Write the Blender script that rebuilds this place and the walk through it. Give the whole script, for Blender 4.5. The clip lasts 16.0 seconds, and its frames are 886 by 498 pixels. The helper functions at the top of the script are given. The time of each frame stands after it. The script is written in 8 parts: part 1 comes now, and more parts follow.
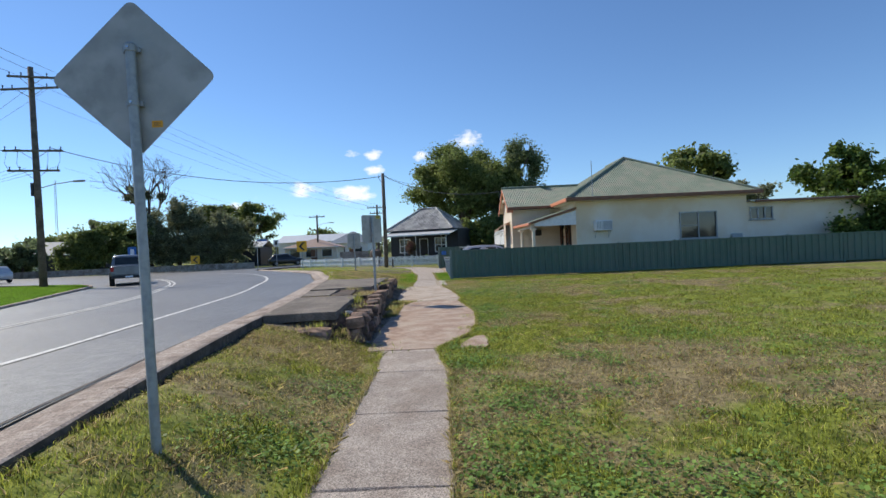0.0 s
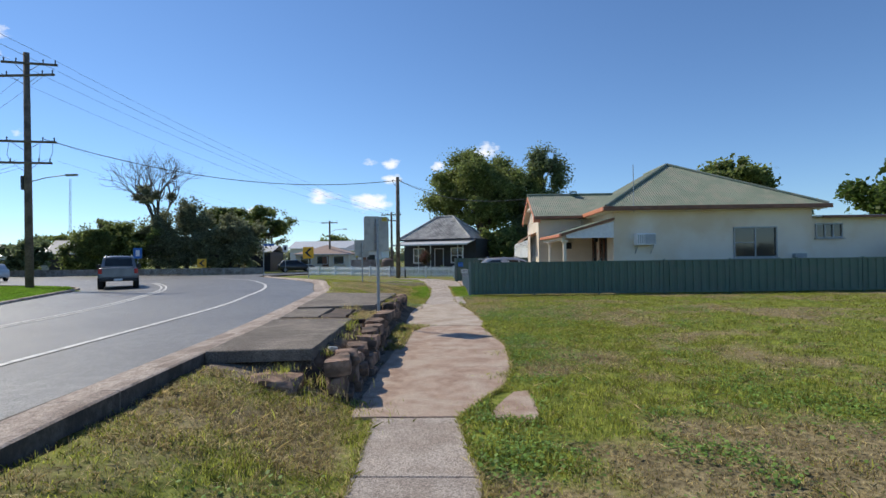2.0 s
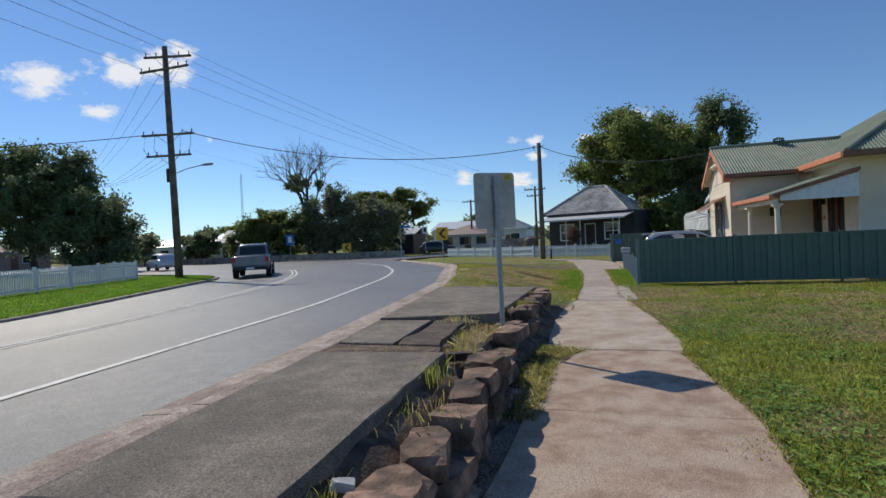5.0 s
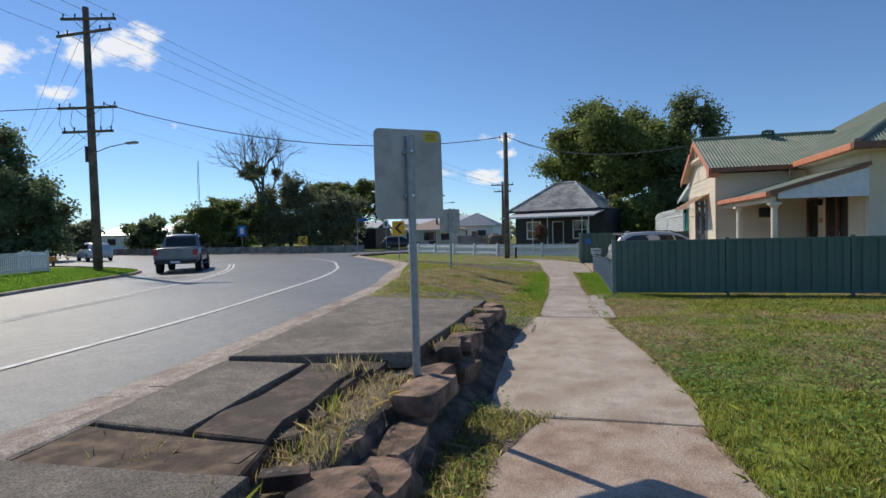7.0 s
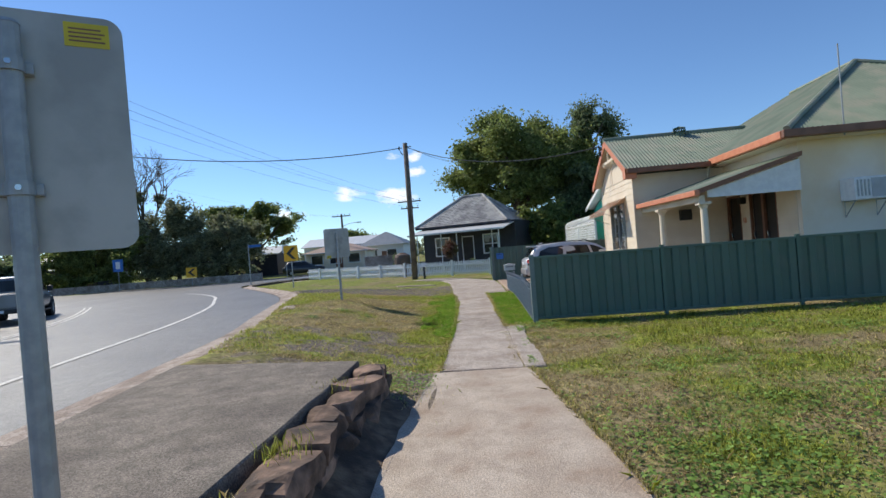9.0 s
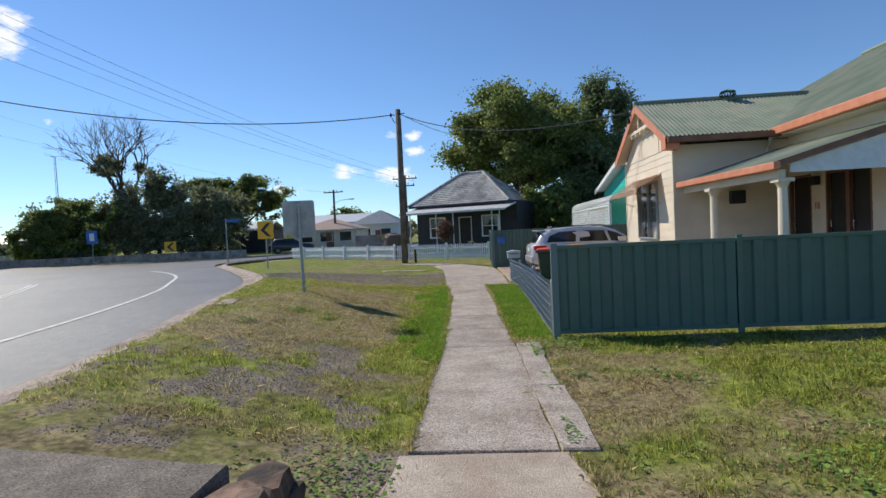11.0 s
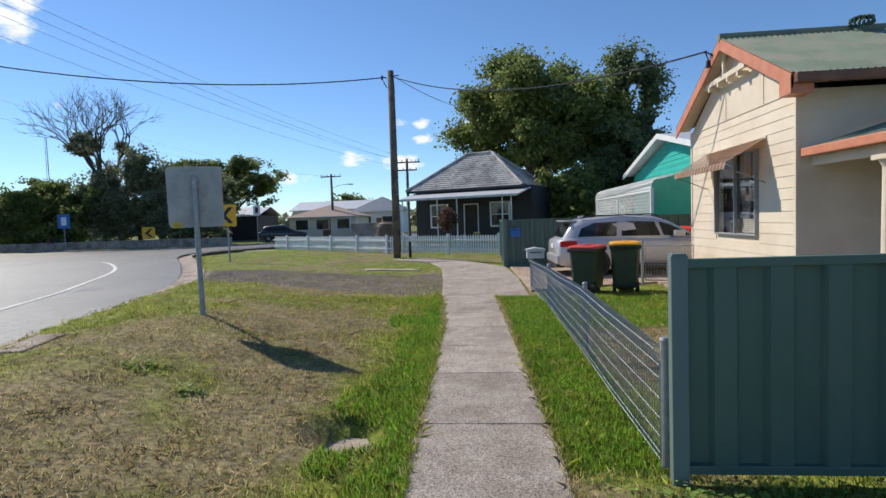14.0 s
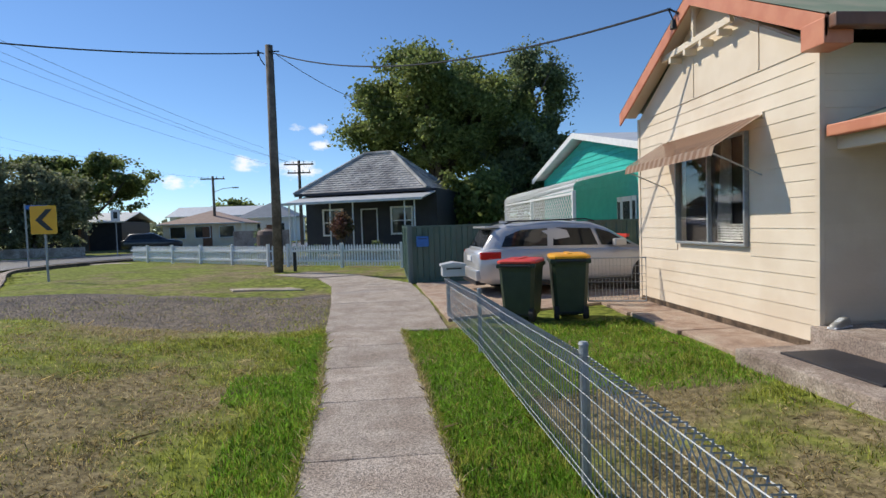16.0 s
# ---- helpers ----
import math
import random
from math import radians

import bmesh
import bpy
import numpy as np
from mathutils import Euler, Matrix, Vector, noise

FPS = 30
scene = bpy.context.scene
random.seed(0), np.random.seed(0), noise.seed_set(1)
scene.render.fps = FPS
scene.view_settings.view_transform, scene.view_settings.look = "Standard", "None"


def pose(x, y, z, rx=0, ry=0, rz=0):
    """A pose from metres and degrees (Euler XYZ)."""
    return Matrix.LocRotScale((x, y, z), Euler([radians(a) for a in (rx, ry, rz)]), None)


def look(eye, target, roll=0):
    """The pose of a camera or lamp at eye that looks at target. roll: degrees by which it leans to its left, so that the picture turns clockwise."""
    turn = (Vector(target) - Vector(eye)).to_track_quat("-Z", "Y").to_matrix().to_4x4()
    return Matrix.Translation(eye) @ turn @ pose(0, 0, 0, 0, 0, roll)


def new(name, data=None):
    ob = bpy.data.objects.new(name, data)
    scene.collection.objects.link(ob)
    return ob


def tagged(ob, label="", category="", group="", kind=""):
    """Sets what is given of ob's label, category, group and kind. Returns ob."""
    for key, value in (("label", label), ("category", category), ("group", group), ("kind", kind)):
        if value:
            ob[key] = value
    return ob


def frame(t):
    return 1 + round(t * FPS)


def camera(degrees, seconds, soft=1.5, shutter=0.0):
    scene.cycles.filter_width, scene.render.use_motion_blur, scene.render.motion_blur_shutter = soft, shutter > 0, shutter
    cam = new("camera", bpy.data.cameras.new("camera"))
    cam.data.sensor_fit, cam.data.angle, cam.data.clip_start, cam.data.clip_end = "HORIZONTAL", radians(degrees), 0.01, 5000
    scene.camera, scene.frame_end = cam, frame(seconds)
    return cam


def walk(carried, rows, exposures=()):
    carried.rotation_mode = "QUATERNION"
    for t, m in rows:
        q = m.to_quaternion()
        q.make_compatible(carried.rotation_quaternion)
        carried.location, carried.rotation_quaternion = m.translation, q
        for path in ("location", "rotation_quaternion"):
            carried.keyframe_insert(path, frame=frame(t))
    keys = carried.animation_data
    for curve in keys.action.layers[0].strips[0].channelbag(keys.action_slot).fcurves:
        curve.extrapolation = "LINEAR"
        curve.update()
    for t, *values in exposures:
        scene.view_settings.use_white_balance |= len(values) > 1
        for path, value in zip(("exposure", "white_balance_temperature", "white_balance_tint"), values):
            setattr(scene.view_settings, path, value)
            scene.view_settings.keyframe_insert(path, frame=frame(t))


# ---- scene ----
cam = camera(78.6, 16.0)
PATH = [
    (0, (1.491, 1.385, 1.362), (1.481, 3.385, 1.361), -2.5),
    (0.5, (1.444, 2.124, 1.355), (1.453, 4.124, 1.40), -1.5),
    (1, (1.445, 2.891, 1.347), (1.503, 4.89, 1.382), -0.2),
    (1.5, (1.369, 3.597, 1.354), (1.402, 5.596, 1.393), -0.1),
    (2, (1.331, 4.264, 1.401), (1.268, 6.262, 1.44), -0.7),
    (2.5, (1.229, 5.022, 1.429), (1.029, 7.011, 1.486), -1.2),
    (3, (1.194, 5.744, 1.456), (0.902, 7.722, 1.478), -2.0),
    (3.5, (1.122, 6.473, 1.429), (0.732, 8.435, 1.413), -2.6),
    (4, (1.11, 7.208, 1.46), (0.642, 9.153, 1.435), -3.2),
    (6.5, (0.836, 10.809, 1.435), (0.15, 12.688, 1.412), -0.7),
    (7, (0.894, 11.478, 1.452), (0.409, 13.418, 1.406), -1.2),
    (7.5, (0.847, 12.193, 1.468), (0.471, 14.156, 1.386), -3.2),
    (8, (0.889, 12.901, 1.521), (0.694, 14.891, 1.459), -4.8),
    (8.5, (0.886, 13.562, 1.515), (0.751, 15.558, 1.512), -4.8),
    (9, (0.917, 14.252, 1.516), (0.747, 16.245, 1.522), -4.5),
    (11.5, (0.784, 17.885, 1.541), (0.656, 19.879, 1.461), -1.8),
    (12, (0.803, 18.557, 1.539), (0.749, 20.553, 1.428), -2.0),
    (12.5, (0.747, 19.352, 1.528), (0.637, 21.339, 1.332), -3.4),
    (13, (0.78, 20.062, 1.548), (0.641, 22.05, 1.376), -3.0),
    (13.5, (0.666, 20.81, 1.546), (0.515, 22.799, 1.404), -2.3),
    (14, (0.695, 21.545, 1.527), (0.507, 23.533, 1.421), -2.0),
    (14.5, (0.631, 22.319, 1.504), (0.386, 24.303, 1.489), -0.8),
    (15, (0.631, 23.074, 1.518), (0.403, 25.061, 1.489), -0.2),
    (15.5, (0.577, 23.858, 1.485), (0.555, 25.855, 1.367), -1.0),
    (16, (0.631, 24.55, 1.483), (0.812, 26.54, 1.393), -1.9),
]
EXPOSURES = [(0, 0.05), (1, 0.08), (2, -0.04), (3.5, -0.15), (4.2, -0.2), (5.2, -0.36), (6.3, -0.45), (6.6, -0.4), (7, -0.24), (7.5, -0.17), (8, -0.1), (9, 0.05), (11.3, -0.05), (12, -0.02), (12.5, -0.08), (13, -0.03), (14, 0.0), (14.5, -0.12), (15, -0.2), (15.5, -0.18), (16, -0.07)]
walk(cam, [(t, look(eye, target, roll)) for t, eye, target, roll in PATH], EXPOSURES)

# ---- light: clear afternoon sky, sun ahead and to the side ----
SUN_DIR = Vector((-2.1, 1.38, 2.28)).normalized()
SUN_EL = math.asin(SUN_DIR.z)
SUN_AZ = math.atan2(SUN_DIR.x, SUN_DIR.y)
world = bpy.data.worlds.new("sky")
scene.world = world
world.use_nodes = True
wn, wl = world.node_tree.nodes, world.node_tree.links
wn.clear()
w_out = wn.new("ShaderNodeOutputWorld")
w_bg = wn.new("ShaderNodeBackground")
w_bg.inputs["Strength"].default_value = 0.112
w_sky = wn.new("ShaderNodeTexSky")
w_sky.sky_type = "NISHITA"
w_sky.sun_disc = False
w_sky.sun_elevation, w_sky.sun_rotation = SUN_EL, SUN_AZ
w_sky.altitude = 800
w_sky.air_density, w_sky.dust_density, w_sky.ozone_density = 1.0, 0.08, 2.0


def wmath(op, a, b=None, clamp=False):
    n = wn.new("ShaderNodeMath")
    n.operation, n.use_clamp = op, clamp
    for k, v in enumerate((a, b)):
        if v is None:
            continue
        if isinstance(v, (int, float)):
            n.inputs[k].default_value = v
        else:
            wl.new(v, n.inputs[k])
    return n.outputs[0]


# thin fair-weather clouds: soft patches round a few directions, frayed by noise
w_co = wn.new("ShaderNodeTexCoord")
w_noise = wn.new("ShaderNodeTexNoise")
w_noise.inputs["Scale"].default_value = 24.0
w_noise.inputs["Detail"].default_value = 7.0
w_noise.inputs["Roughness"].default_value = 0.62
w_map = wn.new("ShaderNodeMapping")
w_map.inputs["Scale"].default_value = (1.0, 1.0, 1.9)
wl.new(w_co.outputs["Generated"], w_map.inputs["Vector"])
wl.new(w_map.outputs["Vector"], w_noise.inputs["Vector"])
CLOUDS = ((-44.0, 17.2, 5.0, 0.95), (-47.5, 16.4, 4.5, 0.95), (-53.0, 15.0, 5.0, 0.95), (-49.5, 12.8, 3.0, 0.8), (-42.2, 18.4, 3.5, 0.85), (-58, 15.5, 3.5, 0.8), (-63, 20, 8, 0.6), (-9.6, 10.0, 2.0, 0.85), (-7.2, 10.0, 1.9, 0.85), (-7.2, 8.4, 2.2, 0.8), (-14.5, 6.6, 3.2, 0.8), (-9.3, 6.1, 3.4, 0.85), (-20.8, 4.4, 4.0, 0.7), (-40.2, 10.7, 2.2, 0.7), (2.9, 11.0, 3.2, 0.85), (-2.2, 10.0, 2.2, 0.75), (38, 9.5, 4.5, 0.4))
cover = 0.0
for az, el, wide, amount in CLOUDS:
    d = Vector((math.sin(radians(az)) * math.cos(radians(el)), math.cos(radians(az)) * math.cos(radians(el)), math.sin(radians(el))))
    dist = wn.new("ShaderNodeVectorMath")
    dist.operation = "DISTANCE"
    flat = wn.new("ShaderNodeVectorMath")
    flat.operation = "MULTIPLY"
    flat.inputs[1].default_value = (1, 1, 1.7)
    wl.new(w_co.outputs["Generated"], flat.inputs[0])
    wl.new(flat.outputs[0], dist.inputs[0])
    dist.inputs[1].default_value = (d.x, d.y, d.z * 1.7)
    near = wmath("MULTIPLY", wmath("SUBTRACT", 1.0, wmath("DIVIDE", dist.outputs["Value"], radians(wide)), True), amount)
    cover = near if cover == 0.0 else wmath("MAXIMUM", cover, near)
puff = wmath("MULTIPLY", wmath("SUBTRACT", wmath("ADD", wmath("MULTIPLY", w_noise.outputs["Fac"], 1.5), cover), 1.18), 3.2, True)
puff = wmath("MULTIPLY", puff, wmath("MULTIPLY", cover, 3.0, True))
w_mix = wn.new("ShaderNodeMix")
w_mix.data_type = "RGBA"
w_mix.inputs["B"].default_value = (9.5, 9.6, 9.8, 1)
wl.new(wmath("MULTIPLY", puff, 0.92), w_mix.inputs["Factor"])
w_tint = wn.new("ShaderNodeMix")
w_tint.data_type = "RGBA"
w_tint.blend_type = "MULTIPLY"
w_tint.inputs["Factor"].default_value = 1.0
w_tint.inputs["B"].default_value = (0.79, 1.0, 1.23, 1)
wl.new(w_sky.outputs[0], w_tint.inputs["A"])
wl.new(w_tint.outputs["Result"], w_mix.inputs["A"])
wl.new(w_mix.outputs["Result"], w_bg.inputs["Color"])
wl.new(w_bg.outputs[0], w_out.inputs[0])

sun_data = bpy.data.lights.new("sun", "SUN")
sun_data.energy, sun_data.angle, sun_data.color = 4.5, radians(0.53), (1.0, 0.91, 0.76)
sun = new("sun", sun_data)
sun.matrix_world = look(SUN_DIR * 80, (0, 0, 0))


# ---- materials ----
def mat(name, col, col2=None, scale=6.0, rough=0.7, bump=0.0, bscale=60.0, metal=0.0, spread=0.0, spec=0.5, lo=0.38, hi=0.62, stain=None, sscale=0.9, coat=0.0):
    """Noise between two colours, a larger stain noise, per-object spread, fine bump."""
    m = bpy.data.materials.new(name)
    m.use_nodes = True
    nt, ln = m.node_tree.nodes, m.node_tree.links
    b = nt["Principled BSDF"]
    b.inputs["Roughness"].default_value = rough
    b.inputs["Metallic"].default_value = metal
    b.inputs["Specular IOR Level"].default_value = spec
    b.inputs["Coat Weight"].default_value = coat
    b.inputs["Coat Roughness"].default_value = 0.05
    geo = nt.new("ShaderNodeNewGeometry")

    def noise_at(sc, detail=5.0):
        n = nt.new("ShaderNodeTexNoise")
        n.inputs["Scale"].default_value, n.inputs["Detail"].default_value = sc, detail
        ln.new(geo.outputs["Position"], n.inputs["Vector"])
        return n.outputs["Fac"]

    def mixc(f, a, bb, mode="MIX"):
        x = nt.new("ShaderNodeMix")
        x.data_type, x.blend_type = "RGBA", mode
        for k, v in (("Factor", f), ("A", a), ("B", bb)):
            if isinstance(v, (tuple, list)):
                x.inputs[k].default_value = (*v[:3], 1)
            elif isinstance(v, (int, float)):
                x.inputs[k].default_value = v
            else:
                ln.new(v, x.inputs[k])
        return x.outputs["Result"]

    def ramp(f, lo_, hi_):
        r = nt.new("ShaderNodeMapRange")
        r.inputs["From Min"].default_value, r.inputs["From Max"].default_value = lo_, hi_
        ln.new(f, r.inputs["Value"])
        return r.outputs["Result"]

    c = mixc(ramp(noise_at(scale), lo, hi), col, col2 or tuple(v * 0.8 for v in col))
    if stain:
        c = mixc(ramp(noise_at(sscale, 7.0), 0.46, 0.64), c, stain)
    if spread:
        info = nt.new("ShaderNodeObjectInfo")
        hsv = nt.new("ShaderNodeHueSaturation")
        r = nt.new("ShaderNodeMapRange")
        r.inputs["To Min"].default_value, r.inputs["To Max"].default_value = 1 - spread, 1 + spread
        ln.new(info.outputs["Random"], r.inputs["Value"])
        ln.new(r.outputs["Result"], hsv.inputs["Value"])
        ln.new(c, hsv.inputs["Color"])
        c = hsv.outputs["Color"]
    ln.new(c, b.inputs["Base Color"])
    if bump:
        bp = nt.new("ShaderNodeBump")
        bp.inputs["Strength"].default_value = bump
        bp.inputs["Distance"].default_value = 0.01
        ln.new(noise_at(bscale, 4.0), bp.inputs["Height"])
        ln.new(bp.outputs["Normal"], b.inputs["Normal"])
    return m


def pebbled(m, scale, low, high):
    """Stone-by-stone lightness over a material's colour, as exposed aggregate shows."""
    nt, ln = m.node_tree.nodes, m.node_tree.links
    b = nt["Principled BSDF"]
    geo = nt.new("ShaderNodeNewGeometry")
    v = nt.new("ShaderNodeTexVoronoi")
    v.inputs["Scale"].default_value = scale
    ln.new(geo.outputs["Position"], v.inputs["Vector"])
    sep = nt.new("ShaderNodeSeparateColor")
    ln.new(v.outputs["Color"], sep.inputs[0])
    r = nt.new("ShaderNodeMapRange")
    r.inputs["To Min"].default_value, r.inputs["To Max"].default_value = low, high
    ln.new(sep.outputs[0], r.inputs["Value"])
    hsv = nt.new("ShaderNodeHueSaturation")
    ln.new(r.outputs["Result"], hsv.inputs["Value"])
    ln.new(b.inputs["Base Color"].links[0].from_socket, hsv.inputs["Color"])
    ln.new(hsv.outputs["Color"], b.inputs["Base Color"])
    return m


M_ASPHALT = pebbled(mat("asphalt", (0.12, 0.12, 0.122), (0.165, 0.165, 0.163), 5, 0.48, 0.8, 130, stain=(0.105, 0.105, 0.108), sscale=0.25), 75, 0.55, 1.5)
M_KERB = pebbled(mat("kerb_concrete", (0.33, 0.265, 0.22), (0.45, 0.38, 0.325), 9, 0.88, 0.9, 90, spread=0.08, stain=(0.23, 0.175, 0.142), sscale=1.8), 80, 0.65, 1.35)
# kerb back's shade and some soil in one dark colour; also fills the joint
M_SHADESOIL = mat("shade_and_soil_concrete", (0.085, 0.068, 0.055), (0.15, 0.12, 0.098), 12, 0.95, 0.9, 40, stain=(0.06, 0.048, 0.04), sscale=4)
M_PATH = pebbled(mat("path_concrete", (0.36, 0.305, 0.258), (0.47, 0.41, 0.355), 4, 0.92, 1.0, 120, spread=0.10, lo=0.3, hi=0.7, stain=(0.33, 0.272, 0.225), sscale=2.2), 120, 0.45, 1.5)
M_SLAB = pebbled(mat("pink_slab_concrete", (0.31, 0.21, 0.155), (0.43, 0.32, 0.245), 5.5, 0.92, 0.9, 70, spread=0.06, stain=(0.45, 0.36, 0.285), sscale=2.3), 150, 0.72, 1.28)
M_PALESLAB = pebbled(mat("pale_slab_concrete", (0.40, 0.33, 0.265), (0.53, 0.455, 0.375), 4, 0.92, 0.9, 80, spread=0.05, stain=(0.35, 0.27, 0.205), sscale=2.0), 150, 0.75, 1.25)
M_GREYSLAB = pebbled(mat("grey_slab_concrete", (0.15, 0.127, 0.103), (0.215, 0.183, 0.15), 6, 0.88, 0.9, 110, spread=0.06, stain=(0.125, 0.104, 0.086), sscale=1.6), 120, 0.55, 1.5)
M_SANDSTONE = mat("sandstone_block", (0.125, 0.080, 0.056), (0.30, 0.195, 0.14), 7, 0.92, 1.0, 38, spread=0.45, stain=(0.045, 0.034, 0.028), sscale=3)
M_DARKSTONE = mat("dark_stone", (0.07, 0.05, 0.04), (0.15, 0.105, 0.08), 9, 0.95, 1.0, 30, stain=(0.07, 0.055, 0.042), sscale=3)
M_EARTH = mat("dry_earth", (0.085, 0.058, 0.040), (0.19, 0.135, 0.09), 9, 0.97, 1.0, 50, stain=(0.05, 0.036, 0.027), sscale=3)
M_LINE = mat("road_paint", (0.72, 0.72, 0.70), (0.60, 0.60, 0.58), 12, 0.7, 0.2, 90, stain=(0.42, 0.42, 0.41), sscale=5)
M_GALV = mat("galvanised_steel", (0.30, 0.325, 0.34), (0.38, 0.405, 0.42), 20, 0.5, 0.1, 60, metal=0.35)
M_SIGNBACK = mat("sign_back_alloy", (0.40, 0.395, 0.37), (0.47, 0.46, 0.435), 4, 0.5, 0.05, 40, metal=0.3, stain=(0.34, 0.335, 0.315), sscale=5)
M_WHITE = mat("white_paint", (0.78, 0.80, 0.82), (0.70, 0.72, 0.75), 9, 0.55, 0.1, 40, spread=0.04)
M_CREAM = mat("cream_weatherboard", (0.74, 0.64, 0.505), (0.77, 0.675, 0.545), 3, 0.6, 0.15, 30, spread=0.02, stain=(0.69, 0.585, 0.455), sscale=1.2)
M_PALEWALL = mat("pale_render", (0.80, 0.72, 0.60), (0.83, 0.76, 0.645), 1.5, 0.8, 0.35, 18, stain=(0.74, 0.62, 0.46), sscale=0.7)
M_SALMON = mat("salmon_trim_paint", (0.56, 0.20, 0.11), (0.62, 0.25, 0.14), 5, 0.5, 0.08, 40)
M_BROWN = mat("brown_gutter_paint", (0.16, 0.07, 0.04), (0.21, 0.095, 0.055), 5, 0.45, 0.05, 40)
M_ROOF = mat("green_corrugated_iron", (0.155, 0.20, 0.145), (0.20, 0.245, 0.18), 1.6, 0.55, 0.1, 30, stain=(0.24, 0.25, 0.19), sscale=2.0)
M_CBOND = mat("green_steel_fence", (0.070, 0.132, 0.103), (0.083, 0.148, 0.118), 1.2, 0.5, 0.04, 20, spread=0.06, stain=(0.09, 0.14, 0.115), sscale=3)
M_CBPOST = mat("grey_green_post", (0.13, 0.19, 0.185), (0.15, 0.21, 0.20), 3, 0.5, 0.03, 20)
M_GLASS = mat("dark_window_glass", (0.022, 0.026, 0.03), (0.032, 0.036, 0.04), 1.2, 0.04, spec=0.8)
M_CLEAR = mat("clear_window_glass", (0.9, 0.92, 0.92), (0.9, 0.92, 0.92), 1, 0.0)
M_CLEAR.node_tree.nodes["Principled BSDF"].inputs["Transmission Weight"].default_value = 1.0
M_CURTAIN = mat("grey_net_curtain", (0.30, 0.30, 0.29), (0.42, 0.42, 0.41), 14, 0.9, 0.4, 30)
# near-black: unlit rooms, door openings and holes put into colour; also a dark door
M_DARKIN = mat("dark_door_and_shade", (0.018, 0.014, 0.012), (0.03, 0.022, 0.018), 3, 0.6)
M_DARKBRICK = mat("dark_painted_board", (0.022, 0.022, 0.028), (0.03, 0.03, 0.037), 3, 0.6, 0.2, 20)
M_TILE = mat("grey_roof_tile", (0.34, 0.335, 0.33), (0.45, 0.44, 0.43), 2.5, 0.7, 0.2, 30, spread=0.1, stain=(0.20, 0.20, 0.205), sscale=1.3)
M_TEAL = mat("teal_weatherboard", (0.02, 0.42, 0.36), (0.03, 0.47, 0.40), 3, 0.55, 0.08, 30)
M_TIN = mat("pale_tin_roof", (0.50, 0.52, 0.54), (0.60, 0.62, 0.64), 3, 0.5, 0.1, 30, metal=0.2)
M_POLE = mat("weathered_timber_pole", (0.13, 0.105, 0.085), (0.20, 0.165, 0.135), 14, 0.9, 0.8, 45, stain=(0.09, 0.075, 0.06), sscale=2)
M_CABLE = mat("black_cable", (0.02, 0.02, 0.022), None, 5, 0.5)
M_BLACK = mat("black_plastic", (0.018, 0.018, 0.02), None, 5, 0.45)
M_RUBBER = mat("tyre_rubber", (0.02, 0.02, 0.02), (0.03, 0.03, 0.03), 30, 0.85)
M_YELLOW = mat("yellow_sign_sheet", (0.85, 0.42, 0.015), (0.88, 0.46, 0.02), 3, 0.45)
M_STICKER = mat("yellow_sticker", (0.75, 0.60, 0.04), None, 5, 0.5)
M_BLUE = mat("blue_sign_sheet", (0.03, 0.16, 0.50), None, 5, 0.5)
M_BINGREEN = mat("dark_green_bin_plastic", (0.028, 0.045, 0.026), (0.036, 0.056, 0.033), 5, 0.5, 0.08, 40)
M_RED = mat("red_bin_lid", (0.62, 0.055, 0.04), (0.68, 0.07, 0.05), 5, 0.42)
M_ORANGE = mat("yellow_bin_lid", (0.80, 0.36, 0.015), (0.85, 0.42, 0.02), 5, 0.42)
M_CARSILVER = mat("silver_car_paint", (0.56, 0.56, 0.57), (0.58, 0.58, 0.59), 2, 0.32, metal=0.35, coat=0.6)
M_CARDARK = mat("dark_grey_car_paint", (0.035, 0.04, 0.05), None, 2, 0.3, metal=0.4, coat=0.6)
M_UTE = mat("grey_ute_paint", (0.20, 0.215, 0.235), None, 2, 0.32, metal=0.4, coat=0.6)
M_CHROME = mat("bright_metal", (0.6, 0.6, 0.6), None, 2, 0.2, metal=1.0)
M_TAIL = mat("red_tail_lens", (0.55, 0.02, 0.015), None, 4, 0.2)
M_BARK = mat("tree_bark", (0.075, 0.06, 0.048), (0.12, 0.10, 0.08), 9, 0.95, 0.8, 30)
M_RUST = mat("orange_barrier", (0.72, 0.22, 0.03), None, 4, 0.6)


def leafy(name, dark, light, trans=0.35, scale=0.9, low=0.6, high=1.4):
    m = mat(name, dark, light, scale, 0.55, lo=0.3, hi=0.7, spec=0.3)
    nt, ln = m.node_tree.nodes, m.node_tree.links
    b = nt["Principled BSDF"]
    geo = nt.new("ShaderNodeNewGeometry")
    hsv = nt.new("ShaderNodeHueSaturation")
    r = nt.new("ShaderNodeMapRange")
    r.inputs["To Min"].default_value, r.inputs["To Max"].default_value = low, high
    ln.new(geo.outputs["Random Per Island"], r.inputs["Value"])
    ln.new(r.outputs["Result"], hsv.inputs["Value"])
    src = b.inputs["Base Color"].links[0].from_socket
    ln.new(src, hsv.inputs["Color"])
    ln.new(hsv.outputs["Color"], b.inputs["Base Color"])
    tr = nt.new("ShaderNodeBsdfTranslucent")
    ln.new(hsv.outputs["Color"], tr.inputs["Color"])
    mx = nt.new("ShaderNodeMixShader")
    mx.inputs[0].default_value = trans
    ln.new(b.outputs[0], mx.inputs[1])
    ln.new(tr.outputs[0], mx.inputs[2])
    ln.new(mx.outputs[0], nt["Material Output"].inputs["Surface"])
    return m


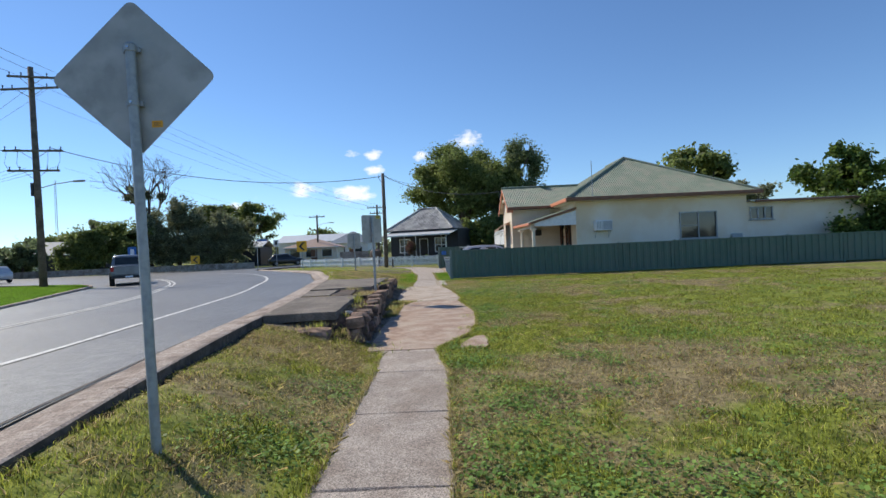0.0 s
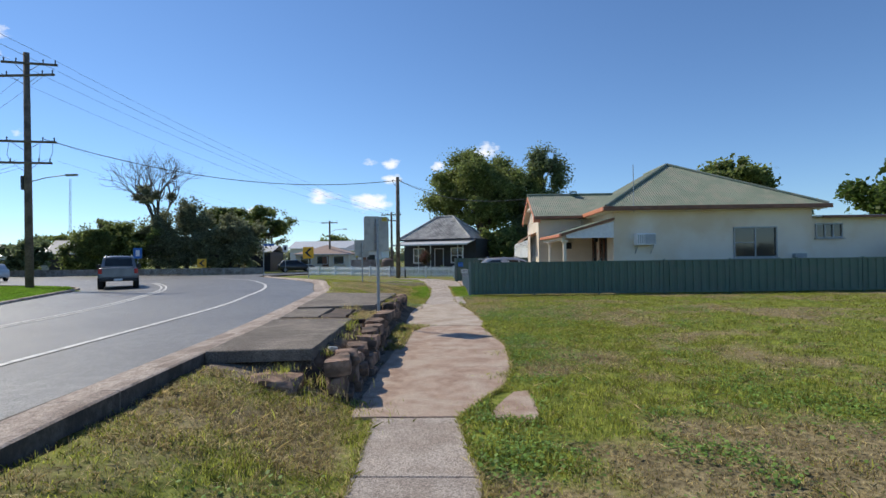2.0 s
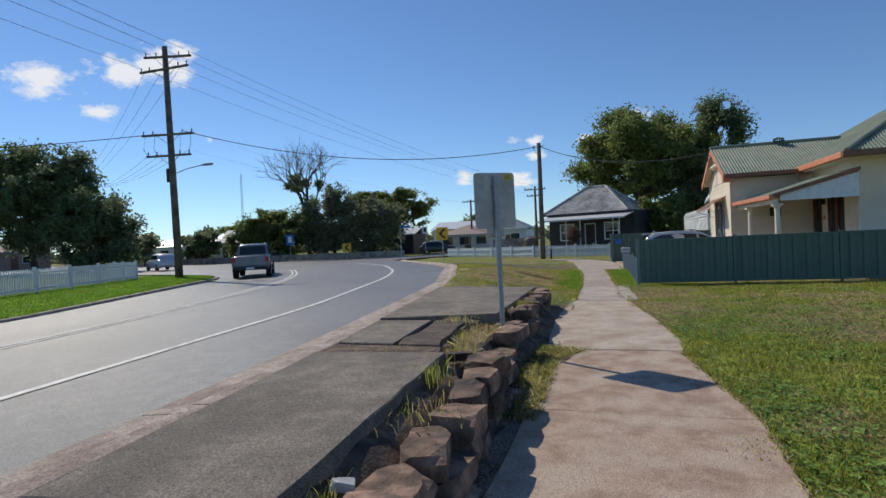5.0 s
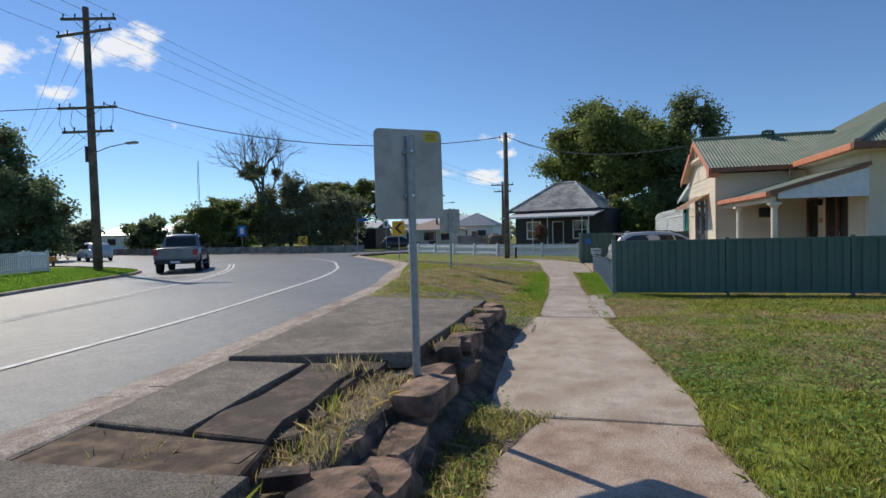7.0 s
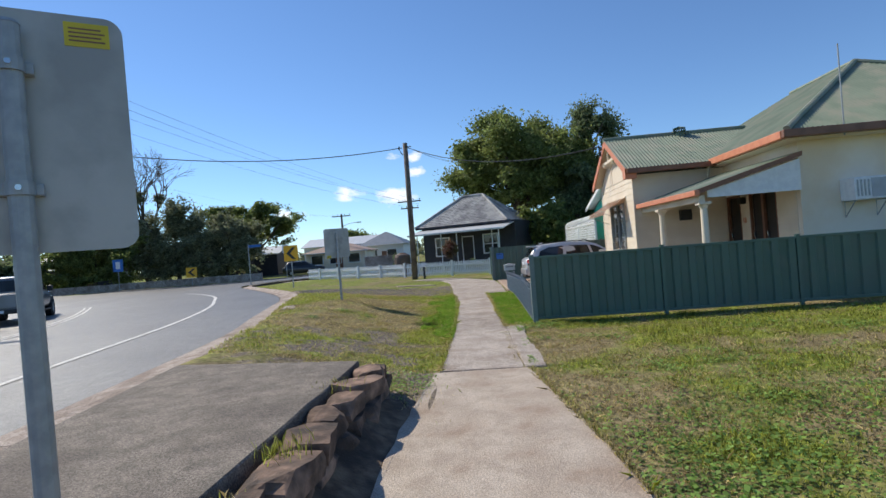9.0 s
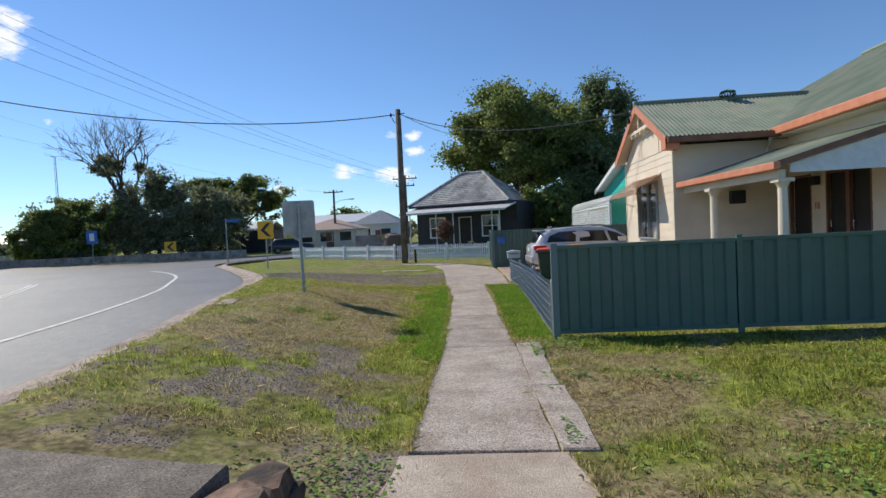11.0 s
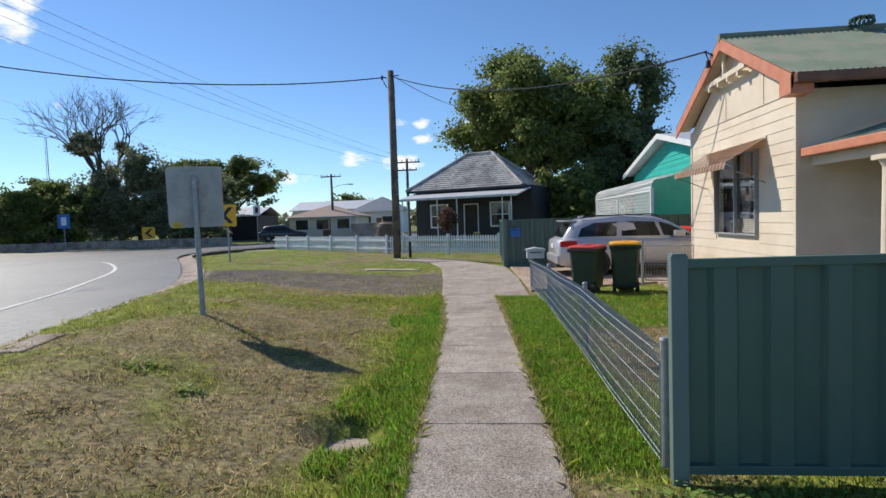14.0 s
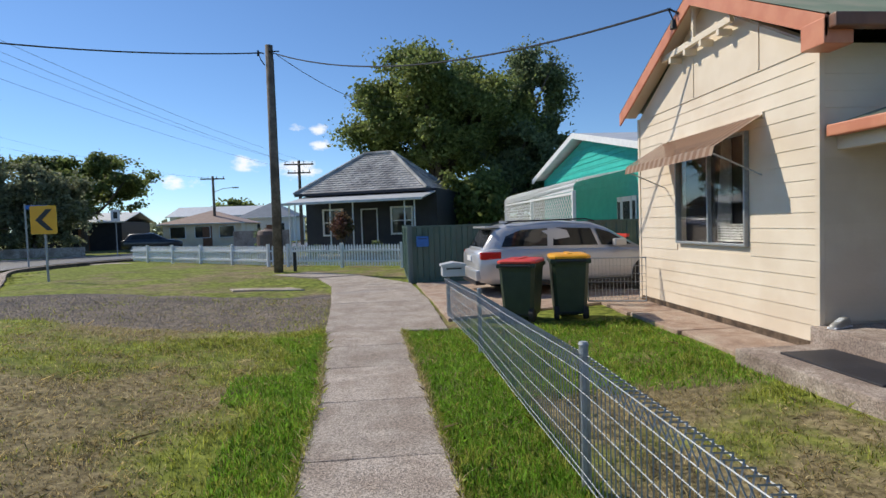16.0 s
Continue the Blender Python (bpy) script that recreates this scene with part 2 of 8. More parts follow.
M_LEAF = leafy("broad_leaves", (0.14, 0.185, 0.06), (0.26, 0.31, 0.10), 0.55)
M_LEAFDARK = leafy("dark_needles", (0.13, 0.175, 0.09), (0.22, 0.275, 0.135), 0.55)
M_LEAFBRIGHT = leafy("bright_leaves", (0.085, 0.14, 0.030), (0.14, 0.20, 0.048), 0.5)
M_LEAFOLIVE = leafy("olive_leaves", (0.19, 0.21, 0.125), (0.31, 0.33, 0.195), 0.55)
M_PINK = leafy("pink_shrub", (0.20, 0.08, 0.07), (0.10, 0.12, 0.04))
M_BLADE = leafy("grass_blades", (0.29, 0.335, 0.055), (0.46, 0.50, 0.10), 0.5, 2.6, 0.45, 1.55)
M_DRYBLADE = leafy("dry_grass_blades", (0.45, 0.365, 0.18), (0.67, 0.57, 0.31), 0.5, 3.2, 0.5, 1.5)
M_LUSH = leafy("lush_grass_blades", (0.165, 0.35, 0.03), (0.27, 0.48, 0.05), 0.58)
M_CLOVER = leafy("clover_leaves", (0.16, 0.27, 0.055), (0.25, 0.38, 0.09), 0.45, 2.0, 0.45, 1.6)


# ---- building helpers ----
def add_mesh(name, bm, material, smooth=False):
    me = bpy.data.meshes.new(name)
    bm.normal_update()
    bm.to_mesh(me)
    bm.free()
    me.materials.append(material)
    if smooth:
        for p in me.polygons:
            p.use_smooth = True
    return new(name, me)


SPLIT = {"wall", "corner_board", "soffit", "post", "railing", "ridge_cap"}


def islands(bm):
    """The loose pieces of a bmesh, each as a bmesh of its own."""
    todo, out = set(bm.verts), []
    while todo:
        stack, seen = [todo.pop()], set()
        while stack:
            v = stack.pop()
            if v in seen:
                continue
            seen.add(v)
            stack += [e.other_vert(v) for e in v.link_edges]
        todo -= seen
        nb, made = bmesh.new(), {}
        for v in seen:
            made[v] = nb.verts.new(v.co)
        for f in {f for v in seen for f in v.link_faces}:
            nb.faces.new([made[v] for v in f.verts])
        out.append(nb)
    return out


def part(name, bm, material, parent, label="", smooth=False):
    if name in SPLIT:
        pieces = islands(bm)
        for piece in pieces[1:]:
            whole_part(name, piece, material, parent, label, smooth)
        return whole_part(name, pieces[0], material, parent, label, smooth)
    return whole_part(name, bm, material, parent, label, smooth)


def whole_part(name, bm, material, parent, label="", smooth=False):
    ob = add_mesh(name, bm, material, smooth)
    ob.parent = parent
    if label:
        ob["label"] = label
    return ob


def thing(name, m, label, category, group="", kind=""):
    ob = new(name)
    ob.matrix_world = m
    ob.empty_display_size = 0.2
    return tagged(ob, label, category, group, kind)


def solid(name, bm, material, label, category="", kind="", group="", smooth=False):
    return tagged(add_mesh(name, bm, material, smooth), label, category, group, kind)


def box(bm, x0, x1, y0, y1, z0, z1, bevel=0.0, m=None):
    vs = [bm.verts.new((x, y, z)) for x in (x0, x1) for y in (y0, y1) for z in (z0, z1)]
    fs = [bm.faces.new([vs[i] for i in q]) for q in ((0, 1, 3, 2), (4, 6, 7, 5), (0, 4, 5, 1), (2, 3, 7, 6), (0, 2, 6, 4), (1, 5, 7, 3))]
    if bevel:
        es = list({e for f in fs for e in f.edges})
        r = bmesh.ops.bevel(bm, geom=es, offset=bevel, segments=2, affect="EDGES", profile=0.6)
        vs = list({v for f in r["faces"] for v in f.verts})
    if m is not None:
        bmesh.ops.transform(bm, matrix=m, verts=vs)
    return vs


def one_box(*a, **k):
    bm = bmesh.new()
    box(bm, *a, **k)
    return bm


def tube(bm, p0, p1, r0, r1=None, n=10, caps=True):
    p0, p1 = Vector(p0), Vector(p1)
    r1 = r0 if r1 is None else r1
    q = (p1 - p0).to_track_quat("Z", "Y")
    rings = []
    for p, r in ((p0, r0), (p1, r1)):
        rings.append([bm.verts.new(p + q @ Vector((r * math.cos(2 * math.pi * k / n), r * math.sin(2 * math.pi * k / n), 0))) for k in range(n)])
    for k in range(n):
        bm.faces.new((rings[0][k], rings[0][(k + 1) % n], rings[1][(k + 1) % n], rings[1][k]))
    if caps:
        bm.faces.new(rings[0][::-1])
        bm.faces.new(rings[1])


def one_tube(*a, **k):
    bm = bmesh.new()
    tube(bm, *a, **k)
    return bm


def bent(bm, pts, r, n=6):
    """A round bar through points."""
    pts = [Vector(p) for p in pts]
    rings = []
    for i, p in enumerate(pts):
        d = (pts[min(i + 1, len(pts) - 1)] - pts[max(i - 1, 0)]).normalized()
        q = d.to_track_quat("Z", "Y")
        rings.append([bm.verts.new(p + q @ Vector((r * math.cos(2 * math.pi * k / n), r * math.sin(2 * math.pi * k / n), 0))) for k in range(n)])
    for a, b in zip(rings, rings[1:]):
        for k in range(n):
            bm.faces.new((a[k], a[(k + 1) % n], b[(k + 1) % n], b[k]))
    bm.faces.new(rings[0][::-1])
    bm.faces.new(rings[-1])


def prism(bm, outline, thick, m=None):
    """A flat outline in x, z, extruded along +y by thick."""
    a = [bm.verts.new((x, 0, z)) for x, z in outline]
    b = [bm.verts.new((x, thick, z)) for x, z in outline]
    bm.faces.new(a)
    bm.faces.new(b[::-1])
    for k in range(len(a)):
        j = (k + 1) % len(a)
        bm.faces.new((a[j], a[k], b[k], b[j]))
    if m is not None:
        bmesh.ops.transform(bm, matrix=m, verts=a + b)


def slab3(bm, corners, drop):
    """A roof plate: corners in space (in order), thickness straight down."""
    a = [bm.verts.new(c) for c in corners]
    b = [bm.verts.new((c[0], c[1], c[2] - drop)) for c in corners]
    bm.faces.new(a)
    bm.faces.new(b[::-1])
    for k in range(len(a)):
        j = (k + 1) % len(a)
        bm.faces.new((a[j], a[k], b[k], b[j]))


def corrugated(bm, eave_a, eave_b, ridge_a, ridge_b, pitch=0.095, amp=0.014, up=0.012):
    """Corrugated sheet between an eave line and a ridge line; the waves run up the slope. Vertical trims may make it a triangle."""
    ea, eb, ra, rb = (Vector(v) for v in (eave_a, eave_b, ridge_a, ridge_b))
    along = eb - ea
    length = along.length
    along.normalize()
    nrm = (eb - ea).cross(((ra + rb) / 2 - (ea + eb) / 2)).normalized()
    if nrm.z < 0:
        nrm = -nrm
    sa, sb = (ra - ea).dot(along), (rb - ea).dot(along)
    slope = (ra - ea) - along * sa
    steps = max(2, int(length / (pitch / 4)))
    prev = None
    for i in range(steps + 1):
        s = length * i / steps
        if s < sa:
            f = s / sa
        elif s > sb:
            f = (length - s) / (length - sb) if length > sb else 1.0
        else:
            f = 1.0
        w = nrm * (up + amp * math.sin(2 * math.pi * s / pitch))
        lo = bm.verts.new(ea + along * s + w)
        hi = bm.verts.new(ea + along * s + slope * f + w)
        if prev:
            bm.faces.new((prev[0], lo, hi, prev[1]))
        prev = (lo, hi)


def lerp(xs, ys, v):
    return float(np.interp(v, xs, ys))


# ---- the lie of the land ----
KERB = [(-0.2, -30), (-0.35, -10), (-0.6, 0), (-1.0, 4.4), (-1.22, 5.9), (-1.52, 8.7), (-1.68, 10.9), (-1.85, 13), (-2.3, 16.9), (-2.85, 21), (-3.4, 24), (-4.15, 26.6), (-5.0, 29.8), (-5.75, 32.4), (-7.2, 35.6), (-10.2, 40.6), (-13.2, 45.3), (-14.4, 48), (-14.5, 50.5), (-13.6, 53), (-11, 57), (-6, 63), (8, 78), (30, 102)]
FARKERB = [(8, 112), (-4, 96), (-12, 80), (-17.5, 68), (-20.5, 63.5), (-26, 61.5), (-36, 63), (-60, 70), (-130, 95)]
LEFTKERB = [(-140, 76), (-60, 47), (-34, 39.6), (-25, 36.6), (-20.5, 34.2), (-18.4, 31.6), (-17.2, 28.8), (-15.8, 25.6), (-13.2, 19.7), (-12.2, 17), (-11, 11), (-10.0, 0), (-9.4, -10), (-9.2, -30)]
RK = np.array(KERB, float)


def smooth_line(pts, step=0.8):
    """Catmull-Rom through points, about one vertex a step."""
    pts = [Vector((*p, 0)) for p in pts]
    out = []
    for i in range(len(pts) - 1):
        p0, p1, p2, p3 = pts[max(i - 1, 0)], pts[i], pts[i + 1], pts[min(i + 2, len(pts) - 1)]
        n = max(1, int((p2 - p1).length / step))
        for k in range(n):
            t = k / n
            out.append(0.5 * ((2 * p1) + (p2 - p0) * t + (2 * p0 - 5 * p1 + 4 * p2 - p3) * t * t + (3 * p1 - p0 - 3 * p2 + p3) * t ** 3))
    out.append(pts[-1])
    return [(p.x, p.y) for p in out]


KLINE, FLINE, LLINE = smooth_line(KERB), smooth_line(FARKERB, 2.0), smooth_line(LEFTKERB, 1.2)
ROADPOLY = KLINE + FLINE + LLINE


def inside(px, py, poly):
    hit = np.zeros(px.shape, bool)
    q = np.array(poly)
    for (x1, y1), (x2, y2) in zip(q, np.roll(q, -1, 0)):
        if y1 != y2:
            hit ^= ((y1 > py) != (y2 > py)) & (px < (x2 - x1) * (py - y1) / (y2 - y1) + x1)
    return hit


def away(px, py, line):
    best = np.full(px.shape, 1e9)
    q = np.array(line)
    for a, b in zip(q, q[1:]):
        d = b - a
        t = np.clip(((px - a[0]) * d[0] + (py - a[1]) * d[1]) / max(d @ d, 1e-9), 0, 1)
        best = np.minimum(best, np.hypot(px - a[0] - t * d[0], py - a[1] - t * d[1]))
    return best


def kerb_x(y):
    return np.interp(y, RK[:18, 1], RK[:18, 0])


def kerb_z(y):
    return np.interp(y, [0, 5, 10, 20, 30, 41, 50, 80], [0.29, 0.31, 0.36, 0.42, 0.38, 0.30, 0.24, 0.12])


def path_z(y):
    return np.interp(y, [-10, 0, 8, 10, 12, 16, 20, 24, 32, 38, 42, 60], [-0.2, -0.2, -0.18, -0.18, -0.14, -0.04, 0.03, 0.0, -0.02, 0.03, 0.13, 0.15])


def path_l(y):
    return np.interp(y, [-20, 8, 10, 14, 16, 20.8, 25, 29.4, 32.3, 38.5, 41], [0.6, 0.53, 0.42, 0.32, 0.3, 0.2, 0.12, -0.08, -0.38, -0.92, -1.6])


def path_r(y):
    return np.interp(y, [-20, 8, 9.6, 10.2, 10.9, 11.9, 13.4, 14.6, 15.7, 16.4, 18.2, 19.1, 20.7, 20.85, 25, 29.4, 32, 38.5], [1.56, 1.48, 1.3, 1.55, 1.88, 2.04, 2.10, 1.95, 1.80, 1.87, 1.68, 1.53, 1.3, 1.18, 1.08, 0.87, 0.73, 1.0])


def road_z(px, py):
    return 0.25 - 0.019 * np.clip(away(px, py, KLINE[: len(KLINE) * 3 // 4]), 0, 12)


def land(px, py):
    """Height of the grass and earth."""
    px, py = np.asarray(px, float), np.asarray(py, float)
    kx, pz, pl = kerb_x(py), path_z(py), path_l(py)
    f = np.clip((pl - px) / np.maximum(pl - kx, 0.3), 0, 1)
    top = kerb_z(py) + np.interp(py, [0, 5, 8.5, 19, 22, 30, 34, 40], [-0.03, -0.06, -0.15, 0.0, 0.06, 0.10, 0.0, -0.02])
    verge = pz + (top - pz) * (f * f * (3 - 2 * f))
    bank = np.where(px < -0.42, 0.27, np.where(px < -0.1, pz + 0.02, pz))
    walled = (py > 10.62) & (py < 19.75)
    verge = np.where(walled & (px < pl), bank, verge)
    right = pz + 0.015 + 0.004 * np.clip(px - 2, 0, 12) + np.where(py > 24.7, -0.03, 0)
    z = np.where(px < pl, verge, right)
    z = np.where((px > pl + 0.04) & (px < path_r(py) - 0.06) & (py < 38), pz - 0.03, z)
    far = 0.1 + 0.0 * px
    w = np.clip((py - 44) / 12, 0, 1)
    z = z * (1 - w) + far * w
    road = inside(px, py, ROADPOLY)
    left = ~road & (px < -9) & (py < 60) & (px < kx - 5)
    z = np.where(left, 0.08, z)
    bumpy = np.array([noise.noise(Vector((a * 0.9, b * 0.9, 0))) for a, b in zip(px.ravel(), py.ravel())]).reshape(px.shape) * 0.018
    bumpy = np.where(np.hypot(px, py - 15) < 45, bumpy, 0)
    bumpy = bumpy + 0.10 * np.exp(-((px + 2.7) / 1.1) ** 2 - ((py - 28.0) / 2.4) ** 2)
    bumpy = bumpy - 0.19 * np.exp(-(((px + 0.42) / 0.29) ** 2 + ((py - 25.32) / 0.29) ** 2) ** 3)
    return np.where(road, -0.35, z + bumpy)


def graded(lo, hi, fine, outer):
    a = list(np.arange(lo, hi + 1e-6, fine))
    d, v = fine * 1.6, lo
    left = []
    while v > -outer:
        v -= d
        d *= 1.45
        left.append(v)
    d, v = fine * 1.6, hi
    while v < outer:
        v += d
        d *= 1.45
        a.append(v)
    return np.array(left[::-1] + a)


def ground_tone(px, py):
    """Dryness and bareness of the grass, 0..1 each."""
    dry = np.zeros(px.shape)
    bare = np.zeros(px.shape)
    flat = zip(px.ravel(), py.ravel())
    n1 = np.array([0.8 * noise.noise(Vector((a * 0.35, b * 0.35, 3.1))) + 0.6 * noise.noise(Vector((a * 1.3, b * 1.3, 7.7))) + 0.35 * noise.noise(Vector((a * 3.7, b * 3.7, 1.7))) for a, b in flat]).reshape(px.shape)
    lawn = px > path_r(py)
    dry = np.where(lawn, 0.47 + 1.6 * n1, np.where(py > 21, 0.42, 0.50) + 1.3 * n1)
    for cx, cy, r, amt in ((5.0, 5.2, 2.4, 0.55), (9, 8, 3.2, 0.35), (4, 9, 1.7, 0.2), (5.5, 17, 4, 0.1), (-1.9, 27.2, 2.3, 0.35), (-1.6, 29.5, 2.2, 0.35), (-2.5, 22.0, 1.5, 0.2), (0.0, 3.0, 1.0, 0.2), (-0.6, 9.0, 1.1, 0.5), (3.0, 28.6, 1.0, 0.4)):
        dry += amt * np.exp(-((px - cx) ** 2 + (py - cy) ** 2) / r ** 2)
    for cx, cy, r, amt in ((7.5, 4.4, 1.6, -0.6), (8.5, 12.5, 2.6, -0.5), (2.1, 6, 0.6, -0.6), (2.4, 13, 0.7, -0.7), (1.4, 22.8, 0.6, -0.5), (0.0, 5.0, 0.9, -0.3), (2.6, 15.5, 1.1, -0.5), (3.0, 18.5, 1.6, -0.35), (3.2, 22.6, 1.8, -0.3), (7.5, 22.0, 3.0, -0.2)):
        dry += amt * np.exp(-((px - cx) ** 2 + (py - cy) ** 2) / r ** 2)
    dry -= np.where((px < -9) & (py < 70), 0.7, 0)
    dry += 0.6 * np.exp(-((px + 0.8) / 1.4) ** 2 - ((py - 9.3) / 0.7) ** 2)
    strip = np.exp(-((px - path_l(py) + 0.35) / 0.38) ** 2) * (py > 23) * (py < 32.4)
    dry -= 1.0 * strip
    dry -= np.where((px > path_r(py)) & (px < 1.75) & (py > 24.7) & (py < 32.2), 0.9, 0)
    dry -= np.where((px > 1.75) & (px < 5) & (py > 29.2), 0.7, 0)
    for cx, cy, rx, ry, amt in ((-0.3, 20.9, 0.4, 0.8, 0.4), (-0.75, 14.5, 0.7, 1.5, 1.0), (-0.9, 10.25, 1.1, 0.45, 1.0), (-0.1, 13, 0.35, 3, 0.6), (-0.15, 17.5, 0.3, 2.5, 0.6), (-0.5, 9.7, 1.0, 0.35, 0.5)):
        bare = np.maximum(bare, amt * np.clip(1.25 - 1.5 * (((px - cx) / rx) ** 2 + ((py - cy) / ry) ** 2) + 2.2 * n1, 0, 1))
    for cx, cy, rx, ry in ((-3.2, 34.5, 4.0, 2.1), (-1.2, 34.5, 1.8, 2.1), (-5.8, 34.8, 3.0, 1.9)):
        bare = np.maximum(bare, np.clip(2.6 - 2.6 * (((px - cx) / rx) ** 2 + ((py - cy) / ry) ** 4) + 1.3 * n1, 0, 1))
    bare = np.maximum(bare, np.where((px > path_l(py) - 0.35) & (px < path_r(py) - 0.05) & (py > 9.9) & (py < 20.8), 1.0, 0.0))
    bare = np.maximum(bare, np.where((px < path_l(py)) & (px > kerb_x(py) - 0.1) & (py > 9.98) & (py < 20.0), 1.0, 0.0))
    # broken gravelly ground at the end of the raised slabs
    hit = (px > -4.5) & (px < 0.6) & (py > 19.6) & (py < 25.2)
    fine = np.zeros(px.shape)
    fine[hit] = [noise.noise(Vector((a * 1.5, b * 1.9, 4.4))) + 0.8 * noise.noise(Vector((a * 4.1, b * 5.0, 8.8))) for a, b in zip(px[hit], py[hit])]
    zone = np.clip(1.35 - ((px + 1.5) / 1.9) ** 2 - ((py - 22.0) / 1.9) ** 2, 0, 1)
    bare = np.maximum(bare, np.where(hit, np.clip(zone * (0.26 + 1.5 * fine), 0, 0.85), 0))
    return np.clip(dry, 0, 1), np.clip(bare, 0, 1)


def make_ground():
    xs, ys = graded(-9.0, 14.0, 0.14, 900), graded(-4.0, 44.0, 0.14, 900)
    gx, gy = np.meshgrid(xs, ys)
    gz = land(gx, gy)
    dry, bare = ground_tone(gx, gy)
    nx, ny = len(xs), len(ys)
    verts = np.stack([gx.ravel(), gy.ravel(), gz.ravel()], 1)
    idx = np.arange(nx * ny).reshape(ny, nx)
    quads = np.stack([idx[:-1, :-1], idx[:-1, 1:], idx[1:, 1:], idx[1:, :-1]], -1).reshape(-1, 4)
    me = bpy.data.meshes.new("ground")
    me.from_pydata(verts.tolist(), [], quads.tolist())
    for name, vals in (("dry", dry), ("bare", bare)):
        me.attributes.new(name, "FLOAT", "POINT").data.foreach_set("value", vals.ravel().astype(np.float32))
    for p in me.polygons:
        p.use_smooth = True
    m = mat("grass_and_earth", (0.095, 0.125, 0.018), (0.25, 0.285, 0.055), 9, 0.95, 1.0, 45, spec=0.15, lo=0.38, hi=0.62)
    nt, ln = m.node_tree.nodes, m.node_tree.links
    b = nt["Principled BSDF"]
    src = b.inputs["Base Color"].links[0].from_socket
    geo = nt.new("ShaderNodeNewGeometry")

    def attr(n):
        a = nt.new("ShaderNodeAttribute")
        a.attribute_name = n
        return a.outputs["Fac"]

    def rough_edge(fac, sc, lo, hi, amount=0.8):
        n = nt.new("ShaderNodeTexNoise")
        n.inputs["Scale"].default_value, n.inputs["Detail"].default_value = sc, 6
        ln.new(geo.outputs["Position"], n.inputs["Vector"])
        mul = nt.new("ShaderNodeMath")
        mul.operation = "MULTIPLY_ADD"
        mul.inputs[1].default_value, mul.inputs[2].default_value = amount, -amount / 2
        ln.new(n.outputs["Fac"], mul.inputs[0])
        add = nt.new("ShaderNodeMath")
        ln.new(fac, add.inputs[0])
        ln.new(mul.outputs[0], add.inputs[1])
        r = nt.new("ShaderNodeMapRange")
        r.inputs["From Min"].default_value, r.inputs["From Max"].default_value = lo, hi
        ln.new(add.outputs[0], r.inputs["Value"])
        return r.outputs["Result"]

    def two(sc, c1, c2, lo=0.35, hi=0.65):
        n = nt.new("ShaderNodeTexNoise")
        n.inputs["Scale"].default_value, n.inputs["Detail"].default_value = sc, 5
        ln.new(geo.outputs["Position"], n.inputs["Vector"])
        r = nt.new("ShaderNodeMapRange")
        r.inputs["From Min"].default_value, r.inputs["From Max"].default_value = lo, hi
        ln.new(n.outputs["Fac"], r.inputs["Value"])
        x = nt.new("ShaderNodeMix")
        x.data_type = "RGBA"
        x.inputs["A"].default_value, x.inputs["B"].default_value = (*c1, 1), (*c2, 1)
        ln.new(r.outputs["Result"], x.inputs["Factor"])
        return x.outputs["Result"]

    def over(f, a, bb):
        x = nt.new("ShaderNodeMix")
        x.data_type = "RGBA"
        ln.new(f, x.inputs["Factor"])
        ln.new(a, x.inputs["A"])
        ln.new(bb, x.inputs["B"])
        return x.outputs["Result"]

    c = over(rough_edge(attr("dry"), 14, 0.25, 0.95), src, two(20, (0.12, 0.095, 0.05), (0.33, 0.27, 0.148)))
    c = over(rough_edge(attr("bare"), 6, 0.35, 0.6, 1.4), c, two(55, (0.10, 0.08, 0.065), (0.33, 0.275, 0.215)))
    # broad and narrow swings of lightness: worn, thin and thick growth
    tone = nt.new("ShaderNodeHueSaturation")
    wide, fine = two(1.6, (0, 0, 0), (1, 1, 1), 0.3, 0.7), two(6.5, (0, 0, 0), (1, 1, 1), 0.3, 0.7)
    swing = nt.new("ShaderNodeMix")
    swing.data_type = "RGBA"
    swing.inputs["Factor"].default_value = 0.55
    ln.new(wide, swing.inputs["A"])
    ln.new(fine, swing.inputs["B"])
    span = nt.new("ShaderNodeMapRange")
    span.inputs["To Min"].default_value, span.inputs["To Max"].default_value = 0.52, 1.42
    ln.new(swing.outputs["Result"], span.inputs["Value"])
    ln.new(span.outputs["Result"], tone.inputs["Value"])
    ln.new(c, tone.inputs["Color"])
    ln.new(tone.outputs["Color"], b.inputs["Base Color"])
    me.materials.append(m)
    return tagged(new("ground", me), "patchy green and dry brown mown grass with gravel patches", "ground", kind="structure")


def ribbon(name, poly_a, poly_b, za, zb, material, label, category, kind="structure"):
    bm = bmesh.new()
    prev = None
    for a, b, z1, z2 in zip(poly_a, poly_b, za, zb):
        cur = (bm.verts.new((*a, z1)), bm.verts.new((*b, z2)))
        if prev:
            bm.faces.new((prev[0], prev[1], cur[1], cur[0]))
        prev = cur
    return solid(name, bm, material, label, category, kind)


def offset(line, d):
    """Points of a plan line, moved d to its left."""
    q = [Vector(p) for p in line]
    out = []
    for i, p in enumerate(q):
        t = (q[min(i + 1, len(q) - 1)] - q[max(i - 1, 0)]).normalized()
        out.append((p.x - t.y * d, p.y + t.x * d))
    return out


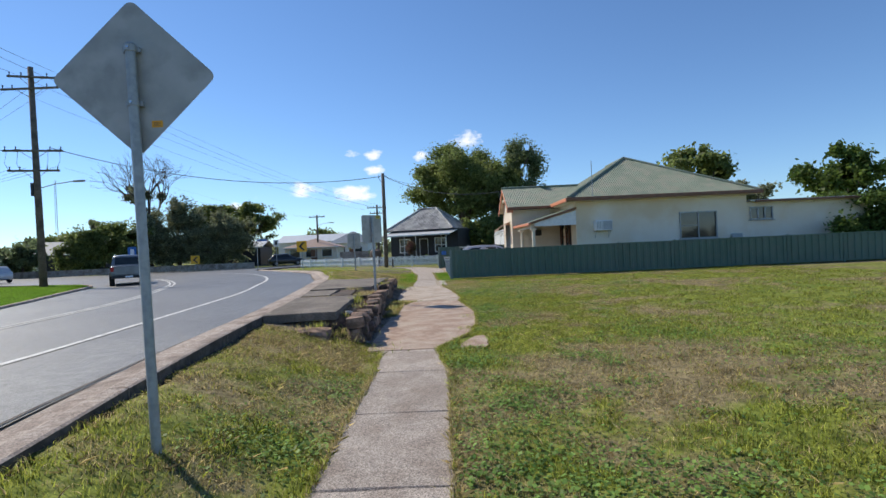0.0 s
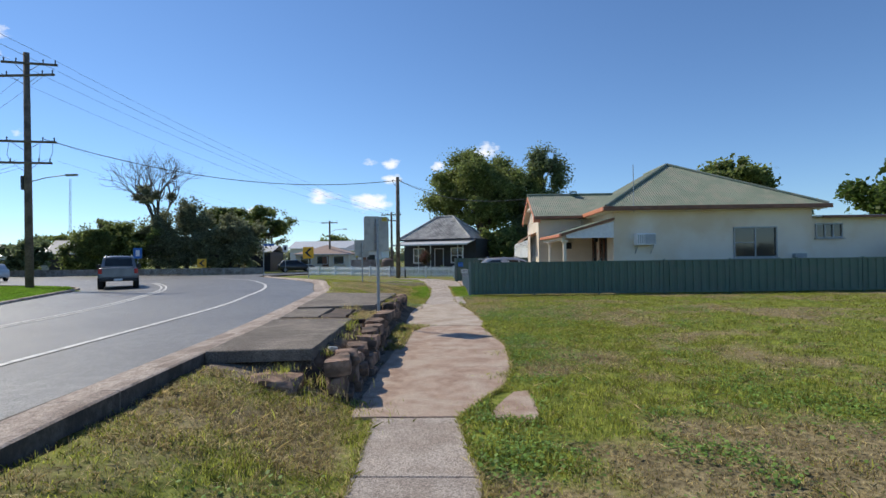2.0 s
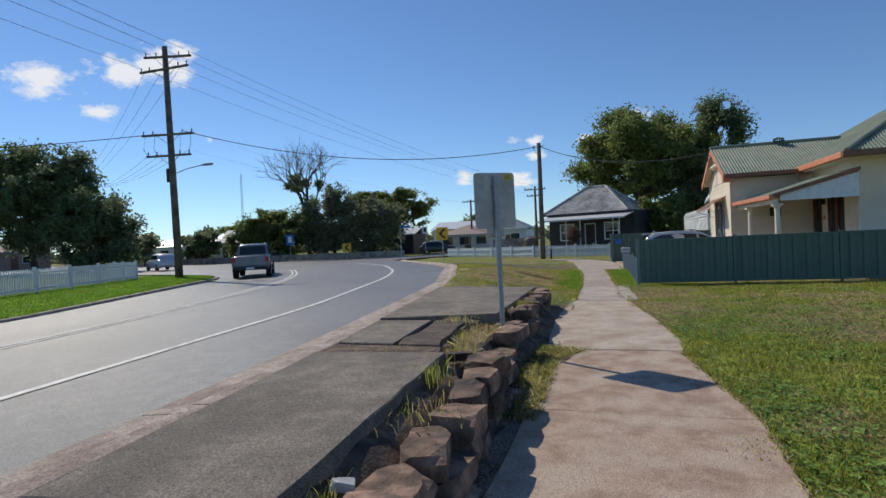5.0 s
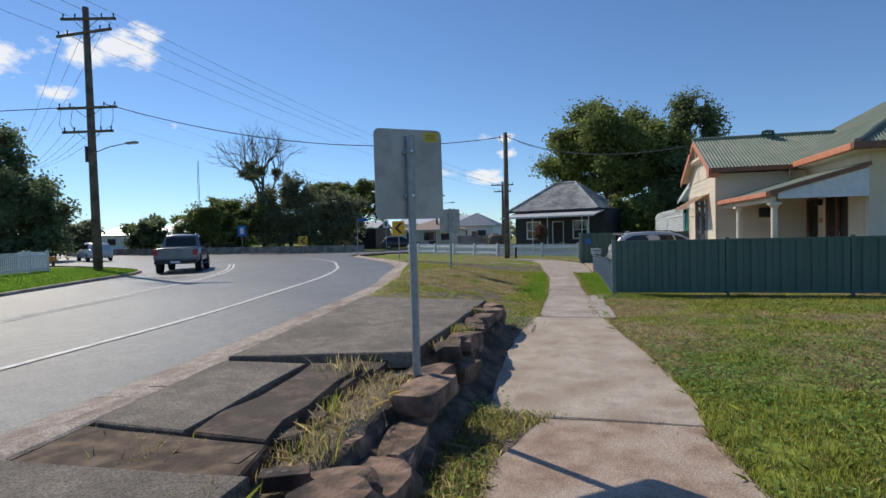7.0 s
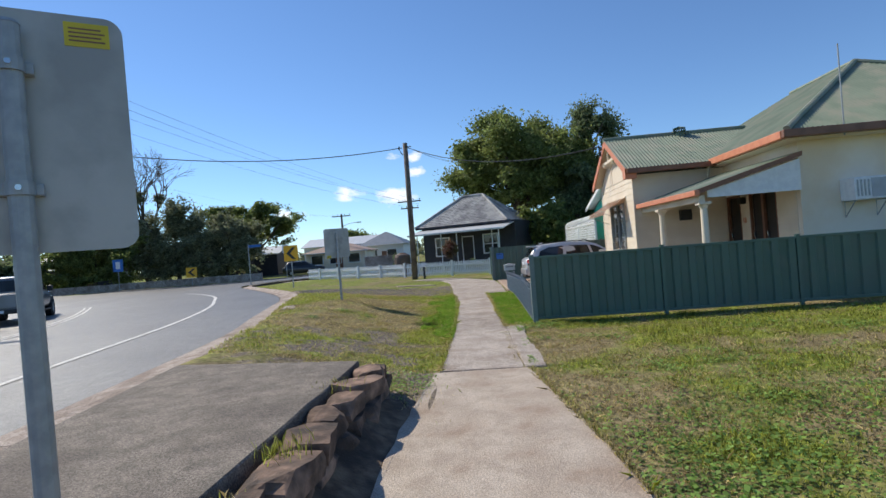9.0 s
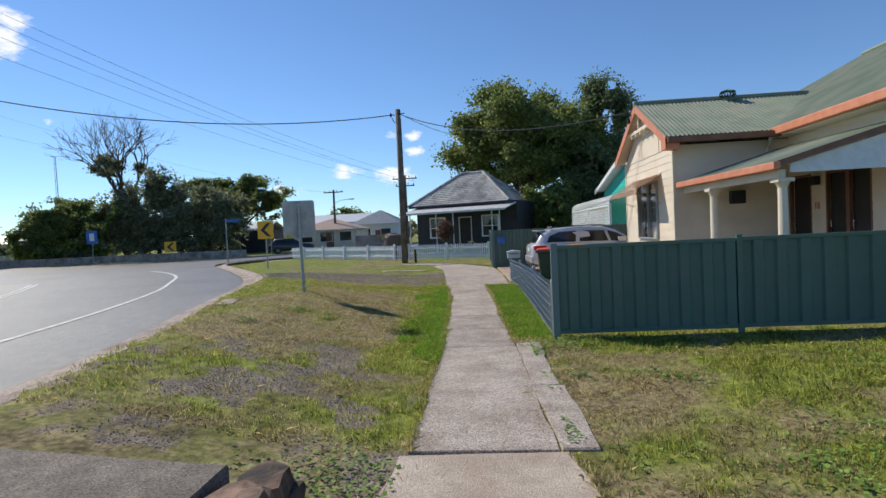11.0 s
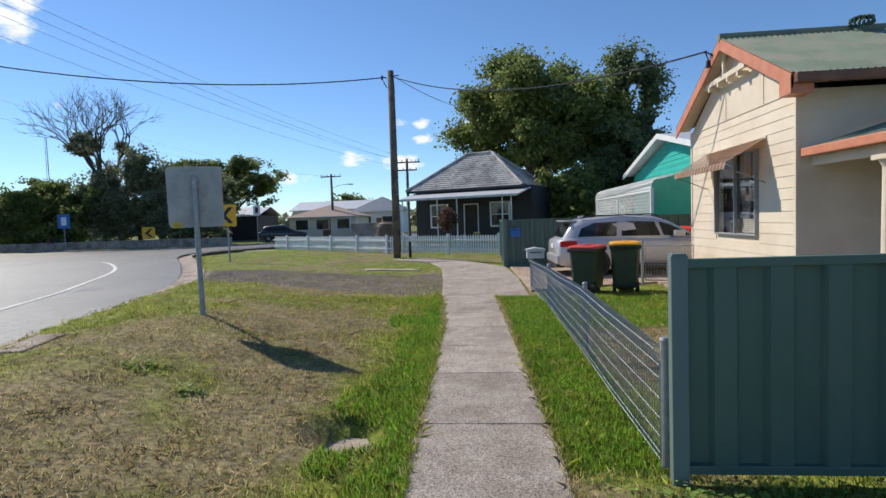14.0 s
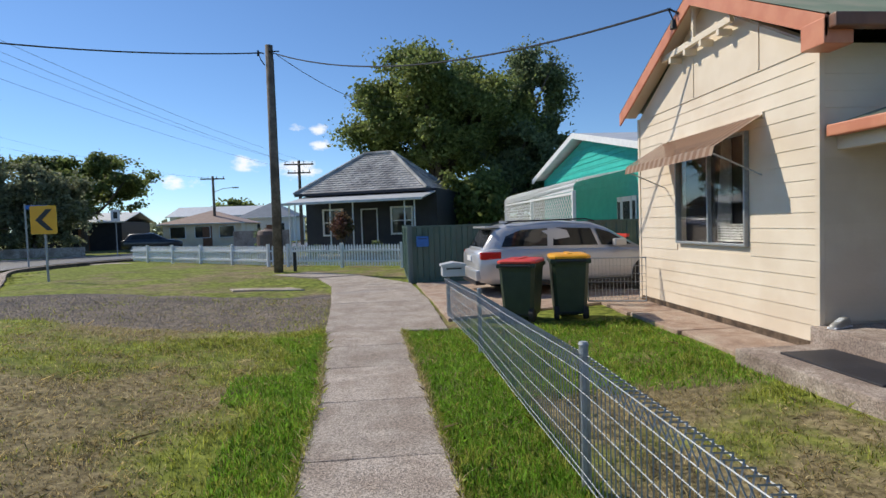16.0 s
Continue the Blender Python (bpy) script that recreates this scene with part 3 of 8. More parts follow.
def make_road():
    bm = bmesh.new()
    loop = np.array(offset(KLINE, 0.57) + FLINE + LLINE)
    zs = road_z(loop[:, 0], loop[:, 1])
    vs = [bm.verts.new((x, y, z)) for (x, y), z in zip(loop, zs)]
    es = [bm.edges.new((vs[i], vs[(i + 1) % len(vs)])) for i in range(len(vs))]
    bmesh.ops.triangle_fill(bm, edges=es, use_beauty=True)
    for f in bm.faces:
        if f.normal.z < 0:
            f.normal_flip()
    road = solid("road", bm, M_ASPHALT, "grey sun-bleached asphalt road curving round a bend", "road", "structure")
    return road


def kerb_strip(name, line, z_of, profile, label, step_len=2.4):
    """Kerb along a plan line, cut into cast lengths with narrow joints. profile: offset to the left, height against the top."""
    lines = [offset(line, d) for d, _ in profile]
    whole = thing(name, Matrix.Identity(4), label, "kerb", kind="structure")
    run, cells = 0.0, []
    for i in range(len(line) - 1):
        cells.append(i)
        run += math.dist(line[i], line[i + 1])
        if run >= step_len or i == len(line) - 2:
            bm = bmesh.new()
            rows = []
            for k in range(cells[0], cells[-1] + 2):
                z0 = z_of(*line[k])
                rows.append([bm.verts.new((ln_[k][0], ln_[k][1], z0 + dz)) for ln_, (_, dz) in zip(lines, profile)])
            trim = 0.008
            for r_, s_ in ((rows[0], rows[1]), (rows[-1], rows[-2])):
                for a, b in zip(r_, s_):
                    a.co += (b.co - a.co).normalized() * trim
            for a, b in zip(rows, rows[1:]):
                for k in range(len(a) - 1):
                    # back face (k == 0) takes the dark colour, its shade painted in with the dirt
                    bm.faces.new((a[k], b[k], b[k + 1], a[k + 1])).material_index = int(k == 0)
            for r_ in (rows[0], rows[-1]):
                bm.faces.new(r_)
            part("kerb_length", bm, M_KERB, whole).data.materials.append(M_SHADESOIL)
            run, cells = 0.0, []
    return whole


def road_line(name, line, d, width, gap=None, label="solid white painted edge line", stretch=None):
    a, b = offset(line, d), offset(line, d + width)
    pts = [(p, q) for p, q in zip(a, b) if stretch is None or stretch(*p)]
    pa, pb = [p for p, _ in pts], [q for _, q in pts]
    za = road_z(np.array([p[0] for p in pa]), np.array([p[1] for p in pa])) + 0.010
    zb = road_z(np.array([p[0] for p in pb]), np.array([p[1] for p in pb])) + 0.010
    return ribbon(name, pa, pb, za, zb, M_LINE, label, "road marking")


make_ground()
make_road()
PROFILE = [(-0.01, -0.42), (-0.01, -0.012), (0.012, 0.0), (0.15, 0.0), (0.19, -0.012), (0.27, -0.07), (0.60, -0.095), (0.60, -0.3)]
kerb_strip("kerb", [p for p in KLINE if -12 < p[1] < 70], lambda x, y: float(kerb_z(y)), PROFILE, "weathered concrete kerb and gutter stained reddish brown")
kerb_strip("kerb_far", [p for p in LLINE if p[1] > -5 and p[0] > -60], lambda x, y: 0.13, [(-0.15, -0.4), (-0.15, 0.0), (-0.02, 0.0), (0.0, -0.02), (0.04, -0.12), (0.3, -0.14), (0.3, -0.3)], "low grey concrete kerb along the grassed corner", 4.0)
kerb_strip("kerb_outer", FLINE, lambda x, y: 0.13, [(-0.15, -0.4), (-0.15, 0.0), (-0.02, 0.0), (0.0, -0.02), (0.04, -0.12), (0.3, -0.14), (0.3, -0.3)], "low grey concrete kerb along the outside of the bend", 6.0)
EDGELINE = smooth_line([(-3.3, -12), (-3.55, 2), (-3.8, 7.7), (-4.2, 11.4), (-4.62, 14.8), (-5.2, 19), (-6.1, 23), (-7.2, 27.6), (-8.7, 32), (-10.2, 35.2), (-12.2, 38.9), (-15.5, 43), (-19, 46)], 0.6)
road_line("edge_line", EDGELINE, 0, 0.12)
CENTRE = smooth_line([(-6.2, -12), (-6.7, 3), (-7.2, 9.5), (-7.75, 13.8), (-8.8, 18.6), (-10.6, 24), (-13, 30), (-16.5, 36), (-21, 41.5), (-30, 48)], 0.6)
road_line("centre_line", CENTRE, -0.1, 0.10, label="faded white painted centre line")
road_line("centre_line", CENTRE, 0.12, 0.10, label="faded white painted centre line")


GUTTER = [p for p in KLINE if -10 < p[1] < 50]
wide_joint = road_line("gutter_joint", GUTTER, 0.600, 0.028, label="dark dirt-filled joint between gutter and asphalt")
wide_joint.data.materials[0] = M_SHADESOIL


# ---- footpath: cast slabs, each a piece of its own ----
def slab_piece(name, corners, z_of, material, parent, thick=0.12, wobble=0.0, seed=0, c=0.012):
    """A cast slab between plan corners, edges subdivided and frayed."""
    rnd = random.Random(seed)
    rim = []
    for k, (a, b) in enumerate(zip(corners, corners[1:] + corners[:1])):
        n = max(1, int(math.dist(a, b) / 0.28))
        for i in range(n):
            t = i / n
            fray = wobble if 0 < i else wobble * 0.3
            rim.append((a[0] + (b[0] - a[0]) * t + rnd.uniform(-fray, fray), a[1] + (b[1] - a[1]) * t + rnd.uniform(-fray * 0.5, fray * 0.5)))
    cx, cy = sum(p[0] for p in rim) / len(rim), sum(p[1] for p in rim) / len(rim)
    bm = bmesh.new()
    low = [bm.verts.new((x, y, z_of(x, y) - thick)) for x, y in rim]
    mid = [bm.verts.new((x, y, z_of(x, y) - c)) for x, y in rim]
    top = []
    for x, y in rim:
        d = math.hypot(x - cx, y - cy)
        top.append(bm.verts.new((x + (cx - x) / d * c, y + (cy - y) / d * c, z_of(x, y) + rnd.uniform(-0.002, 0.002))))
    n = len(rim)
    for k in range(n):
        j = (k + 1) % n
        bm.faces.new((low[k], low[j], mid[j], mid[k]))
        bm.faces.new((mid[k], mid[j], top[j], top[k]))
    bm.faces.new(top)
    return part(name, bm, material, parent)


def make_path():
    path = thing("pavement", Matrix.Identity(4), "narrow concrete footpath of cast slabs with grassy edges", "footpath", kind="structure")

    def zz(x, y):
        return float(path_z(y)) + 0.03

    joints = [-9, -7.5, -6, -4.5, -3, -1.4, 0.2, 1.75, 3.3, 4.85, 6.45, 8.15, 9.62]
    for i, (a, b) in enumerate(zip(joints, joints[1:])):
        slab_piece("slab", [(path_l(a), a + 0.008), (path_r(a), a + 0.008), (path_r(b), b - 0.008), (path_l(b), b - 0.008)], zz, M_PATH, path, wobble=0.02, seed=i)
    big = [(9.64, 11.9, 0.22, 0.2), (11.904, 13.5, 0.2, 0.22), (13.506, 15.83, 0.30, 0.62)]
    for i, (a, b, la, lb) in enumerate(big):
        edge = [y for y in (10.2, 10.9, 11.9, 13.4, 14.6, 15.7) if a + 0.1 < y < b - 0.05]
        rim = [(la, a)] + [(float(path_r(y)), y) for y in [a] + edge + [b]] + [(lb, b)]
        if i == 2:
            rim.append((0.34, 15.0))
        slab_piece("slab", rim, zz, M_SLAB, path, wobble=0.02, seed=20 + i, c=0.004)
    slab_piece("slab", [(1.60, 9.58), (2.06, 9.55), (2.13, 9.8), (2.10, 10.66), (1.94, 10.62), (1.68, 10.0)], lambda x, y: zz(x, y) - 0.004, M_SLAB, path, wobble=0.02, seed=30)
    slab_piece("slab", [(0.14, 15.91), (0.7, 15.88), (1.80, 15.86), (1.87, 16.4), (1.68, 18.2), (1.53, 19.1), (1.28, 20.78), (0.14, 20.74), (0.02, 18.2)], zz, M_PALESLAB, path, wobble=0.02, seed=31)
    joints = [20.8, 24.15, 25.45, 26.78, 27.95, 29.12, 30.25, 31.3, 32.3]
    for i, (a, b) in enumerate(zip(joints, joints[1:])):
        slab_piece("slab", [(path_l(a), a + 0.004), (path_r(a), a + 0.004), (path_r(b), b - 0.004), (path_l(b), b - 0.004)], zz, M_PATH, path, wobble=0.012, seed=40 + i, c=0.007)
    for i, (a, b) in enumerate(((20.8, 22.3), (22.32, 24.3))):
        slab_piece("slab", [(path_r(a) + 0.02, a), (path_r(a) + 0.27, a), (path_r(b) + 0.32, b), (path_r(b) + 0.02, b)], lambda x, y: zz(x, y) + 0.006, M_PATH, path, wobble=0.02, seed=60 + i)
    # driveway crossing and the path beyond it, swinging along the picket fence
    slab_piece("slab", [(-0.38, 32.32), (1.36, 32.1), (1.28, 35.0), (-0.6, 35.0)], zz, M_PATH, path, wobble=0.012, seed=70)
    slab_piece("slab", [(-0.6, 35.02), (1.28, 35.02), (1.02, 38.0), (-0.92, 38.0)], zz, M_PATH, path, wobble=0.012, seed=71)
    slab_piece("slab", [(-0.92, 38.02), (1.02, 38.02), (-0.35, 40.2), (-1.5, 39.9)], zz, M_PATH, path, wobble=0.012, seed=72)
    slab_piece("slab", [(-1.52, 39.92), (-0.36, 40.22), (-5.3, 45.0), (-6.2, 44.2)], lambda x, y: 0.13, M_PATH, path, wobble=0.012, seed=73)
    slab_piece("slab", [(-6.22, 44.22), (-5.32, 45.02), (-13, 52.6), (-13.9, 51.9)], lambda x, y: 0.14, M_PATH, path, wobble=0.012, seed=74)
    slab_piece("slab", [(-3.1, 37.4), (-1.5, 37.6), (-1.9, 38.1), (-3.3, 37.8)], lambda x, y: float(land([x], [y])[0]) + 0.03, M_PALESLAB, path, wobble=0.03, seed=75)
    drive = thing("driveway", Matrix.Identity(4), "reddish concrete driveway slab beside the house", "driveway", kind="structure")
    slab_piece("slab", [(1.44, 32.9), (5.0, 34.0), (5.0, 38.0), (1.16, 38.0)], lambda x, y: float(path_z(y)) + 0.03, M_SLAB, drive, wobble=0.01, seed=80)
    slab_piece("slab", [(5.02, 33.95), (9.0, 33.95), (9.0, 38.0), (5.02, 38.0)], lambda x, y: float(path_z(y)) + 0.03, M_SLAB, drive, wobble=0.01, seed=81)


make_path()


# ---- raised slabs by the kerb and the broken retaining wall ----
def make_raised():
    top = thing("raised_pavement", Matrix.Identity(4), "raised grey concrete slabs above the broken retaining wall", "pavement", kind="structure")

    def zz(x, y):
        return lerp([10, 14, 19.8], [0.37, 0.41, 0.46], y)

    def k(y):
        return float(kerb_x(y)) + 0.02

    slab_piece("slab", [(k(10.45), 10.45), (-0.42, 10.6), (-0.54, 13.58), (k(13.5), 13.5)], zz, M_GREYSLAB, top, 0.14, 0.012, 1)
    slab_piece("slab", [(k(14.1), 14.1), (-1.28, 14.05), (-1.36, 15.62), (k(15.6), 15.6)], lambda x, y: zz(x, y) - 0.02, M_GREYSLAB, top, 0.14, 0.015, 2)
    slab_piece("slab", [(k(13.53), 13.53), (-0.62, 13.55), (-0.72, 14.0), (k(14.05), 14.05)], lambda x, y: zz(x, y) - 0.035, M_EARTH, top, 0.12, 0.03, 5)
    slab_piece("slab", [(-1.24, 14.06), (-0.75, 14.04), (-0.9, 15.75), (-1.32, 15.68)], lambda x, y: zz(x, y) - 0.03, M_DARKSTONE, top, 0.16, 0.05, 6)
    slab_piece("slab", [(k(15.66), 15.66), (-0.56, 16.08), (-0.50, 19.7), (k(19.9), 20.1)], zz, M_GREYSLAB, top, 0.14, 0.012, 3)


def stone(rnd, sx, sy, sz):
    """A rough quarried block: worn corners, a chipped edge or two, pitted faces."""
    bm = bmesh.new()
    box(bm, -sx / 2, sx / 2, -sy / 2, sy / 2, 0, sz)
    bmesh.ops.subdivide_edges(bm, edges=bm.edges[:], cuts=2, use_grid_fill=True)
    chips = [(Vector((rnd.choice((-1, 1)), rnd.choice((-1, 1)), rnd.choice((0.4, 1, 1)))).normalized(), rnd.uniform(1.02, 1.4)) for _ in range(3)]
    off = Vector((rnd.uniform(0, 50), rnd.uniform(0, 50), rnd.uniform(0, 50)))
    for v in bm.verts:
        r = Vector((v.co.x / (sx / 2), v.co.y / (sy / 2), (v.co.z - sz / 2) / (sz / 2)))
        r *= 1 - max(0, r.length - 1.25) * 0.09
        for n_, d_ in chips:
            over = r.dot(n_) - d_
            if over > 0:
                r -= n_ * over * 0.9
        v.co = Vector((r.x * sx / 2, r.y * sy / 2, sz / 2 + r.z * sz / 2))
        p = v.co * 7 + off
        v.co += Vector((noise.noise(p), noise.noise(p + Vector((9, 0, 0))), 0.5 * noise.noise(p + Vector((0, 9, 0))))) * 0.026
    return bm


def make_wall():
    rnd = random.Random(5)
    wall = thing("retaining_wall", Matrix.Identity(4), "crumbling low retaining wall of rough reddish stone blocks", "wall", kind="structure")
    y = 10.2
    while y < 19.7:
        gap = 13.5 < y < 15.0
        ln_ = rnd.uniform(0.45, 0.75) if gap else rnd.uniform(0.30, 0.60)
        x0 = lerp([10.2, 12, 14, 16, 19.7], [-0.07, -0.09, -0.18, -0.32, -0.36], y + ln_ / 2)
        base = float(path_z(y)) - 0.05
        levels = 2 if gap else 3
        top = (0.24 if gap else lerp([10, 12.5, 16, 19.7], [0.30, 0.36, 0.42, 0.46], y)) + rnd.uniform(-0.09, 0.04)
        h = (top - base) / levels
        for k in range(levels):
            bm = stone(rnd, rnd.uniform(0.24, 0.34), ln_ - 0.015, h - 0.008)
            ob = part("stone", bm, M_SANDSTONE, wall)
            ob.location = (x0 + rnd.uniform(-0.055, 0.05) - (levels - 1 - k) * -0.02, y + ln_ / 2, base + k * h)
            ob.rotation_euler = (rnd.uniform(-0.08, 0.08), rnd.uniform(-0.10, 0.10), rnd.uniform(-0.25, 0.25))
        y += ln_
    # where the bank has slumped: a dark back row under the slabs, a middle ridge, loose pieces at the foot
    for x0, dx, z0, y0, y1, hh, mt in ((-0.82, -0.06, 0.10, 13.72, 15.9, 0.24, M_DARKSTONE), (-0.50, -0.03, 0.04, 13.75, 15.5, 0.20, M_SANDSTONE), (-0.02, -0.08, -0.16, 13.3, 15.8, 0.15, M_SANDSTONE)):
        y = y0
        while y < y1:
            lng = rnd.uniform(0.26, 0.52)
            ob = part("stone", stone(rnd, rnd.uniform(0.20, 0.30), lng - 0.01, hh + rnd.uniform(-0.05, 0.05)), mt, wall)
            ob.location = (x0 + dx * (y - y0) + rnd.uniform(-0.04, 0.04), y + lng / 2, z0 + rnd.uniform(-0.03, 0.03))
            ob.rotation_euler = (rnd.uniform(-0.15, 0.15), rnd.uniform(-0.2, 0.2), rnd.uniform(-0.3, 0.3))
            y += lng
    # two ledge blocks under the front edge of the raised slab
    for x, y, w, z, turn in ((-0.72, 10.16, 0.56, -0.05, 0.05), (-1.26, 10.24, 0.5, -0.03, -0.04)):
        ob = part("stone", stone(rnd, w, 0.40, 0.20), M_SANDSTONE, wall)
        ob.location = (x, y, z)
        ob.rotation_euler = (0.04, 0.05, turn)
    bm = bmesh.new()
    n = 60
    prev = None
    for i in range(n + 1):
        yy = 10.25 + 9.5 * i / n
        back = -0.95 if 13.4 < yy < 15.6 else -0.55
        zt = 0.16 if 13.4 < yy < 15.6 else 0.27
        ease = min(1.0, (i + 0.3) / 4, (n - i + 0.3) / 3)
        zt = float(path_z(yy)) + (zt - float(path_z(yy))) * ease
        row = [(0.12, float(path_z(yy)) - 0.02), (-0.18, float(path_z(yy)) + 0.12 * ease), (-0.34, zt - 0.02), (back, zt + 0.05)]
        cur = [bm.verts.new((x + 0.05 * noise.noise(Vector((x * 5, yy * 3, 1))), yy, z + 0.05 * noise.noise(Vector((x * 5, yy * 3, 9))))) for x, z in row]
        if prev:
            for k in range(3):
                bm.faces.new((prev[k], cur[k], cur[k + 1], prev[k + 1]))
        prev = cur
    part("earth_bank", bm, M_EARTH, wall, "crumbly brown earth packed behind the stones", smooth=True)


make_raised()
make_wall()


# ---- buildings ----
def wpart(name, bm, material, parent, label="", smooth=False):
    """A part built in the world's metres, under a thing that may stand anywhere."""
    root, m = parent, parent.matrix_basis.copy()
    while root.parent:
        root = root.parent
        m = root.matrix_basis @ m
    bmesh.ops.transform(bm, matrix=m.inverted(), verts=bm.verts[:])
    return part(name, bm, material, parent, label, smooth)


def board_run(parent, a, b, z0, z1, out, material, pitch=0.165, holes=(), top=None, name="weatherboard"):
    """Lapped boards from plan point a to b; out: plan unit normal. holes: (s0, s1, z0, z1) along the run. top(z): the run's two ends at that height."""
    a, b, out = Vector(a), Vector(b), Vector(out)
    length = (b - a).length
    d = (b - a).normalized()
    n = int(math.ceil((z1 - z0) / pitch))
    for i in range(n):
        lo, hi = z0 + i * pitch, min(z0 + (i + 1) * pitch + 0.012, z1 + 0.012)
        s0, s1 = top((lo + hi) / 2) if top else (0.0, length)
        cuts = [(s0, s1)]
        for h0, h1, hz0, hz1 in holes:
            if hi > hz0 + 0.03 and lo < hz1 - 0.03:
                cuts = [c for x0, x1 in cuts for c in ((x0, min(x1, h0)), (max(x0, h1), x1)) if c[1] - c[0] > 0.03]
        for x0, x1 in cuts:
            bm = bmesh.new()
            vs = []
            for s in (x0, x1):
                for z, t in ((lo, 0.0), (lo, 0.018), (hi, 0.009), (hi, 0.0)):
                    p = a + d * s + out * t
                    vs.append(bm.verts.new((p.x, p.y, z)))
            for q in ((0, 1, 2, 3), (7, 6, 5, 4), (0, 4, 5, 1), (1, 5, 6, 2), (2, 6, 7, 3), (3, 7, 4, 0)):
                bm.faces.new([vs[k] for k in q])
            bmesh.ops.recalc_face_normals(bm, faces=bm.faces[:])
            wpart(name, bm, material, parent)


def frame_box(m, w, h, t, d):
    """Four bars round an opening w x h in x, z, at pose m; d deep along y."""
    bm = bmesh.new()
    box(bm, -w / 2, -w / 2 + t, -d / 2, d / 2, 0, h, 0.004, m)
    box(bm, w / 2 - t, w / 2, -d / 2, d / 2, 0, h, 0.004, m)
    box(bm, -w / 2 + t, w / 2 - t, -d / 2, d / 2, 0, t, 0.004, m)
    box(bm, -w / 2 + t, w / 2 - t, -d / 2, d / 2, h - t, h, 0.004, m)
    return bm


def window(parent, m, w, h, panes=2, frame_mat=None, t=0.05, rail=None, glass=None, sill=True):
    """A framed window at pose m (x along, z up, -y out): frame, panes, mullions, sill."""
    frame_mat = frame_mat or M_GALV
    fr = wpart("window", frame_box(m, w, h, t, 0.09), frame_mat, parent, "aluminium window frame")
    for k in range(panes):
        x0, x1 = -w / 2 + t + (w - 2 * t) * k / panes, -w / 2 + t + (w - 2 * t) * (k + 1) / panes
        pane = wpart("pane", one_box(x0, x1, 0.010 + 0.018 * (k % 2), 0.016 + 0.018 * (k % 2), t, h - t, 0, m), glass or M_GLASS, fr)
        pane.visible_shadow = glass is None
        if k:
            wpart("mullion", one_box(x0 - t / 2, x0 + t / 2, -0.03, 0.03, t, h - t, 0.004, m), frame_mat, fr)
    if rail:
        wpart("glazing_bar", one_box(-w / 2 + t, 0, -0.02, 0.02, rail - 0.02, rail + 0.02, 0.004, m), frame_mat, fr)
    if sill:
        wpart("sill", one_box(-w / 2 - 0.05, w / 2 + 0.05, -0.10, 0.02, -0.045, -0.003, 0.006, m), frame_mat, fr)
    return fr


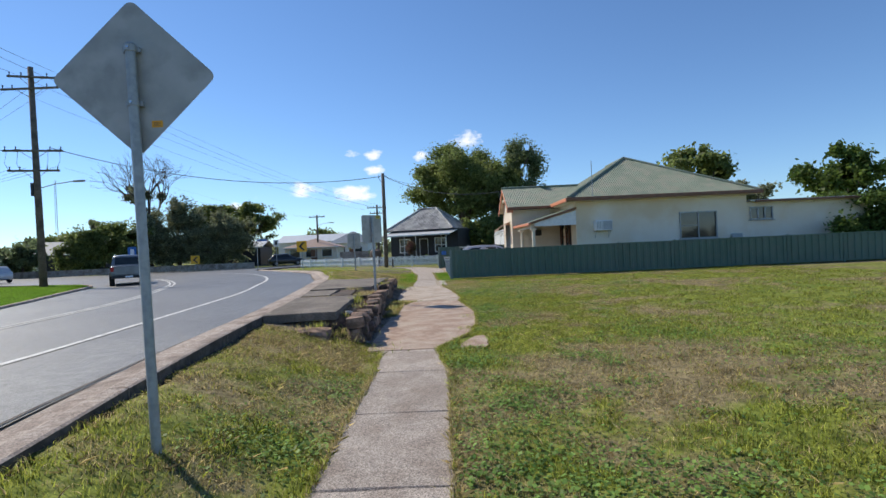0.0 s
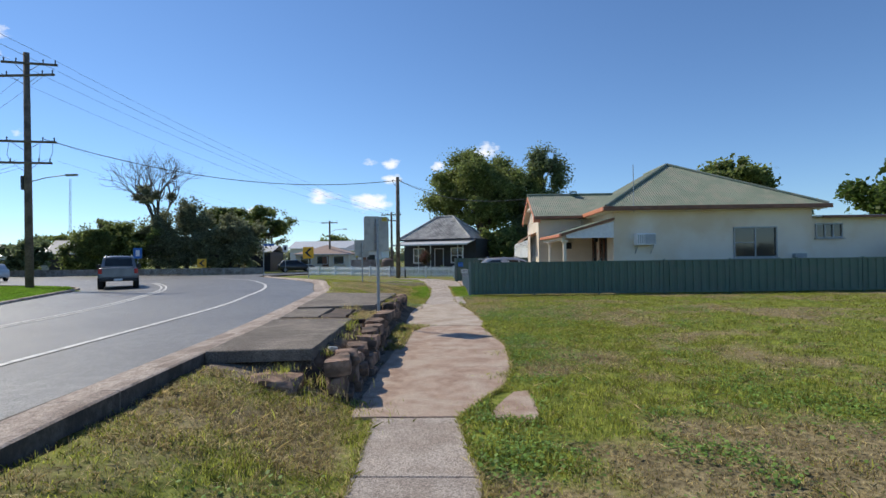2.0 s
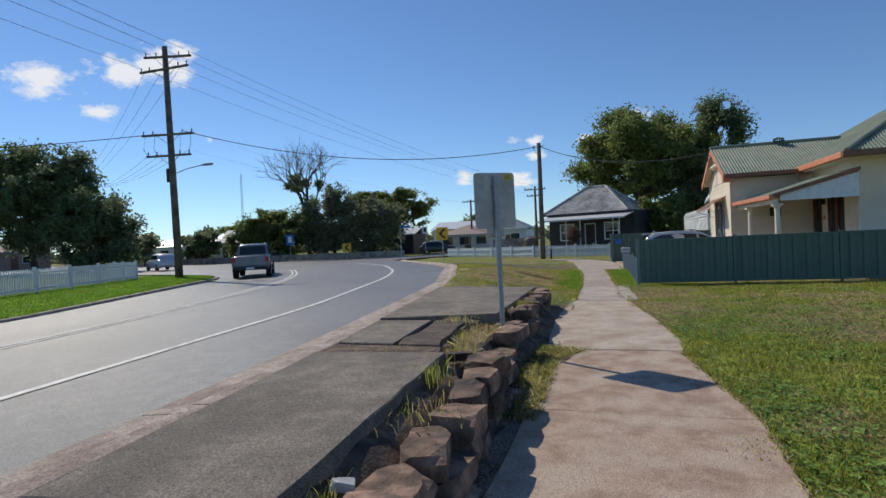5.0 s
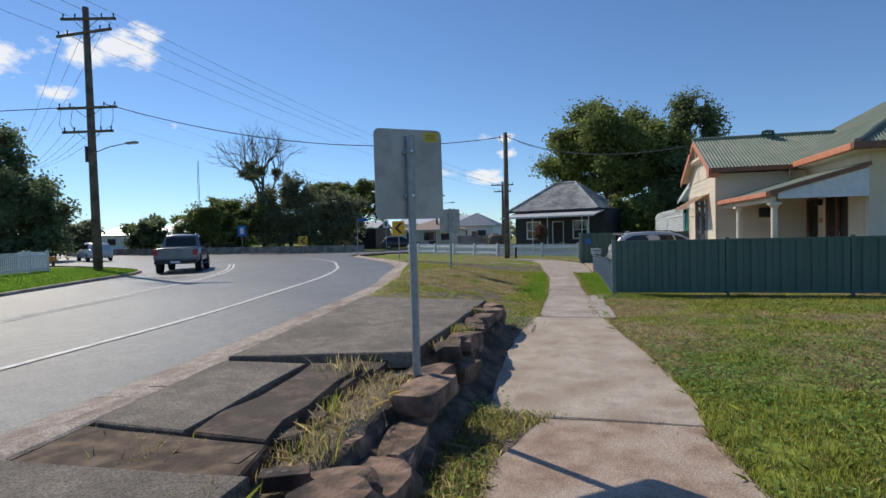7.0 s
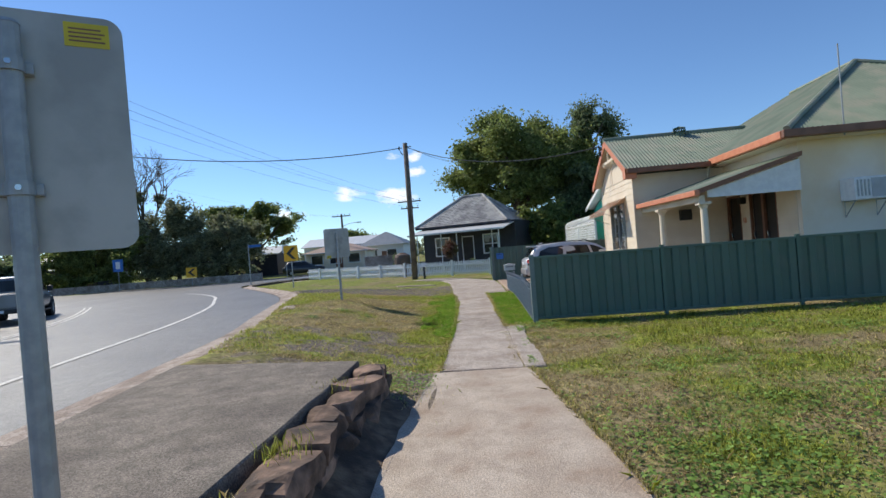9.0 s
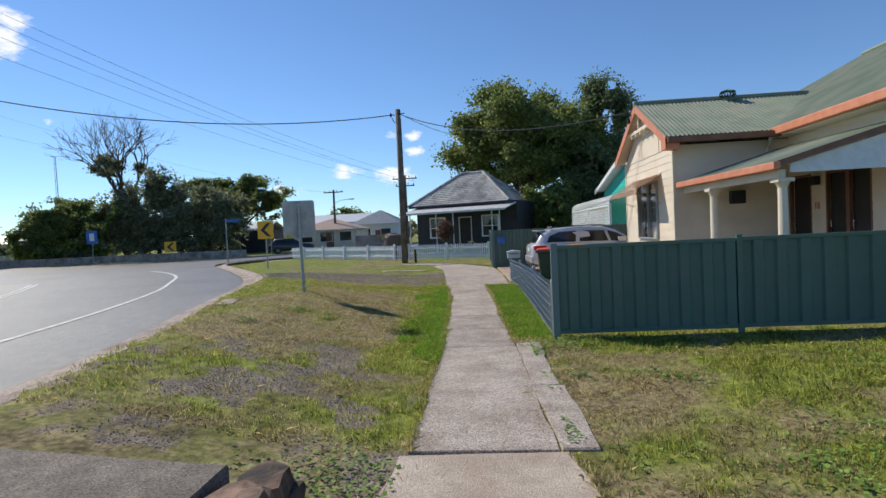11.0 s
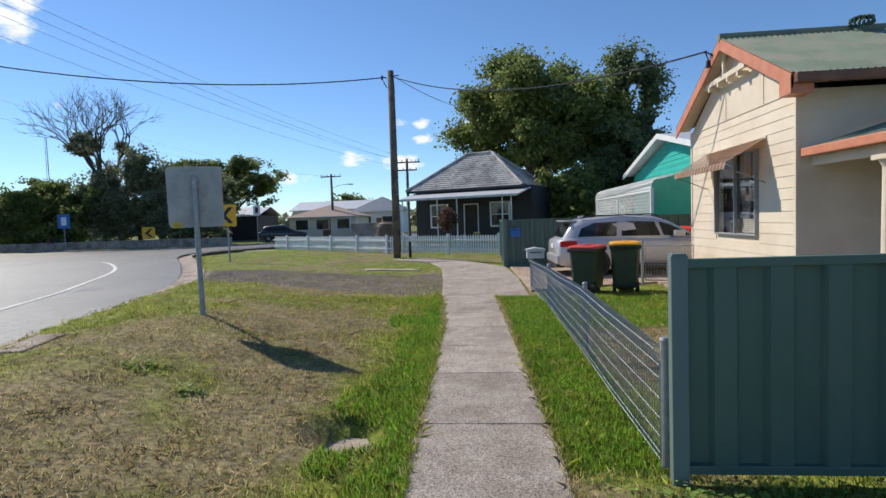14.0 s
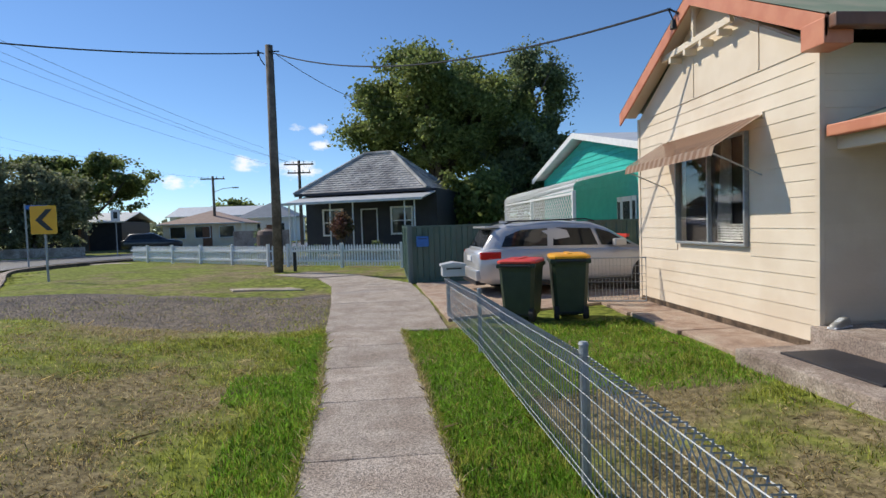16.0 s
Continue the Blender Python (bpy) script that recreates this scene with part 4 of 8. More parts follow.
def house_with_gable():
    h = thing("house", pose(7.5, 30, 0), "cream weatherboard cottage with green corrugated roof and salmon trim", "house")
    G0, G1, GX, BASE = 29.8, 33.86, 5.05, 0.06
    # walls behind the boards
    bm = bmesh.new()
    box(bm, GX, GX + 0.12, G0, 30.92, BASE, 3.2)
    box(bm, GX, GX + 0.12, 32.58, G1, BASE, 3.2)
    box(bm, GX, GX + 0.12, 30.92, 32.58, BASE, 1.08)
    box(bm, GX, GX + 0.12, 30.92, 32.58, 2.52, 3.2)
    prism(bm, [(G0, 3.2), (G1, 3.2), ((G0 + G1) / 2, 4.42)], 0.12, Matrix(((0, -1, 0, GX + 0.12), (1, 0, 0, 0), (0, 0, 1, 0), (0, 0, 0, 1))))
    box(bm, GX + 0.12, 7.6, G0, G0 + 0.12, BASE, 3.2)
    box(bm, GX + 0.12, 9.5, G1 - 0.12, G1, BASE, 3.2)
    wpart("wall", bm, M_CREAM, h)
    mid = (G0 + G1) / 2

    def gable_ends(z):
        f = max(0.0, (z - 3.16) / 1.26)
        return (f * (mid - G0), (G1 - G0) - f * (G1 - mid))

    board_run(h, (GX, G0), (GX, G1), BASE + 0.05, 3.17, (-1, 0), M_CREAM, 0.172, [(1.08, 2.82, 1.04, 2.56)], gable_ends)
    bm = bmesh.new()
    prism(bm, [(G0, 3.18), (G1, 3.18), (mid, 4.40)], 0.02, Matrix(((0, -1, 0, GX - 0.003), (1, 0, 0, 0), (0, 0, 1, 0), (0, 0, 0, 1))))
    wpart("gable_sheet", bm, M_CREAM, h, "smooth cream sheeting above the boards")
    for y in (30.7, 32.1):
        wpart("cover_strip", one_box(GX - 0.034, GX - 0.022, y - 0.015, y + 0.015, 3.2, 3.75), M_CREAM, h)
    board_run(h, (GX, G0), (7.5, G0), 0.32, 3.2, (0, -1), M_CREAM, 0.172)
    bm = bmesh.new()
    box(bm, GX - 0.03, GX + 0.03, G0 - 0.035, G0 + 0.03, BASE, 3.22, 0.005)
    box(bm, GX - 0.03, GX + 0.03, G1 - 0.03, G1 + 0.035, BASE, 3.22, 0.005)
    wpart("corner_board", bm, M_CREAM, h)
    wpart("plinth", one_box(GX - 0.015, GX + 0.1, G0 - 0.01, G1, -0.35, BASE + 0.05, 0.01), M_EARTH, h, "stained reddish footing below the boards")
    window(h, pose(GX - 0.02, 31.75, 1.08, 0, 0, -90), 1.66, 1.44, 2, M_GALV, 0.03, glass=M_CLEAR, sill=False)
    for y0, y1 in ((30.95, 31.12), (31.42, 31.72)):
        bm = bmesh.new()
        for k in range(6):
            tube(bm, (GX + 0.095, y0 + (y1 - y0) * (k + 0.5) / 6, 1.36), (GX + 0.095, (y0 + (y1 - y0) * (k + 0.5) / 6) * 0.6 + 0.4 * y0, 2.5), 0.028, 0.02, 8)
        wpart("curtain", bm, M_CURTAIN, h, "pale grey curtain drawn to one side")
    for k in range(7):
        wpart("blind_slat", one_box(GX + 0.085, GX + 0.105, 30.95, 31.72, 1.13 + 0.035 * k, 1.155 + 0.035 * k), M_CURTAIN, h)
    # no room inside: a dark sheet paints its lack of light
    wpart("room_shadow", one_box(GX + 0.13, GX + 0.15, 30.9, 32.6, 1.05, 2.55), M_DARKIN, h, "near-black sheet standing in for the unlit room behind the window")
    # gable roof of the wing
    RZ, EZ, RX, EY0, EY1 = 4.565, 3.35, 4.765, 29.40, 34.06
    for nm, ye in (("roof", EY0), ("roof", EY1)):
        bm = bmesh.new()
        corrugated(bm, (RX, ye, EZ), (9.0, ye, EZ), (RX, 31.73, RZ), (9.0, 31.73, RZ))
        r = wpart(nm, bm, M_ROOF, h, "weathered green corrugated iron sheets")
    bm = bmesh.new()
    bent(bm, [(RX - 0.01, 31.73, RZ + 0.015), (9.05, 31.73, RZ + 0.015)], 0.075, 8)
    wpart("ridge_cap", bm, M_ROOF, h)
    for ye in (EY0, EY1):
        s = 1 if ye < 31 else -1
        bm = bmesh.new()
        a, b = Vector((RX, ye, EZ)), Vector((RX, 31.73, RZ))
        slab3(bm, [a, b, b + Vector((0.03, 0, 0)), a + Vector((0.03, 0, 0))], 0.20)
        wpart("barge_board", bm, M_SALMON, h)
        bm = bmesh.new()
        slab3(bm, [a + Vector((0.03, 0, -0.05)), b + Vector((0.03, 0, -0.05)), b + Vector((0.31, 0, -0.05)), a + Vector((0.31, 0, -0.05))], 0.02)
        wpart("soffit", bm, M_CREAM, h)
        if s > 0:
            wpart("eave_return", one_box(RX - 0.005, RX + 0.3, ye, ye + 0.30, EZ - 0.27, EZ - 0.02, 0.01), M_SALMON, h)
    bm = bmesh.new()
    box(bm, RX + 0.03, 7.15, EY0 - 0.1, EY0 + 0.015, EZ - 0.14, EZ - 0.005, 0.02)
    wpart("gutter", bm, M_BROWN, h, "dark brown quad gutter")
    # gable ornament
    bm = bmesh.new()
    box(bm, GX - 0.2, GX - 0.14, mid - 0.86, mid + 0.86, 3.86, 3.95, 0.006)
    box(bm, GX - 0.19, GX - 0.15, mid - 0.03, mid + 0.03, 3.95, 4.36, 0.004)
    for k in (-0.6, -0.2, 0.2, 0.6):
        box(bm, GX - 0.2, GX - 0.02, mid + k - 0.03, mid + k + 0.03, 3.78, 3.86, 0.006)
    wpart("gable_ornament", bm, M_CREAM, h)
    # striped awning over the window
    aw = wpart("awning", one_box(GX - 0.034, GX - 0.012, 30.62, 33.0, 2.62, 2.69, 0.004), M_CREAM, h, "tan and brown striped metal window awning")
    M_STRIPE = mat("awning_stripe", (0.42, 0.25, 0.17), (0.48, 0.30, 0.20), 6, 0.55)
    M_TAN = mat("awning_tan", (0.58, 0.44, 0.33), (0.64, 0.50, 0.38), 6, 0.55)
    n = 34
    for k in range(n):
        y0, y1 = 30.62 + 2.38 * k / n - 0.004, 30.62 + 2.38 * (k + 1) / n + 0.004
        bm = bmesh.new()
        top, low, lip = (GX - 0.03, 2.66 + 0.008 * (k % 2)), (GX - 0.64, 2.30 + 0.008 * (k % 2)), (GX - 0.67 - 0.004 * (k % 2), 2.19)
        for (xa, za), (xb, zb) in ((top, low), (low, lip)):
            vs = [bm.verts.new(p) for p in ((xa, y0, za), (xa, y1, za), (xb, y1, zb), (xb, y0, zb))]
            bm.faces.new(vs)
        bmesh.ops.solidify(bm, geom=bm.faces[:], thickness=0.006)
        wpart("slat", bm, M_STRIPE if k % 2 else M_TAN, aw)
    for y0 in (30.66, 32.95):
        wpart("stay", one_tube((GX - 0.02, y0, 1.95), (GX - 0.64, y0, 2.22), 0.009, n=6), M_GALV, aw)
    # main body
    MX, MY, EV = 7.52, 26.25, 3.42
    bm = bmesh.new()
    box(bm, MX, 12.25, MY, MY + 0.15, BASE, 3.3)
    box(bm, 13.95, 15.35, MY, MY + 0.15, BASE, 3.3)
    box(bm, 12.25, 13.95, MY, MY + 0.15, BASE, 1.33)
    box(bm, 12.25, 13.95, MY, MY + 0.15, 2.56, 3.3)
    box(bm, 15.2, 15.35, MY + 0.15, 36, BASE, 3.3)
    box(bm, MX, MX + 0.15, MY + 0.15, 27.2, BASE, 3.3)
    box(bm, MX, MX + 0.15, 28.5, 28.96, BASE, 3.3)
    box(bm, MX, MX + 0.15, 27.2, 28.5, 2.35, 3.3)
    box(bm, MX, MX + 0.15, 28.96, G0, 2.35, 3.3)
    box(bm, MX, 15.35, 35.85, 36, BASE, 3.3)
    wpart("wall", bm, M_PALEWALL, h, "pale cream painted side wall")
    board_run(h, (MX, 28.5), (MX, 28.96), 0.32, 2.36, (-1, 0), M_CREAM, 0.172)
    board_run(h, (MX, 26.4), (MX, 27.2), 0.32, 2.36, (-1, 0), M_CREAM, 0.172)
    # door leaves coloured near-black, standing for the dark inside of the openings
    for y0, y1 in ((27.2, 27.85), (27.85, 28.5), (28.96, 29.76)):
        d = wpart("door", one_box(MX + 0.06, MX + 0.11, y0 + 0.05, y1 - 0.05, 0.3, 2.31, 0.004), M_DARKIN, h, "door leaf coloured near-black as the unlit doorway")
        bm = bmesh.new()
        box(bm, MX - 0.015, MX + 0.05, y0, y0 + 0.05, 0.3, 2.35, 0.004)
        box(bm, MX - 0.015, MX + 0.05, y1 - 0.05, y1, 0.3, 2.35, 0.004)
        box(bm, MX - 0.015, MX + 0.05, y0 + 0.05, y1 - 0.05, 2.30, 2.35, 0.004)
        wpart("door_frame", bm, M_BROWN, d)
        wpart("door_handle", one_box(MX - 0.0, MX + 0.06, y1 - 0.13, y1 - 0.10, 1.25, 1.38, 0.005), M_CHROME, d)
    # hip roof: south and west faces, back faces plain
    A, B, C = (7.12, 25.83, EV), (15.75, 25.83, EV - 0.02), (10.86, 29.4, 5.62)
    bm = bmesh.new()
    corrugated(bm, A, B, (10.86, 29.4, 5.62), (10.88, 29.4, 5.62))
    wpart("roof", bm, M_ROOF, h, "weathered green corrugated iron sheets")
    bm = bmesh.new()
    corrugated(bm, (7.12, 36.4, EV), (7.12, 25.83, EV), (10.86, 32.4, 5.62), (10.86, 29.4, 5.62))
    wpart("roof", bm, M_ROOF, h, "weathered green corrugated iron sheets")
    bm = bmesh.new()
    for tri in (((15.75, 25.83, EV), (15.75, 36.4, EV), (10.88, 32.4, 5.62), (10.88, 29.4, 5.62)), ((15.75, 36.4, EV), (7.12, 36.4, EV), (10.86, 32.4, 5.62))):
        bm.faces.new([bm.verts.new(p) for p in tri])
    wpart("roof", bm, M_ROOF, h)
    bm = bmesh.new()
    for p, q in ((A, C), (B, C), (C, (10.86, 32.4, 5.62))):
        bent(bm, [Vector(p) + Vector((0, 0, 0.02)), Vector(q) + Vector((0, 0, 0.02))], 0.07, 8)
    wpart("ridge_cap", bm, M_ROOF, h)
    bm = bmesh.new()
    box(bm, 7.0, 15.85, 25.72, 25.85, EV - 0.17, EV - 0.005, 0.02)
    wpart("gutter", bm, M_BROWN, h, "dark brown quad gutter")
    bm = bmesh.new()
    box(bm, 6.99, 7.12, 25.85, 29.5, EV - 0.17, EV - 0.005, 0.02)
    wpart("gutter", bm, M_SALMON, h, "salmon painted gutter")
    bm = bmesh.new()
    box(bm, 7.12, 15.7, 25.85, 26.25, EV - 0.19, EV - 0.17)
    box(bm, 7.12, 7.52, 26.25, 29.8, EV - 0.19, EV - 0.17)
    wpart("soffit", bm, M_PALEWALL, h)
    # porch
    P0, P1 = 26.2, 29.72

    def skew(x, y):
        return x + (29.86 - y) * 0.062

    def skewed(bm):
        for v in bm.verts:
            v.co.x = skew(v.co.x, v.co.y)
        return bm

    bm = bmesh.new()
    corrugated(bm, (skew(5.16, P0), P0 - 0.08, 2.36), (5.16, P1, 2.36), (7.52, P0 - 0.08, 2.98), (7.52, P1, 2.98))
    pr = wpart("porch_roof", bm, M_ROOF, h, "sloping green iron porch roof")
    wpart("porch_fascia", skewed(one_box(5.06, 5.17, P0 - 0.15, G0 - 0.06, 2.25, 2.37, 0.015)), M_SALMON, pr)
    bm = bmesh.new()
    slab3(bm, [(5.34, P0 - 0.12, 2.375), (7.52, P0 - 0.12, 3.005), (7.52, P0 - 0.06, 3.005), (5.34, P0 - 0.06, 2.375)], 0.10)
    wpart("porch_barge", bm, M_BROWN, pr)
    bm = bmesh.new()
    prism(bm, [(5.6, 2.2), (7.5, 2.2), (7.5, 2.86), (5.6, 2.34)], 0.04, pose(0, P0 - 0.04, 0))
    wpart("porch_end_panel", bm, M_WHITE, pr, "white painted triangular end panel")
    bm = bmesh.new()
    box(bm, 5.22, 5.34, P0 + 0.02, G0 - 0.02, 2.12, 2.26, 0.008)
    wpart("porch_beam", skewed(bm), M_CREAM, pr)
    for x, y in ((5.56, 26.32), (5.32, 28.36)):
        col = wpart("column", one_tube((x, y, 0.32), (x, y, 1.98), 0.085, 0.07, 14), M_CREAM, h, "turned cream porch column", smooth=False)
        bm = bmesh.new()
        tube(bm, (x, y, 1.98), (x, y, 2.06), 0.075, 0.11, 14)
        box(bm, x - 0.13, x + 0.13, y - 0.13, y + 0.13, 2.06, 2.12, 0.008)
        wpart("capital", bm, M_CREAM, col)
        wpart("column_base", one_box(x - 0.11, x + 0.11, y - 0.11, y + 0.11, 0.30, 0.36, 0.008), M_CREAM, col)
    bm = bmesh.new()
    box(bm, 4.92, 7.52, 26.1, 29.78, -0.2, 0.30, 0.015)
    wpart("porch_floor", bm, M_KERB, h, "worn concrete porch floor")
    wpart("meter_box", one_box(6.22, 6.52, 29.62, 29.78, 1.83, 2.12, 0.02), M_BLACK, h, "black electricity meter box")
    wpart("wall_lamp", one_box(7.36, 7.49, 28.62, 28.82, 2.1, 2.28, 0.02), M_BLACK, h)
    # lettering: the house number
    cu = bpy.data.curves.new("house_number", "FONT")
    cu.body, cu.size, cu.extrude = "18", 0.2, 0.006
    num = new("house_number", cu)
    num.data.materials.append(M_SALMON)
    num.parent = h
    num.matrix_basis = pose(7.5, 30, 0).inverted() @ pose(MX - 0.03, 28.86, 1.62, 90, 0, -90)
    # fittings on the long wall
    ac = wpart("air_conditioner", one_box(8.3, 9.04, 25.78, 26.25, 1.88, 2.34, 0.02), M_WHITE, h, "white box air conditioner on steel brackets")
    wpart("grille", one_box(8.62, 9.02, 25.768, 25.782, 1.92, 2.30, 0.004), mat("ac_grille", (0.34, 0.37, 0.40), (0.42, 0.45, 0.48), 3, 0.6), ac)
    for k in range(4):
        wpart("louvre", one_box(8.34 + 0.07 * k, 8.37 + 0.07 * k, 25.768, 25.782, 1.95, 2.28), M_GALV, ac)
    for x in (8.36, 8.98):
        bm = bmesh.new()
        bent(bm, [(x, 25.85, 1.87), (x, 26.22, 1.87), (x, 26.22, 1.55), (x, 25.9, 1.86)], 0.012, 6)
        wpart("bracket", bm, M_GALV, ac)
    window(h, pose(13.1, MY - 0.02, 1.33), 1.7, 1.23, 2, rail=0.6)
    # dark sheet in place of an unlit interior
    wpart("room_shadow", one_box(12.2, 14.0, MY + 0.16, MY + 0.18, 1.3, 2.6), M_DARKIN, h, "near-black sheet standing in for the unlit room behind the window")
    wpart("wall_box", one_box(14.55, 15.0, 26.05, 26.25, 1.3, 1.48, 0.01), M_GALV, h)
    # lean-to at the back
    bm = bmesh.new()
    box(bm, 15.36, 15.5, MY + 0.05, MY + 0.2, BASE, 2.88)
    box(bm, 16.55, 21, MY + 0.05, MY + 0.2, BASE, 2.88)
    box(bm, 15.5, 16.55, MY + 0.05, MY + 0.2, BASE, 2.08)
    box(bm, 15.5, 16.55, MY + 0.05, MY + 0.2, 2.66, 2.88)
    box(bm, 20.85, 21, MY + 0.2, 33, BASE, 2.88)
    wpart("wall", bm, M_PALEWALL, h, "pale rendered lean-to wall")
    window(h, pose(16.02, MY + 0.04, 2.08), 1.06, 0.58, 3)
    # interior gloom painted as a dark sheet here too
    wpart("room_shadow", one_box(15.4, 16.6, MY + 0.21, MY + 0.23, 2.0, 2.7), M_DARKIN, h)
    bm = bmesh.new()
    slab3(bm, [(15.4, 26.0, 2.97), (21.1, 26.0, 2.97), (21.1, 33, 3.1), (15.4, 33, 3.1)], 0.06)
    wpart("roof", bm, M_TIN, h)
    wpart("gutter", one_box(15.6, 21.1, 25.9, 26.0, 2.86, 2.95, 0.01), M_BROWN, h)
    # mast, vent, pipes
    wpart("aerial", one_tube((8.2, 25.8, 3.2), (8.2, 25.8, 5.05), 0.016, n=6), M_GALV, h)
    bm = bmesh.new()
    tube(bm, (7.05, 31.6, 4.45), (7.05, 31.6, 4.57), 0.12, 0.12, 12)
    for k in range(16):
        a = 2 * math.pi * k / 16
        bent(bm, [(7.05 + 0.10 * math.cos(a), 31.6 + 0.10 * math.sin(a), 4.57), (7.05 + 0.18 * math.cos(a), 31.6 + 0.18 * math.sin(a), 4.63), (7.05 + 0.17 * math.cos(a), 31.6 + 0.17 * math.sin(a), 4.71), (7.05, 31.6, 4.76)], 0.02, 4)
    wpart("roof_ventilator", bm, M_CBOND, h, "round green spinning roof ventilator at rest")
    bm = bmesh.new()
    bent(bm, [(6.95, EY0 - 0.02, EZ - 0.14), (7.0, 29.55, EZ - 0.25), (7.05, 29.7, EZ - 0.3), (7.05, 29.74, 2.9)], 0.035, 8)
    wpart("downpipe", bm, M_CREAM, h)
    bm = bmesh.new()
    bent(bm, [(RX - 0.01, 32.0, 4.36), (RX - 0.10, 32.1, 4.46), (RX - 0.05, 32.0, 4.2)], 0.02, 6)
    tube(bm, (RX - 0.08, 32.0, 4.14), (RX - 0.08, 32.0, 4.26), 0.05, 0.04, 8)
    wpart("service_bracket", bm, M_BLACK, h)
    # landing, step, path along the wall
    st = solid("step", one_box(4.05, 4.92, 27.2, 29.72, -0.2, 0.13, 0.02), M_KERB, "worn concrete landing in front of the porch", "step", "structure")
    solid("doormat", one_box(4.3, 4.86, 28.3, 29.4, 0.131, 0.15, 0.006), M_DARKBRICK, "dark worn rubber doormat lying on the concrete landing", "doormat")
    p = thing("wall_path", Matrix.Identity(4), "narrow stained concrete strip along the cottage wall", "path", kind="structure")
    for a, b in ((29.74, 31.1), (31.12, 32.6), (32.62, 33.9)):
        slab_piece("slab", [(4.2, a), (5.03, a), (5.03, b), (4.25, b)], lambda x, y: 0.03, M_SLAB, p, 0.1, 0.01, int(a))


house_with_gable()


def hip_roof_tiles(parent, m, w, d, z0, z1, over, material):
    """Tiled hip roof over a w x d plan: courses of tiles as stepped strips, ridge caps."""
    hw, hd = w / 2 + over, d / 2 + over
    rl = max(0.0, hw - hd)
    ridge = [(-rl, 0, z1), (rl, 0, z1)]
    faces = [((-hw, -hd), (hw, -hd), (-rl, 0), (rl, 0)), ((hw, hd), (-hw, hd), (rl, 0), (-rl, 0)), ((-hw, hd), (-hw, -hd), (-rl, 0), (-rl, 0)), ((hw, -hd), (hw, hd), (rl, 0), (rl, 0))]
    for a, b, c, e in faces:
        bm = bmesh.new()
        n = 17
        for i in range(n):
            f0, f1 = i / n, (i + 1) / n
            row = []
            for f, up in ((f0, 0.05), (f1, 0.012)):
                la = (a[0] + (c[0] - a[0]) * f, a[1] + (c[1] - a[1]) * f)
                lb = (b[0] + (e[0] - b[0]) * f, b[1] + (e[1] - b[1]) * f)
                row.append((la, lb, z0 + (z1 - z0) * f + up))
            run = math.dist(row[0][0], row[0][1])
            k = max(1, int(run / 0.16))
            prev = None
            for j in range(k + 1):
                t = j / k
                wv = 0.022 * (j % 2)
                lo = bm.verts.new((row[0][0][0] + (row[0][1][0] - row[0][0][0]) * t, row[0][0][1] + (row[0][1][1] - row[0][0][1]) * t, row[0][2] + wv))
                hi = bm.verts.new((row[1][0][0] + (row[1][1][0] - row[1][0][0]) * t, row[1][0][1] + (row[1][1][1] - row[1][0][1]) * t, row[1][2] + wv))
                un = bm.verts.new((lo.co.x, lo.co.y, row[0][2] - 0.05))
                if prev:
                    bm.faces.new((prev[0], lo, hi, prev[1]))
                    bm.faces.new((prev[2], un, lo, prev[0]))
                prev = (lo, hi, un)
        bmesh.ops.transform(bm, matrix=m, verts=bm.verts[:])
        wpart("roof", bm, material, parent)
    bm = bmesh.new()
    for p, q in (((-hw, -hd, z0), ridge[0]), ((hw, -hd, z0), ridge[1]), ((hw, hd, z0), ridge[1]), ((-hw, hd, z0), ridge[0]), (ridge[0], ridge[1])):
        if (Vector(p) - Vector(q)).length > 0.1:
            bent(bm, [Vector(p) + Vector((0, 0, 0.06)), Vector(q) + Vector((0, 0, 0.06))], 0.09, 8)
    bmesh.ops.transform(bm, matrix=m, verts=bm.verts[:])
    wpart("ridge_cap", bm, material, parent)


